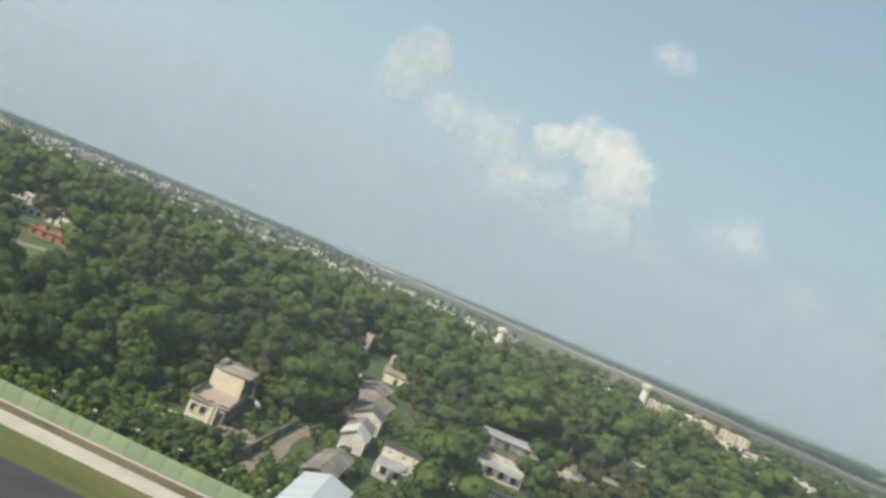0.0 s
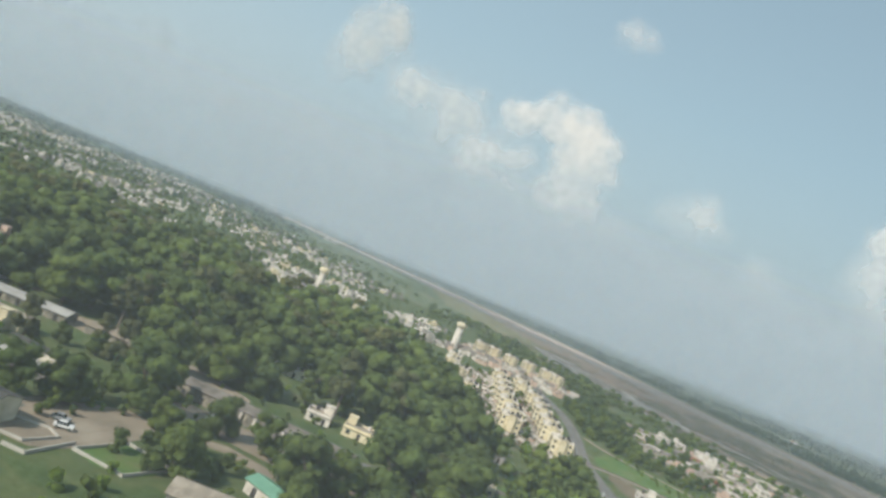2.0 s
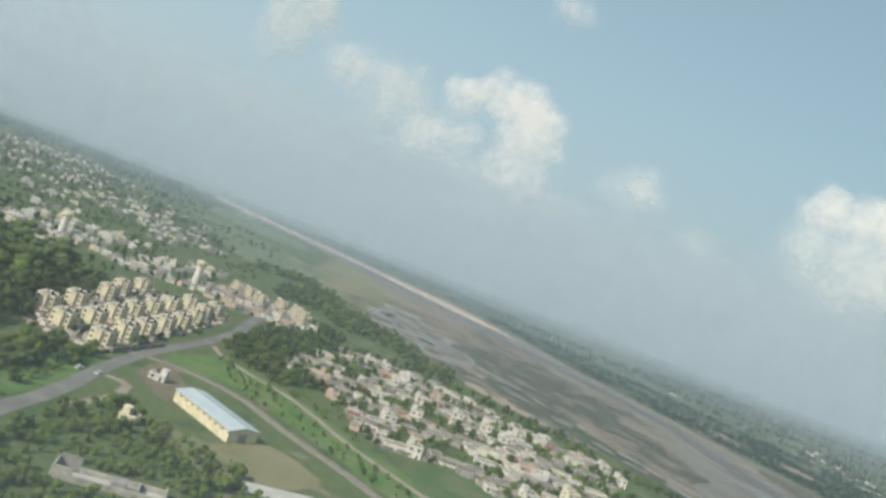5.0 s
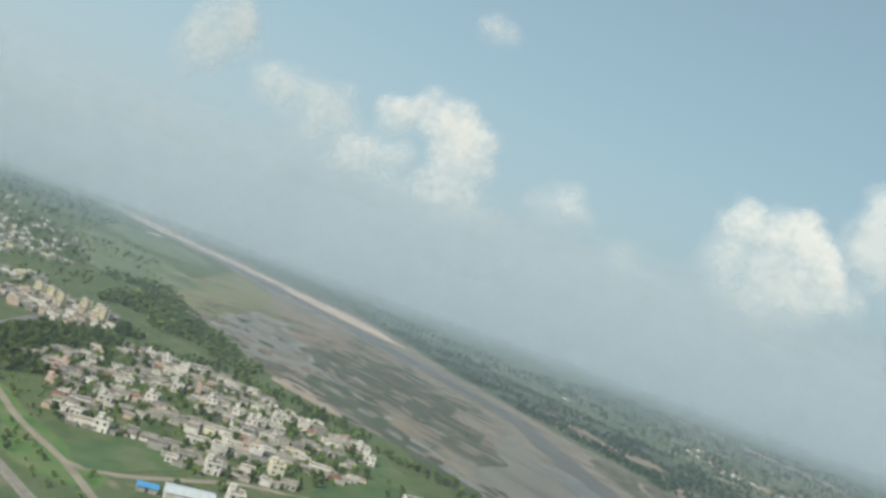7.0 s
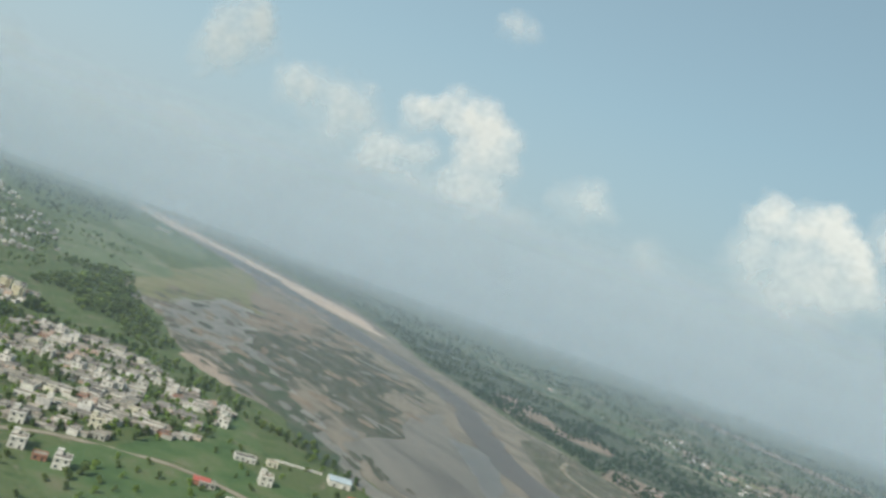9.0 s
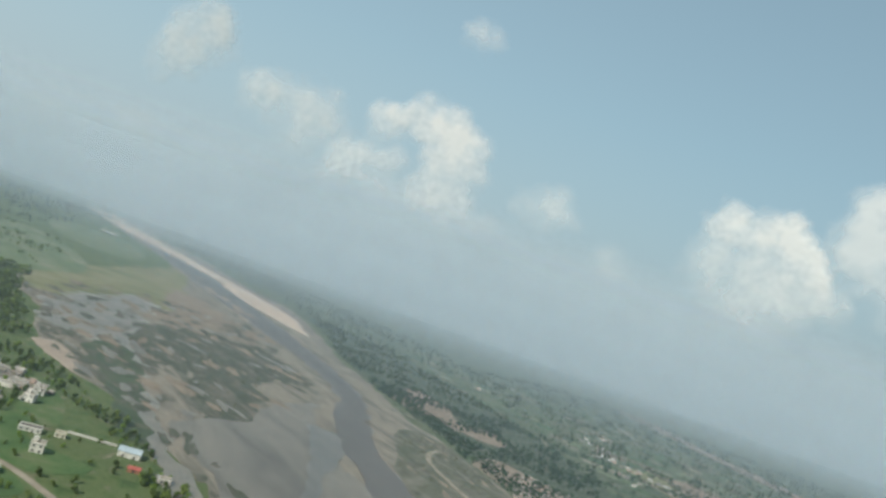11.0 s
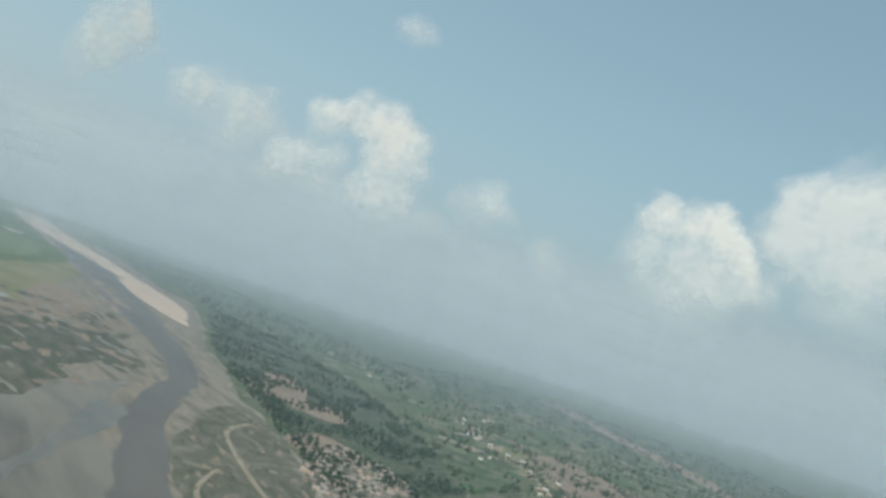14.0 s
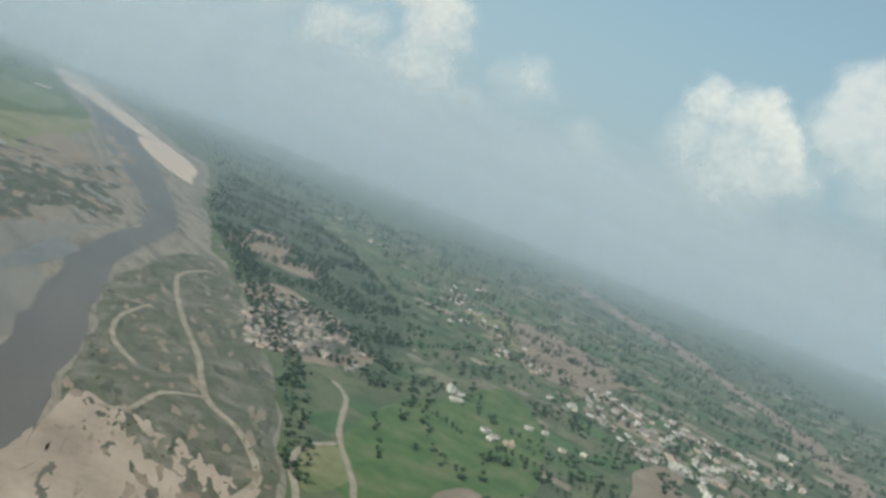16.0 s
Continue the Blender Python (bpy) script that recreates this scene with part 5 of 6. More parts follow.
def low_huts(poly, count, gap, seed, size, height, mask, label, group_name, palette=("white", "white", "white", "grey", "grey", "pink", "mould")):
    """Small flat-roofed outbuildings and lean-tos packed between the houses, one joined mesh for each wall colour."""
    rng = random.Random(seed)
    xs, ys = [p[0] for p in poly], [p[1] for p in poly]
    cell, sets = {}, {k: ([], []) for k in ("white", "grey", "pink", "mould", "roof")}
    for _ in range(count):
        x, y = rng.uniform(min(xs), max(xs)), rng.uniform(min(ys), max(ys))
        i, j = int(x // gap), int(y // gap)
        if not inside(x, y, poly) or not (built_up(x, y) if mask is None else noise.noise(Vector((x / 34, y / 34, 9))) < mask) or not clear(x, y, -2.2) or near_line(x, y, LANE_B, 5) or near_line(x, y, LANE, 5):
            continue
        if any((x - a) ** 2 + (y - b) ** 2 < gap * gap for u in (-1, 0, 1) for v in (-1, 0, 1) for a, b in cell.get((i + u, j + v), ())):
            continue
        cell.setdefault((i, j), []).append((x, y))
        V, F = sets[rng.choice(palette)]
        a = radians(rng.choice((16, 106)) + rng.uniform(-8, 8))
        w, d, h = rng.uniform(*size), rng.uniform(*size), rng.uniform(*height)
        for vs, fs, z0, z1, s in ((V, F, 0.0, h, 1.0), (*sets["roof"], h, h + 0.16, rng.choice((0.86, 1.08)))):
            k = len(vs)
            for z in (z0, z1):
                for u, v in ((-w, -d), (w, -d), (w, d), (-w, d)):
                    vs.append((x + s * (u * math.cos(a) - v * math.sin(a)), y + s * (u * math.sin(a) + v * math.cos(a)), z))
            fs.extend([(k + 4, k + 5, k + 6, k + 7)] + [(k + q, k + (q + 1) % 4, k + 4 + (q + 1) % 4, k + 4 + q) for q in range(4)])
    for key, (V, F) in sets.items():
        if F:
            tagged(new(group_name, raw_mesh(group_name, V, F, M["hut_roof" if key == "roof" else key])), label, "huts", "", "stuff")


ESTATE = [(176, 360), (172, 410), (160, 500), (148, 590), (120, 590), (84, 560), (96, 470), (116, 380), (140, 356)]
low_huts(ESTATE, 2600, 5.2, 65, (0.9, 2.3), (1.2, 2.4), 1.0, "small white and grey garages and stores between the flats", "garages", ("white", "white", "white", "grey", "pink"))
low_huts([(58, 640), (176, 636), (186, 700), (172, 745), (76, 765)], 900, 9.0, 66, (2.0, 5.0), (2.6, 5.0), 0.6, "crowded small houses round the water tower", "outbuildings", ("white", "grey", "pink", "white"))
low_huts(SETTLE, 9000, 5.0, 61, (1.3, 4.2), (1.6, 2.9), None, "crowded small outbuildings between the houses", "outbuildings", ("white", "white", "grey", "grey", "pink", "mould", "mould"))
low_huts([(850, 830), (900, 710), (945, 760), (1000, 850), (935, 965), (865, 1010)], 2500, 8.5, 62, (2.0, 4.5), (2.4, 3.4), 0.3, "brown and grey village huts among trees", "village_huts", ("mould", "grey", "mould", "pink"))
low_huts([(1260, 1010), (1360, 860), (1420, 850), (1580, 1030), (1610, 1060), (1450, 1190), (1340, 1180)], 700, 13.0, 64, (2.5, 5.0), (2.6, 4.0), 0.0, "pale village houses along a lane", "village_huts")
low_huts([(1040, 1470), (1120, 1440), (1180, 1180), (1225, 1130), (1240, 1230), (1140, 1480), (1060, 1800), (1030, 1760)], 500, 13.0, 63, (2.0, 5.0), (2.6, 4.0), 0.05, "pale village houses among fields", "village_huts")
shed("hall", 22, 12, 4.5, 5.5, (402, 357), 24, "white", "tin", "white hall with a pale sheet roof beside the lane", "hall")
shed("blue_shed", 9, 6, 2.6, 3.2, (384, 352), 24, "grey", "bluepaint", "low shed covered with a blue sheet")
shed("river_house", 15, 12, 4.0, 5.4, (560, 518), 20, "white", "bluetin", "white house with a pale blue roof near the river", "house")
shed("river_house", 14, 10, 4.0, 5.4, (660, 445), 30, "white", "tin", "white house with a pale roof at the river's edge", "house")
shed("red_shed", 9, 7, 2.8, 3.6, (500, 424), 22, "brick", "redroof", "small shed with a red roof")
shed("red_shed", 8, 6, 2.6, 3.2, (577, 492), 22, "brick", "redroof", "brick shed with a dull red roof")

# villages over the river
VILLAGE = [(1105, 1850), (1060, 1350), (1092, 1330), (1162, 1148), (1220, 1126), (1114, 814), (1200, 816), (1160, 738), (1236, 782), (1270, 1004), (1352, 1175), (1371, 1045), (1402, 1014), (1397, 880), (1414, 858), (1560, 1097),
           (1570, 1030), (1610, 1040), (1357, 915), (945, 786), (1000, 785), (790, 2000), (1366, 2890), (1660, 1225), (1450, 960)]
for n, (cx, cy) in enumerate(VILLAGE):
    for k in range(2 + (n * 5) % 4 + (2 if cx > 1250 else 0)):
        x, y = cx + (rng.gauss(0, 13) if k else 0), cy + (rng.gauss(0, 16) if k else 0)
        if clear(x, y, 5):
            copy_thing(protos[rng.choice((0, 1, 2, 3, 4, 7, 9, 0, 6))], pose(x, y, 0, 0, 0, rng.uniform(0, 90)))
            TAKEN.append((x, y, 5))
far_house = flat_house(60, 30, 2, M["white"], 77, "large pale building beside the upper river", at=(-800, 2900, 0), turn=20)


def town():
    """The dense town behind the woods: low flat-roofed houses, too many to count."""
    rng = random.Random(21)
    TOWN = [(-1350, 2600), (-660, 1840), (-350, 1520), (-90, 1160), (-10, 930), (70, 760), (60, 640), (20, 572), (-150, 582), (-450, 592), (-800, 600), (-1300, 900), (-1900, 1700)]
    for nm, mt, lab, seed in (("town_houses", M["white"], "dense rows of small white houses", 0), ("town_houses", M["grey"], "dense rows of small grey houses", 1), ("town_houses", M["cream"], "dense rows of small cream houses", 2)):
        verts, faces = [], []

        def add(cx, cy, w, d, z0, z1, a):
            k = len(verts)
            for z in (z0, z1):
                for u, v in ((-w, -d), (w, -d), (w, d), (-w, d)):
                    verts.append((cx + u * math.cos(a) - v * math.sin(a), cy + u * math.sin(a) + v * math.cos(a), z))
            faces.extend([(k + 4, k + 5, k + 6, k + 7)] + [(k + i, k + (i + 1) % 4, k + 4 + (i + 1) % 4, k + 4 + i) for i in range(4)])

        for i in range((4200, 4300, 900)[seed]):
            t = rng.random() ** 1.6
            y = 600 + 2000 * t
            x = rng.uniform(-1700, 100)
            if not inside(x, y, TOWN) or noise.noise(Vector((x / 70, y / 70, 5))) + 0.8 * noise.noise(Vector((x / 190, y / 190, 8))) > -0.02:
                continue
            a, h = radians(rng.choice((30, 30, -60)) + rng.uniform(-8, 8)), rng.choice((3.0, 3.0, 3.0, 3.3, 6.2))
            w, d = rng.uniform(2.2, 5.0), rng.uniform(2.2, 4.6)
            add(x, y, w, d, 0, h, a)
            add(x, y, w * 0.95, d * 0.95, h, h + 0.7, a)
            if rng.random() < 0.3:
                add(x + w * 0.3, y + d * 0.3, w * 0.4, d * 0.4, h + 0.7, h + 2.6, a)
        tagged(new(nm, raw_mesh(nm, verts, faces, mt)), lab, "house", "", "stuff")


town()


# ---- cars ----
def car(paint, label, at, turn):
    ob = thing("car", label, "car", "parked cars", at, turn)
    bm = boxed(-2.0, 2.0, -0.85, 0.85, 0.35, 0.95, bevel=0.12)
    part("body", bm, M[paint], ob)
    bm = bmesh.new()
    lo = [bm.verts.new(c) for c in ((-1.5, -0.78, 0.94), (1.0, -0.78, 0.94), (1.0, 0.78, 0.94), (-1.5, 0.78, 0.94))]
    hi = [bm.verts.new(c) for c in ((-1.1, -0.62, 1.5), (0.45, -0.62, 1.5), (0.45, 0.62, 1.5), (-1.1, 0.62, 1.5))]
    bm.faces.new(hi)
    for i in range(4):
        bm.faces.new((lo[i], lo[(i + 1) % 4], hi[(i + 1) % 4], hi[i]))
    part("cabin", bm, M["glass"], ob)
    part("roof", boxed(-1.1, 0.45, -0.62, 0.62, 1.5, 1.56, bevel=0.02), M[paint], ob)
    for x in (-1.25, 1.25):
        for y in (-0.8, 0.8):
            bm = bmesh.new()
            bmesh.ops.create_cone(bm, cap_ends=True, segments=12, radius1=0.33, radius2=0.33, depth=0.22, matrix=Matrix.Translation((x, y, 0.33)) @ Matrix.Rotation(radians(90), 4, "X"))
            wheel = part("wheel", bm, M["rubber"], ob)
            bm = bmesh.new()
            bmesh.ops.create_cone(bm, cap_ends=True, segments=10, radius1=0.2, radius2=0.2, depth=0.24, matrix=Matrix.Translation((x, y, 0.33)) @ Matrix.Rotation(radians(90), 4, "X"))
            part("rim", bm, M["post"], wheel)
    return ob


for k, (x, y, a) in enumerate(((208, 236, 100), (213, 222, 40), (206, 219, 30), (211, 214, 20), (205, 229, 120), (215, 206, 10), (195, 328, 95), (187.5, 325, 80), (58, 156, 20), (61, 153, 30), (165, 264, 60), (169, 251, 60), (72, 199, 80), (76, 198, 80))):
    z = 0.17 if 185 < x < 220 else 0.12
    car(("car_white", "car_white", "car_grey")[k % 3], ("white parked car", "white parked car", "grey parked car")[k % 3] + (" on the main road" if x > 180 else " on a dirt yard"), (x, y, z), a)


# ---- trees ----
def ico_points():
    bm = bmesh.new()
    bmesh.ops.create_icosphere(bm, subdivisions=2, radius=1.0)
    v, f = np.array([p.co[:] for p in bm.verts]), [tuple(q.index for q in c.verts) for c in bm.faces]
    bm.free()
    bm = bmesh.new()
    bmesh.ops.create_icosphere(bm, subdivisions=1, radius=1.0)
    v1, f1 = np.array([p.co[:] for p in bm.verts]), [tuple(q.index for q in c.verts) for c in bm.faces]
    bm.free()
    return v, f, v1, f1


ICO2, ICO2F, ICO1, ICO1F = ico_points()


def crown_geometry(seed, radius, low, high, lobes, sprigs, leaf, fine=True):
    """Lobes of foliage with uneven surfaces, covered in small leaf sprigs that stand off them."""
    rs = np.random.RandomState(seed)
    verts, faces = [], []
    base, bf = (ICO2, ICO2F) if fine else (ICO1, ICO1F)
    centres = []
    for i in range(lobes):
        a, t = rs.rand() * 6.283, rs.rand()
        r = radius * (0.8 * math.sqrt(rs.rand())) * (1.0 - 0.5 * t * t)
        c = np.array([r * math.cos(a), r * math.sin(a), low + (high - low) * (0.1 + 0.74 * t)])
        s = radius * (rs.uniform(0.3, 0.46) if lobes > 9 else rs.uniform(0.38, 0.56)) * (1.0 - 0.25 * t)
        centres.append((c, s))
        k = len(verts)
        off = rs.rand(3) * 40
        for p in base:
            n = noise.noise(Vector(p * 2.2 + off)) * 0.34 + noise.noise(Vector(p * 4.5 + off)) * 0.22
            verts.append(c + p * s * (1.0 + n) * (1, 1, 0.82) * 0.93)
        faces += [tuple(k + j for j in q) for q in bf]
    for i in range(sprigs):
        c, s = centres[rs.randint(len(centres))]
        d = rs.randn(3)
        d[2] = abs(d[2]) * 0.9 - 0.3
        d /= np.linalg.norm(d)
        p = c + d * s * (1, 1, 0.85) * rs.uniform(0.9, 1.3)
        u = np.cross(d, rs.randn(3))
        u /= np.linalg.norm(u) + 1e-6
        w = np.cross(d, u)
        k, q = len(verts), leaf * rs.uniform(0.6, 1.3)
        tilt = d * rs.uniform(0.0, 0.6)
        verts += [p - u * q * 0.5, p + (w + tilt) * q * 0.55, p + u * q * 0.5, p - (w - tilt * 0.6) * q * 0.55]
        faces += [(k, k + 1, k + 2), (k, k + 2, k + 3)]
    return np.array(verts), faces


def trunk_bm(h, r, seed):
    """A tapered trunk that leans a little, with four limbs."""
    rs = random.Random(seed)
    bm = bmesh.new()

    def limb(a, b, r0, r1, n=7):
        d = Vector(b) - Vector(a)
        m = Matrix.Translation((Vector(a) + Vector(b)) / 2) @ d.to_track_quat("Z", "Y").to_matrix().to_4x4()
        bmesh.ops.create_cone(bm, cap_ends=True, segments=n, radius1=r0, radius2=r1, depth=d.length, matrix=m)

    k = (rs.uniform(-0.4, 0.4), rs.uniform(-0.4, 0.4), h * 0.45)
    limb((0, 0, -0.2), k, r, r * 0.75)
    for i in range(4):
        a = i * 1.57 + rs.uniform(-0.4, 0.4)
        limb(k, (k[0] + math.cos(a) * h * 0.2, k[1] + math.sin(a) * h * 0.2, h * rs.uniform(0.66, 0.8)), r * 0.5, r * 0.15, 5)
    return bm


TREES = []
for k, (leaf, rad, lo, hi, lobes, lab) in enumerate((
        ("leaf_dark", 5.2, 0.6, 11.0, 24, "broad dark green tree with a dense crown"), ("leaf_mid", 4.6, 0.5, 9.5, 22, "round green tree with a full crown"),
        ("leaf_light", 4.0, 0.2, 7.5, 20, "low bright green leafy tree"), ("leaf_olive", 3.6, 2.2, 15.0, 24, "tall olive-green tree with a narrow crown"),
        ("leaf_mid", 5.8, 0.8, 12.5, 28, "large spreading green leafy tree"), ("leaf_dark", 3.8, 0.8, 12.5, 22, "tall dark green leafy tree"))):
    v, f = crown_geometry(40 + k, rad, lo, hi, 15, 1150, 0.8)
    crown = raw_mesh("crown", v, f, M[leaf], True)
    tb = trunk_bm(hi, 0.28, k)
    tm = bpy.data.meshes.new("trunk")
    tb.to_mesh(tm)
    tb.free()
    tm.materials.append(M["bark"])
    TREES.append((crown, tm, lab, leaf, rad, lo, hi))
LOW = [crown_geometry(140 + k, rad, lo, hi, 9, 180, 1.2) for k, (_, _, _, _, rad, lo, hi) in enumerate(TREES)]
SHRUB = [crown_geometry(340 + k, rad, 0.0, hi * 0.8, 5, 60, 1.7, False) for k, (_, _, _, _, rad, lo, hi) in enumerate(TREES)]
BELT = [crown_geometry(440 + k, rad * 1.3, -1.0, hi * 0.8, 2, 6, 2.4, False) for k, (_, _, _, _, rad, lo, hi) in enumerate(TREES)]
FAR = [crown_geometry(240 + k, rad * 1.2, 0.0, hi * 0.95, 3, 16, 2.2, False) for k, (_, _, _, _, rad, lo, hi) in enumerate(TREES)]


def tree(k, x, y, s, turn):
    crown, tm, lab, *_ = TREES[k]
    ob = thing("tree", lab, "tree", "woodland trees", (x, y, 0), turn)
    ob.scale = (s, s, s * 1.0)
    for name, me in (("trunk", tm), ("crown", crown)):
        p = new(name, me)
        p.parent = ob


def woods(name, spots, protos, leaf, label):
    """Trees too many to count, joined; spots of (kind, x, y, scale, turn)."""
    V, F, n = [], [], 0
    for k, x, y, s, a in spots:
        v, f = protos[k]
        c, q = math.cos(a), math.sin(a)
        V.append(np.stack([(v[:, 0] * c - v[:, 1] * q) * s + x, (v[:, 0] * q + v[:, 1] * c) * s + y, v[:, 2] * s], 1))
        F += [tuple(n + j for j in t) for t in f]
        n += len(v)
    if V:
        tagged(new(name, raw_mesh(name, np.concatenate(V).tolist(), F, M[leaf], True)), label, "trees", "", "stuff")


LINES = [(MAIN_ROAD, 8), (LANE, 5), (LANE_B, 6), (RAIL, 6), (DRIVE, 6), ([(64, 141), (62, 155), (67, 172), (84, 184), (120, 176), (150, 190)], 5), ([(-39, 104), (-38.4, 111), (-38.8, 121), (-41.4, 131), (-42, 141), (-42.6, 152)], 1.6), ([(14, 233), (60, 226), (110, 222)], 5)]
OPEN = [[(-106, 602), (-82, 618), (-38, 545), (-28, 490), (-64, 500)], [(26, 248), (76, 252), (76, 284), (26, 282)], [(-62, 200), (-38, 200), (-52, 262), (-66, 300), (-84, 300), (-74, 250)], [(66, 226), (118, 222), (118, 250), (70, 256)], [(-46, 102), (-18, 108), (-10, 132), (-24, 160), (-30, 176), (-48, 178), (-42, 150)], [(150, 206), (140, 242), (165, 260), (180, 222), (172, 196)], [(14, 119), (40, 117), (40, 131), (16, 132)], [(-50, 110), (-42, 110), (-43, 140), (-50, 138)], [(-205, 165), (-140, 138), (-118, 165), (-148, 212), (-180, 236), (-200, 225)], [(-226, 262), (-196, 240), (-170, 330), (-200, 376), (-226, 350)], [(-278, 290), (-236, 250), (-226, 262), (-236, 305)], [(0, 226), (40, 222), (66, 214), (68, 232), (36, 242), (10, 244)],
        [(186, 345), (196, 396), (220, 368), (268, 352), (300, 310), (290, 280), (240, 300), (214, 320)], [(48, 178), (114, 174), (118, 216), (48, 218)], [(-30, 196), (24, 196), (24, 224), (-30, 224)], [(-14, 166), (10, 166), (10, 184), (-14, 184)], [(24, 158), (46, 158), (46, 182), (24, 182)], [(14, 112), (74, 112), (74, 154), (56, 154), (56, 137), (14, 137)], [(-72, 98), (-46, 98), (-46, 125), (-62, 125)]]


def free_spot(x, y, r):
    return clear(x, y, r) and not any(near_line(x, y, l, g + r * 0.5) for l, g in LINES) and not any(inside(x, y, o) for o in OPEN)


def scatter(poly, count, gap, seed, kinds, smin=0.75, smax=1.25, density=None, check=True, camp=0.0, patch=0.0, low=False, shore=None):
    rs = random.Random(seed)
    xs, ys = [p[0] for p in poly], [p[1] for p in poly]
    cell, out = {}, []
    for _ in range(count):
        x, y = rs.uniform(min(xs), max(xs)), rs.uniform(min(ys), max(ys))
        if not inside(x, y, poly) or (density and noise.noise(Vector((x / density[0], y / density[0], seed))) < density[1]):
            continue
        i, j = int(x // gap), int(y // gap)
        if any((x - a) ** 2 + (y - b) ** 2 < gap * gap for u in (-1, 0, 1) for v in (-1, 0, 1) for a, b in cell.get((i + u, j + v), ())):
            continue
        if camp and -30 < x < 125 and y < 226 and rs.random() > camp * (0.42 if y < 138 else 1.0):
            continue
        if check and not (clear(x, y, 0.4) and not any(near_line(x, y, l, g) for l, g in LINES) if low else free_spot(x, y, 2.2)):
            continue
        cell.setdefault((i, j), []).append((x, y))
        kind, size = rs.choice(kinds), rs.uniform(smin, smax)
        if patch:
            n = noise.noise(Vector((x / patch, y / patch, 2.0))) + rs.uniform(-0.25, 0.25)
            kind, size = kinds[int(max(0, min(0.999, 0.5 + 0.7 * n)) * len(kinds))], smin + (smax - smin) * rs.random() ** 1.6
        if shore:
            size *= shore(x, y)
        out.append((kind, x, y, size, rs.uniform(0, 6.28)))
    return out


def stature(x, y):
    """Trees near the fence and in the camp are lower than those of the wood."""
    if y < 160 and x < -20:
        return 0.66
    return 0.74 if y < 235 and x < 135 else 1.0


FOREST = [(-420, 78), (-260, 84), (-120, 95), (-72, 99), (-60, 110), (-30, 112), (40, 114), (130, 140), (150, 190), (142, 300), (110, 380), (95, 420), (60, 520), (30, 545), (-150, 568), (-340, 572), (-560, 570), (-800, 560), (-900, 420)]
forest = scatter(FOREST, 24000, 9.6, 3, (1, 4, 0, 5, 3, 4, 4, 1, 0, 0), 1.15, 2.0, camp=0.2, patch=70.0, shore=stature)
CAMP_TREES = ((59, 182, 1.5), (50, 166, 1.25), (40.8, 132.6, 0.7), (4, 170, 1.15), (19, 131.6, 0.95), (20, 203, 0.55), (30, 206, 0.6), (36, 125, 0.8), (107, 170, 1.6), (121, 196, 1.7), (85, 156, 1.3), (78, 190, 1.0), (90, 191, 0.9),
              (57, 200, 1.1), (119, 262, 1.3), (-18, 172, 1.2), (70, 176, 0.9), (112, 240, 1.2), (60, 246, 1.2), (84, 264, 1.4), (134, 236, 1.3), (132, 208, 1.2), (22, 252, 1.5), (-12, 250, 1.5), (4, 262, 1.6))
LAWN_TREES = ((155, 247, 0.7), (130, 167, 0.8), (134, 196, 1.2), (127, 181, 1.0), (115, 258, 1.2), (168, 254, 0.9), (174, 302, 1.2), (170, 322, 1.0), (113, 179, 1.1), (180, 250, 1.1))
forest += [((4, 1, 0)[i % 3], x, y, q, 0.7 * i) for i, (x, y, q) in enumerate(CAMP_TREES + LAWN_TREES)]
near_trees = sorted(forest, key=lambda t: t[2] + abs(t[1] - 40) * 0.35)
for k, x, y, s, a in near_trees[:260]:
    tree(k, x, y, s, math.degrees(a))
rest = near_trees[260:]
for leaf in ("leaf_dark", "leaf_mid", "leaf_light", "leaf_olive"):
    woods("woodland", [t for t in rest if TREES[t[0]][3] == leaf and t[2] < 360], LOW, leaf, "dense mixed woodland of tall green trees")
    woods("far_woodland", [t for t in rest if TREES[t[0]][3] == leaf and t[2] >= 360], FAR, leaf, "distant dark green woodland")

# groves, banks and bushes on the near side
grove = scatter([(80, 430), (108, 385), (126, 352), (150, 342), (126, 372), (100, 450), (86, 540), (60, 540)], 700, 8, 57, (1, 0, 5), 0.6, 1.1)
grove += scatter([(176, 360), (172, 410), (160, 500), (148, 590), (120, 590), (84, 560), (96, 470), (116, 380), (140, 356)], 1500, 10.0, 67, (1, 0, 5), 0.3, 0.6)
grove += scatter([(150, 256), (196, 262), (188, 340), (178, 380), (170, 400), (176, 470), (150, 520), (186, 440), (192, 400)], 900, 7.5, 37, (1, 0, 2), 0.35, 0.85, (26, -0.1))
grove += scatter([(0, 940), (-40, 1150), (40, 1160), (150, 970), (230, 800), (255, 690), (200, 650), (170, 740), (120, 810)], 5000, 8.0, 5, (0, 0, 5, 4), 0.6, 1.3, (70, -0.02))
grove += scatter([(180, 480), (172, 600), (190, 660), (225, 640), (222, 500), (262, 470), (240, 440), (205, 460)], 2500, 6.5, 6, (0, 1, 5), 0.6, 1.0)
grove += scatter([(225, 645), (235, 700), (300, 700), (420, 660), (480, 610), (520, 590), (560, 545), (640, 470), (690, 400), (650, 420), (560, 500), (520, 560), (465, 590), (390, 630), (300, 672)], 6000, 6, 7, (0, 1, 5, 2), 0.4, 0.95, (26, -0.22))
grove += scatter([(30, 560), (70, 640), (50, 900), (-100, 1150), (-500, 1700), (-900, 1800), (-1300, 900), (-800, 580), (-300, 575)], 11000, 11, 8, (0, 1, 5), 0.5, 0.9, (60, -0.1))
grove += scatter([(-200, 1300), (0, 1150), (-60, 1480), (-380, 1880), (-600, 2000), (-500, 1700)], 1500, 14, 18, (0, 1), 0.6, 1.0, (80, 0.15))
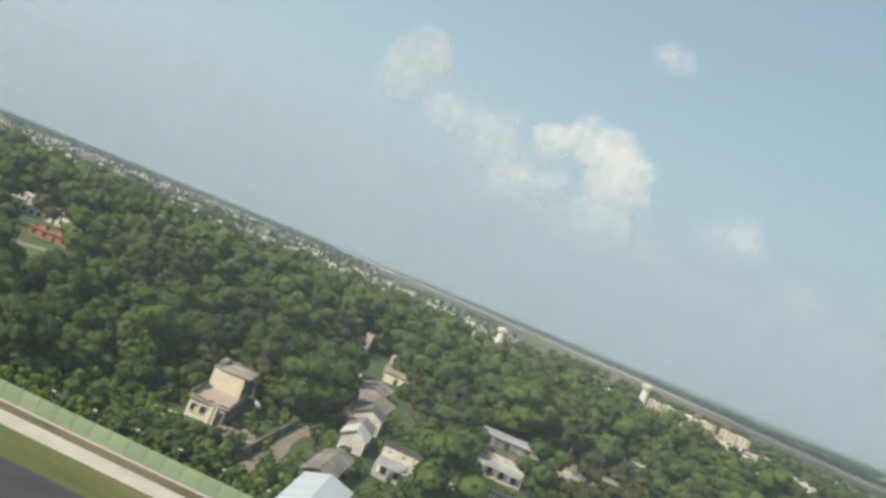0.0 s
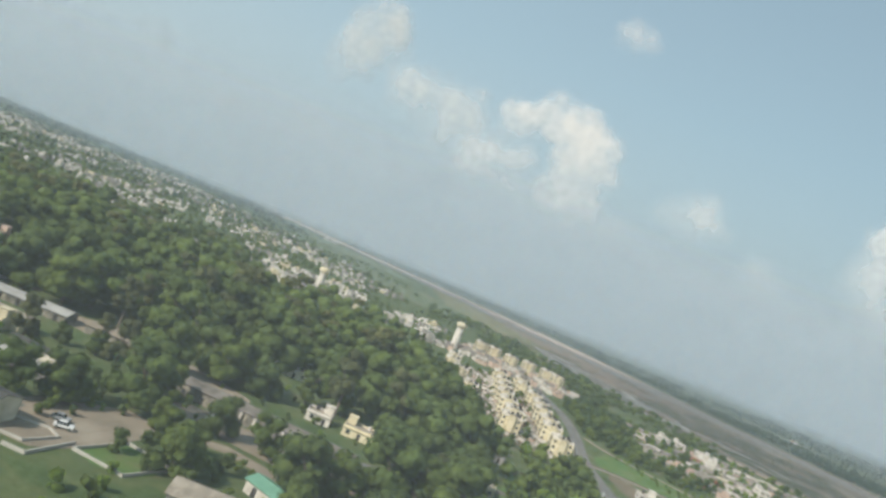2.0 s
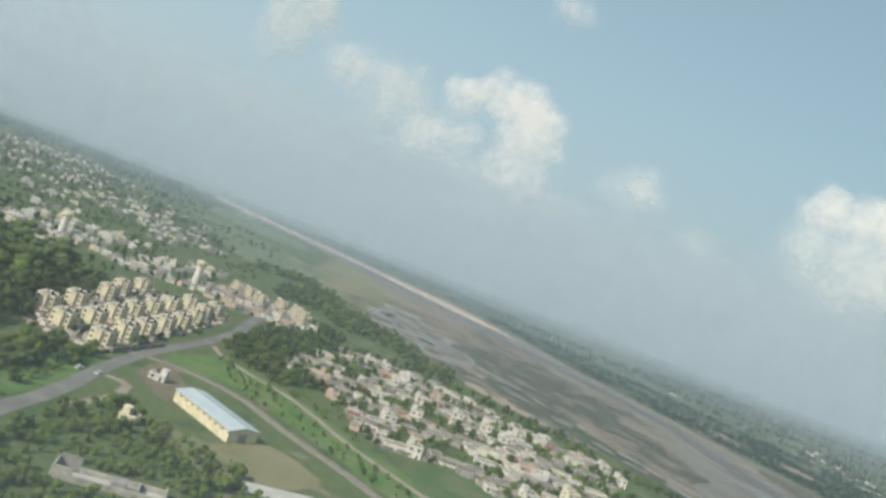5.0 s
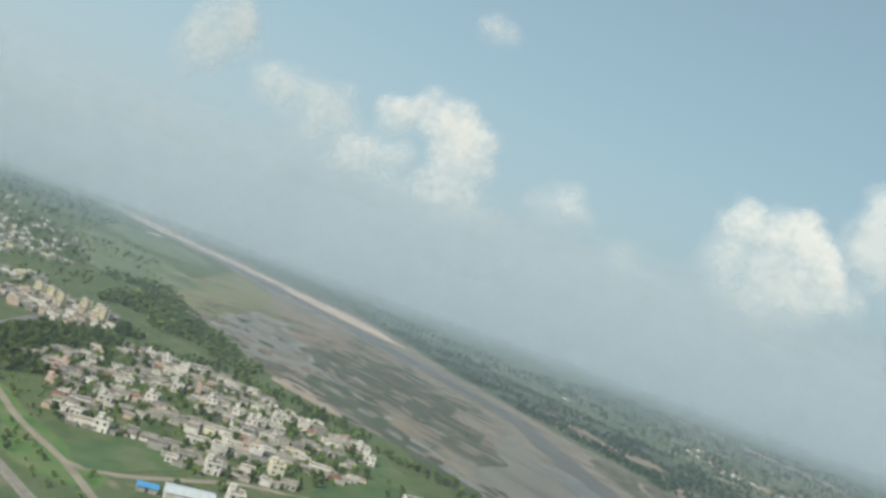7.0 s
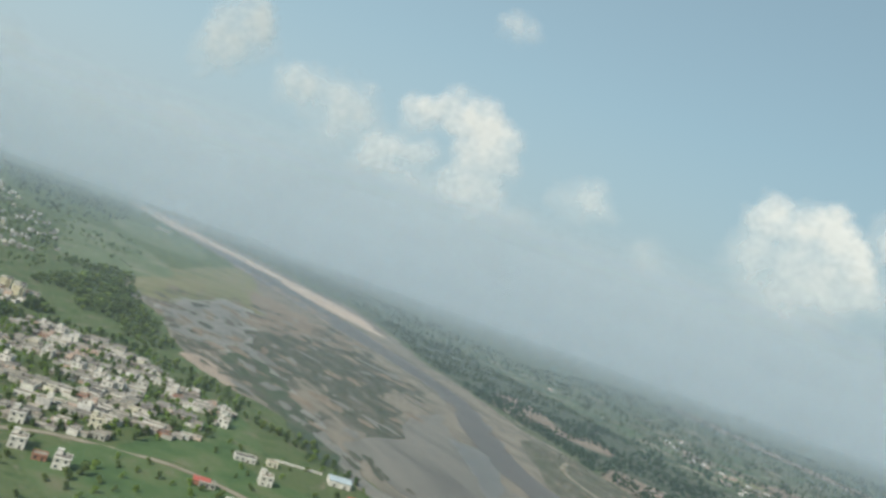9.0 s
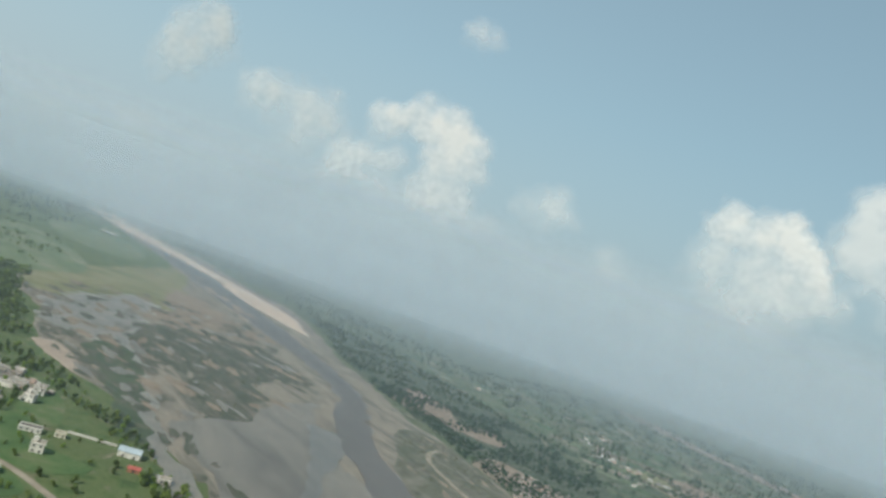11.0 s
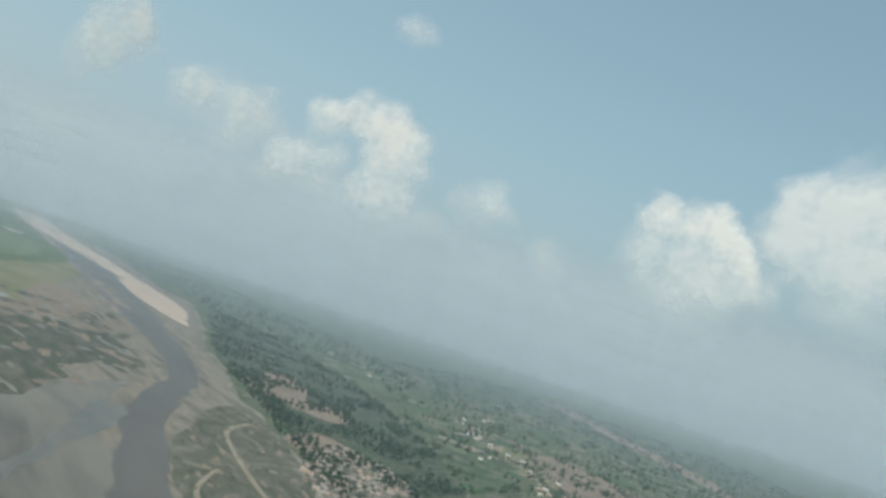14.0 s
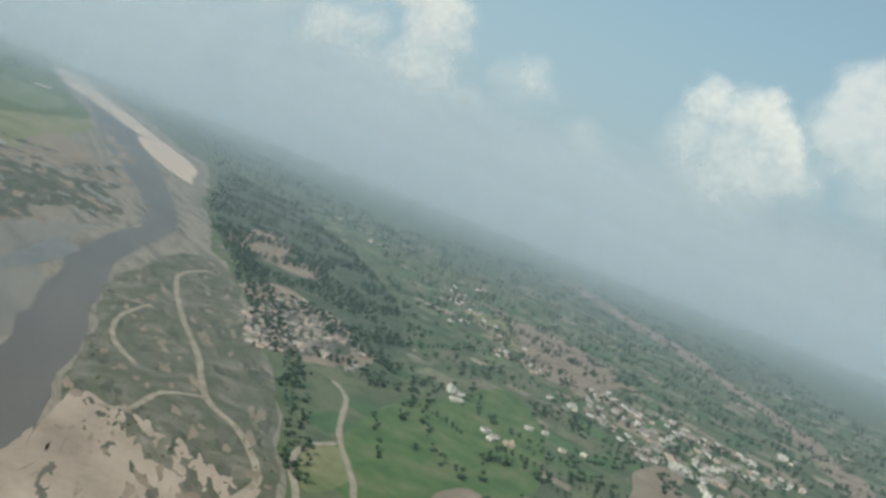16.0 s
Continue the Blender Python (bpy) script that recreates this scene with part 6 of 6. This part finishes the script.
grove += scatter([(120, 1000), (200, 915), (280, 800), (335, 735), (300, 700), (235, 780), (150, 900), (100, 960)], 1800, 7.0, 73, (0, 5, 1), 0.6, 1.1, (34, -0.2))
settle_trees = scatter(SETTLE, 7000, 7.4, 9, (1, 0, 2, 2), 0.4, 0.85)
bush = scatter([(205, 240), (214, 300), (232, 330), (250, 315), (285, 282), (320, 268), (300, 230), (260, 190), (230, 190)], 5000, 4.6, 10, (2, 1, 2, 4), 0.32, 0.8)
bush += scatter([(232, 395), (200, 446), (260, 428), (300, 395), (345, 352), (395, 316), (380, 290), (330, 330), (280, 368)], 1500, 6.5, 11, (2, 1), 0.2, 0.5)
bush += scatter([(150, 262), (165, 300), (170, 350), (198, 300), (200, 262), (185, 205), (215, 150), (180, 140), (170, 190)], 1800, 8, 12, (1, 0, 2), 0.4, 1.1)
grove += scatter([(118, 150), (128, 250), (150, 256), (160, 290), (150, 345), (176, 350), (182, 300), (186, 262), (172, 262), (180, 225), (196, 215), (206, 170), (170, 150)], 1600, 8.5, 27, (1, 0, 4, 2), 0.45, 1.1, (30, -0.35))
bush += scatter([(-110, 90), (-66, 93), (-30, 95.5), (-28, 112), (-44, 110), (-60, 124), (-110, 135)], 9000, 2.1, 13, (2, 2, 1, 0), 0.22, 0.46, low=True)
bush += scatter([(-44, 112), (-20, 112), (-14, 134), (-20, 172), (-50, 180), (-52, 140)], 1500, 2.8, 53, (2, 1, 2), 0.2, 0.45, (14, -0.15), low=True)
bush += scatter([(-30, 95), (24, 98.5), (70, 104), (70, 118), (-30, 116)], 2200, 2.8, 33, (2, 2, 1), 0.15, 0.4, low=True)
bush += scatter([(-150, 98), (-30, 104), (-20, 118), (-30, 180), (-60, 200), (-120, 150)], 5000, 3.6, 23, (2, 1, 2, 0), 0.3, 0.7)
bush += scatter([(-30, 108), (66, 112), (120, 140), (120, 200), (60, 200), (-30, 190)], 1800, 6, 24, (2, 1, 0), 0.25, 0.6)
bush += scatter([(232, 395), (200, 446), (190, 480), (262, 470), (300, 404), (318, 396), (300, 392), (262, 424)], 900, 6, 47, (2, 1, 0), 0.2, 0.55, (22, 0.0))
bush += scatter([(48, 170), (130, 158), (140, 262), (60, 268)], 700, 8.0, 81, (1, 0, 2), 0.2, 0.42, low=True)
bush += scatter([(345, 350), (440, 430), (560, 420), (700, 400), (760, 330), (560, 330), (440, 300)], 1500, 9, 14, (1, 2, 0), 0.35, 0.8, (30, 0.05))
bush += scatter([(470, 520), (540, 525), (610, 500), (650, 440), (600, 380), (500, 420)], 500, 11, 74, (1, 2, 0), 0.3, 0.65, (40, -0.1))
for leaf in ("leaf_dark", "leaf_mid", "leaf_light"):
    pick = lambda group: [t for t in group if TREES[t[0]][3] == leaf]
    woods("grove", [t for t in pick(grove) if t[2] < 720], SHRUB, leaf, "grove of dark green trees along the river bank")
    woods("far_grove", [t for t in pick(grove) if t[2] >= 720], FAR, leaf, "distant grove of dark green trees")
    woods("settlement_trees", pick(settle_trees), SHRUB, leaf, "garden trees between the houses")
    woods("bushes", pick(bush), SHRUB, leaf, "bright green bushes and saplings")

# scrub on the island and the flood plain
scrub = scatter([(316, 890), (290, 1040), (330, 1200), (430, 1250), (505, 1165), (535, 1080), (525, 960), (560, 800), (565, 690), (520, 720), (465, 830), (395, 930)], 2500, 7, 15, (0, 2), 0.12, 0.26, (30, -0.1), False)
scrub += scatter([(700, 1000), (735, 745), (795, 605), (850, 500), (892, 420), (1020, 440), (995, 513), (950, 635), (857, 820), (757, 1015)], 3500, 7, 16, (0, 1), 0.1, 0.24, (26, 0.0), False)
woods("scrub_bushes", scrub, FAR, "leaf_olive", "low grey-green scrub on the flood plain")

# the far side: a belt of trees on the bank, hedges and woods between the plots
belt = scatter([(592, 1345), (760, 1030), (862, 828), (936, 690), (985, 570), (1018, 450), (1050, 300), (1066, 310), (1034, 460), (1000, 590), (955, 720), (890, 860), (800, 1060), (660, 1330)], 6000, 6, 17, (0, 0, 5), 0.5, 0.9, None, False)
belt += scatter([(600, 1340), (760, 1060), (900, 880), (1000, 860), (1040, 980), (960, 1300), (800, 1700), (560, 2100), (330, 2330), (180, 2400), (370, 1920), (500, 1550)], 16000, 8.0, 19, (0, 0, 1, 4), 0.5, 1.0, (70, -0.04), True)
belt += scatter([(850, 900), (900, 760), (960, 690), (1010, 700), (1040, 800), (1020, 930), (930, 1000)], 2500, 8, 26, (0, 0, 5, 1), 0.5, 1.0, (40, 0.25), True)
belt += scatter([(180, 2400), (560, 2100), (900, 2200), (600, 3000), (-200, 4000), (-1000, 4700), (-1250, 4350), (-560, 3500), (-60, 2700)], 6000, 17, 20, (0, 0, 5), 0.9, 1.3, (160, -0.2), False)
belt += scatter([(1000, 860), (1060, 560), (1110, 440), (1260, 560), (1500, 800), (1900, 1200), (2300, 2000), (2400, 3400), (1200, 3600), (700, 2600), (960, 1300)], 26000, 8.0, 22, (0, 0, 5, 0), 0.45, 1.1, (46, 0.1), True)
beyond = scatter([(-3000, 2300), (-1900, 1750), (-1350, 2650), (-660, 1900), (-560, 2050), (-900, 2800), (-1200, 3300), (-1700, 4600), (-4600, 4700), (-4800, 3200)], 9000, 24, 71, (0, 0, 5, 1), 1.0, 1.8, (190, -0.22), False)
beyond += scatter([(-1900, 1750), (-1350, 2600), (-660, 1840), (-350, 1520), (-90, 1160), (-500, 1100), (-1300, 900), (-800, 600), (-150, 585), (60, 640)], 9000, 13, 72, (0, 5, 1), 0.6, 1.1, (75, -0.05), False)
woods("far_belt", beyond, BELT, "leaf_far", "hazy belt of dark trees beyond the town")
hedge_rng = random.Random(4)
for k in range(80):
    x, y = hedge_rng.uniform(1040, 1750), hedge_rng.uniform(520, 1900)
    a = radians(hedge_rng.choice((60, 66, -24, -30)) + hedge_rng.uniform(-6, 6))
    for i in range(hedge_rng.randint(6, 16)):
        px, py = x + i * 7 * math.cos(a) + hedge_rng.uniform(-2, 2), y + i * 7 * math.sin(a) + hedge_rng.uniform(-2, 2)
        if px > 1040 and clear(px, py, 3):
            belt.append((hedge_rng.choice((0, 0, 5)), px, py, hedge_rng.uniform(0.3, 0.65), 0.0))
for leaf in ("leaf_dark", "leaf_mid", "leaf_light"):
    woods("far_bank_trees", [t for t in belt if TREES[t[0]][3] == leaf and t[2] > 1500], BELT, "leaf_far", "distant belt of dark trees over the river")
    woods("bank_trees", [t for t in belt if TREES[t[0]][3] == leaf and t[2] <= 1500], FAR, "leaf_bank", "dark trees and hedges between plots over the river")


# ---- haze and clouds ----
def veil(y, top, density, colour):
    """A tinted sheet across the land standing in for haze; its foot wavers, and it thins out towards the ground and
    upwards.
    """
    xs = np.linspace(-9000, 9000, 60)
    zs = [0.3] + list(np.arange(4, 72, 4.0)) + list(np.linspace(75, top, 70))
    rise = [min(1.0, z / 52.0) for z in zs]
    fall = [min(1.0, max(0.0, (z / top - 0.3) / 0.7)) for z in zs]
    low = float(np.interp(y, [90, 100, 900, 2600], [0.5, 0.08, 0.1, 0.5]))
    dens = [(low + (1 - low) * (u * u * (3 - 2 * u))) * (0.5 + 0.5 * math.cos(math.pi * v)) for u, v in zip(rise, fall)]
    sway = [0.04 * y * noise.noise(Vector((x / (1.1 * y), y * 0.01, 3.0))) if y > 100 else 0.0 for x in xs]
    verts = [(x, y + q + z * 0.15, z) for z in zs for x, q in zip(xs, sway)]
    n = len(xs)
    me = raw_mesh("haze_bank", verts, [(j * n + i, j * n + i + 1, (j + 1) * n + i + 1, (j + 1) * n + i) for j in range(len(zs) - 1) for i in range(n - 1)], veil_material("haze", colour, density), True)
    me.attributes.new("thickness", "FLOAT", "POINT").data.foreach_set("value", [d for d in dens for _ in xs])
    tagged(new("haze_bank", me), "pale blue-grey sheet standing in for haze and glare", "haze", "", "structure")


scene.cycles.transparent_max_bounces = 40
# added sheet by the fence: imitates aircraft window glare, lifting the dark tones
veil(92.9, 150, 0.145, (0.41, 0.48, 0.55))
BANKS = [430 * 1.155 ** k for k in range(22)]
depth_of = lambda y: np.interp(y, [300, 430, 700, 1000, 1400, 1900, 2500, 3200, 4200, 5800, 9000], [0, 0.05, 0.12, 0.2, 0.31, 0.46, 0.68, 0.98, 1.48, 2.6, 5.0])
# distance haze painted as sheets: bluer and darker near, paler far off
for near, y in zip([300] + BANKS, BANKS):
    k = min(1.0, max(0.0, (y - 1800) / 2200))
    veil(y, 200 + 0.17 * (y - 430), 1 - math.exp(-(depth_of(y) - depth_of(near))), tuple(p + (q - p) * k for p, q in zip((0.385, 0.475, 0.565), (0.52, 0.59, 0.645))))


def fbm(p, octaves=4):
    total, gain = 0.0, 0.5
    for _ in range(octaves):
        total += gain * noise.noise(p)
        p, gain = p * 2.17 + Vector((3.1, 1.7, 0.9)), gain * 0.58
    return total


def cloud(centre, blobs, density, label, seed):
    """A cumulus: a billowing skin of many lobes, dense in the middle and frayed at the rim. Lobes: across, up, radius, thickness."""
    c = Vector(centre)
    ahead = Vector((c.x - 540, c.y, 0)).normalized()
    right = Vector((ahead.y, -ahead.x, 0))
    B = np.array(blobs, float)
    pad, size = B[:, 2] * 2.0 + 60, float(np.mean(B[:, 2]))
    u0, u1, v0, v1 = (B[:, 0] - pad).min(), (B[:, 0] + pad).max(), (B[:, 1] - pad).min(), (B[:, 1] + pad).max()
    step = max(9.0, size / 9)
    nu, nv2 = int((u1 - u0) / step) + 1, int((v1 - v0) / step) + 1
    verts, dens = [], []
    for j in range(nv2):
        for i in range(nu):
            u, v = u0 + i * step, v0 + j * step
            w = Vector((u / size * 0.55 + seed * 3.1, v / size * 0.55, seed * 1.3))
            du, dv = fbm(w, 4) * size * 1.1, fbm(w + Vector((9, 4, 2)), 4) * size * 1.1
            q = ((u + du - B[:, 0]) ** 2 + (v + dv - B[:, 1]) ** 2) / (B[:, 2] * 1.3) ** 2
            d = float((B[:, 3] * np.exp(-q * q * 0.3 - q * 0.7)).sum())
            d, f = 1.2 * (1.0 - math.exp(-1.1 * d)), fbm(w * 1.1 + Vector((5, 2, 7)), 3)
            x = max(0.0, min(1.0, (d * (1.0 + 0.7 * f) + 0.06 * f - 0.05) / 1.1))
            billow = 1.0 - abs(noise.noise(w * 2.0)) * 1.6 - 0.5 * abs(noise.noise(w * 4.7))
            verts.append(c + right * u + Vector((0, 0, v)) - ahead * size * (0.3 * min(d, 2.0) ** 0.7 + 0.03 * billow * min(1.0, d)))
            dens.append(x * (0.8 + 0.2 * x) * (0.72 + 0.28 * min(1.0, max(0.0, (v - v0) / (v1 - v0) * 1.6 - 0.35))))
    faces = []
    for j in range(nv2 - 1):
        for i in range(nu - 1):
            k = (j * nu + i, j * nu + i + 1, (j + 1) * nu + i + 1, (j + 1) * nu + i)
            if max(dens[q] for q in k) > 0.0:
                faces.append(k)
    me = raw_mesh("cloud", verts, faces, veil_material("cloud", (0.99, 0.91, 0.845), density, 0.5), True)
    me.attributes.new("thickness", "FLOAT", "POINT").data.foreach_set("value", dens)
    tagged(new("cloud", me), label, "cloud", "clouds", "structure")


cloud((-608, 7979, 1558), [(-461, 304, 150, 0.8), (-305, 468, 106, 0.9), (-61, 514, 169, 1), (241, 495, 157, 1), (534, 372, 150, 1), (579, 91, 149, 1), (328, 151, 162, 1), (186, 354, 160, 0.9), (282, -182, 160, 0.9), (556, -312, 160, 0.9), (530, -518, 147, 0.6),
                           (207, -341, 123, 0.7), (-213, -69, 111, 0.6), (-504, -158, 136, 0.8), (-730, -241, 148, 0.8), (-824, -425, 123, 0.4), (-312, -335, 148, 0.35), (-23, -424, 147, 0.35), (842, -471, 111, 0.3), (1017, -408, 99, 0.25)],
      0.92, "ring-shaped bright white cumulus cloud", 1)
cloud((-1458, 6157, 1366), [(-353, 62, 120, 0.7), (-211, 46, 110, 0.6), (-269, -106, 119, 0.45), (-41, 14, 159, 0.42), (119, 56, 150, 0.5), (268, 66, 120, 0.45), (266, -143, 159, 0.38), (98, -237, 139, 0.3), (445, -70, 110, 0.28)], 0.74, "soft drawn-out white cloud", 12)
cloud((-1482, 4312, 1284), [(-15, -10, 111, 0.9), (30, 104, 67, 0.9), (-53, -145, 96, 0.8), (95, -76, 96, 0.7), (-145, -218, 88, 0.6), (-9, -220, 81, 0.4), (94, 24, 59, 0.8), (-151, -293, 66, 0.3)], 0.72, "white cumulus cloud with a notched top", 2)
cloud((-47, 6180, 2423), [(-136, 90, 60, 0.7), (-51, 50, 90, 0.7), (51, 20, 80, 0.6), (-154, -5, 60, 0.35)], 0.5, "faint high white cloud", 7)
cloud((1080, 6475, 1247), [(-402, 24, 90, 0.45), (-242, 87, 100, 0.6), (-123, 116, 90, 0.6), (-37, 13, 90, 0.55), (-222, -48, 100, 0.4), (47, -12, 70, 0.4)], 0.55, "small soft round white cloud", 3)
cloud((2755, 6242, 1252), [(-400, 418, 103, 1), (-498, 347, 82, 0.9), (-300, 352, 92, 1), (-157, 357, 92, 0.8), (-42, 464, 93, 1), (43, 449, 92, 1), (150, 370, 92, 1), (268, 257, 87, 1), (378, 169, 82, 0.9), (259, 133, 100, 0.9), (75, 239, 140, 0.7),
                           (-131, 199, 174, 0.5), (-328, 91, 194, 0.45), (-500, 0, 160, 0.35), (-163, -160, 202, 0.38), (83, -62, 193, 0.5), (335, -31, 173, 0.55), (-270, -380, 131, 0.28), (73, -334, 151, 0.25), (502, -46, 102, 0.5)],
      0.8, "large white cumulus cloud with two domes", 4)
cloud((3479, 5908, 1631), [(-179, 399, 132, 1), (-247, 214, 121, 1), (-16, 395, 142, 1), (-269, 15, 120, 0.8), (-56, 124, 201, 1), (101, 263, 202, 1), (153, -47, 210, 0.9), (-65, -114, 160, 0.7), (293, 133, 280, 1), (266, 473, 235, 1), (169, -364, 129, 0.4), (457, -178, 278, 0.7), (609, 315, 320, 0.9)],
      0.68, "tall bright white cumulus cloud", 5)
cloud((1572, 6480, 1022), [(-22, 23, 110, 0.4), (38, -87, 90, 0.3), (-75, -47, 70, 0.25)], 0.5, "faint wisp of white cloud", 11)
for x, y, z, r, k in ((-2577, 3912, 705, 87, 8), (-2169, 4195, 496, 80, 9), (-1705, 4409, 591, 101, 10)):
    cloud((x, y, z), [(-0.3 * r, 0.2 * r, 0.8 * r, 0.45), (0.5 * r, -0.3 * r, 0.7 * r, 0.4)], 0.42, "faint wisp of white cloud", k)

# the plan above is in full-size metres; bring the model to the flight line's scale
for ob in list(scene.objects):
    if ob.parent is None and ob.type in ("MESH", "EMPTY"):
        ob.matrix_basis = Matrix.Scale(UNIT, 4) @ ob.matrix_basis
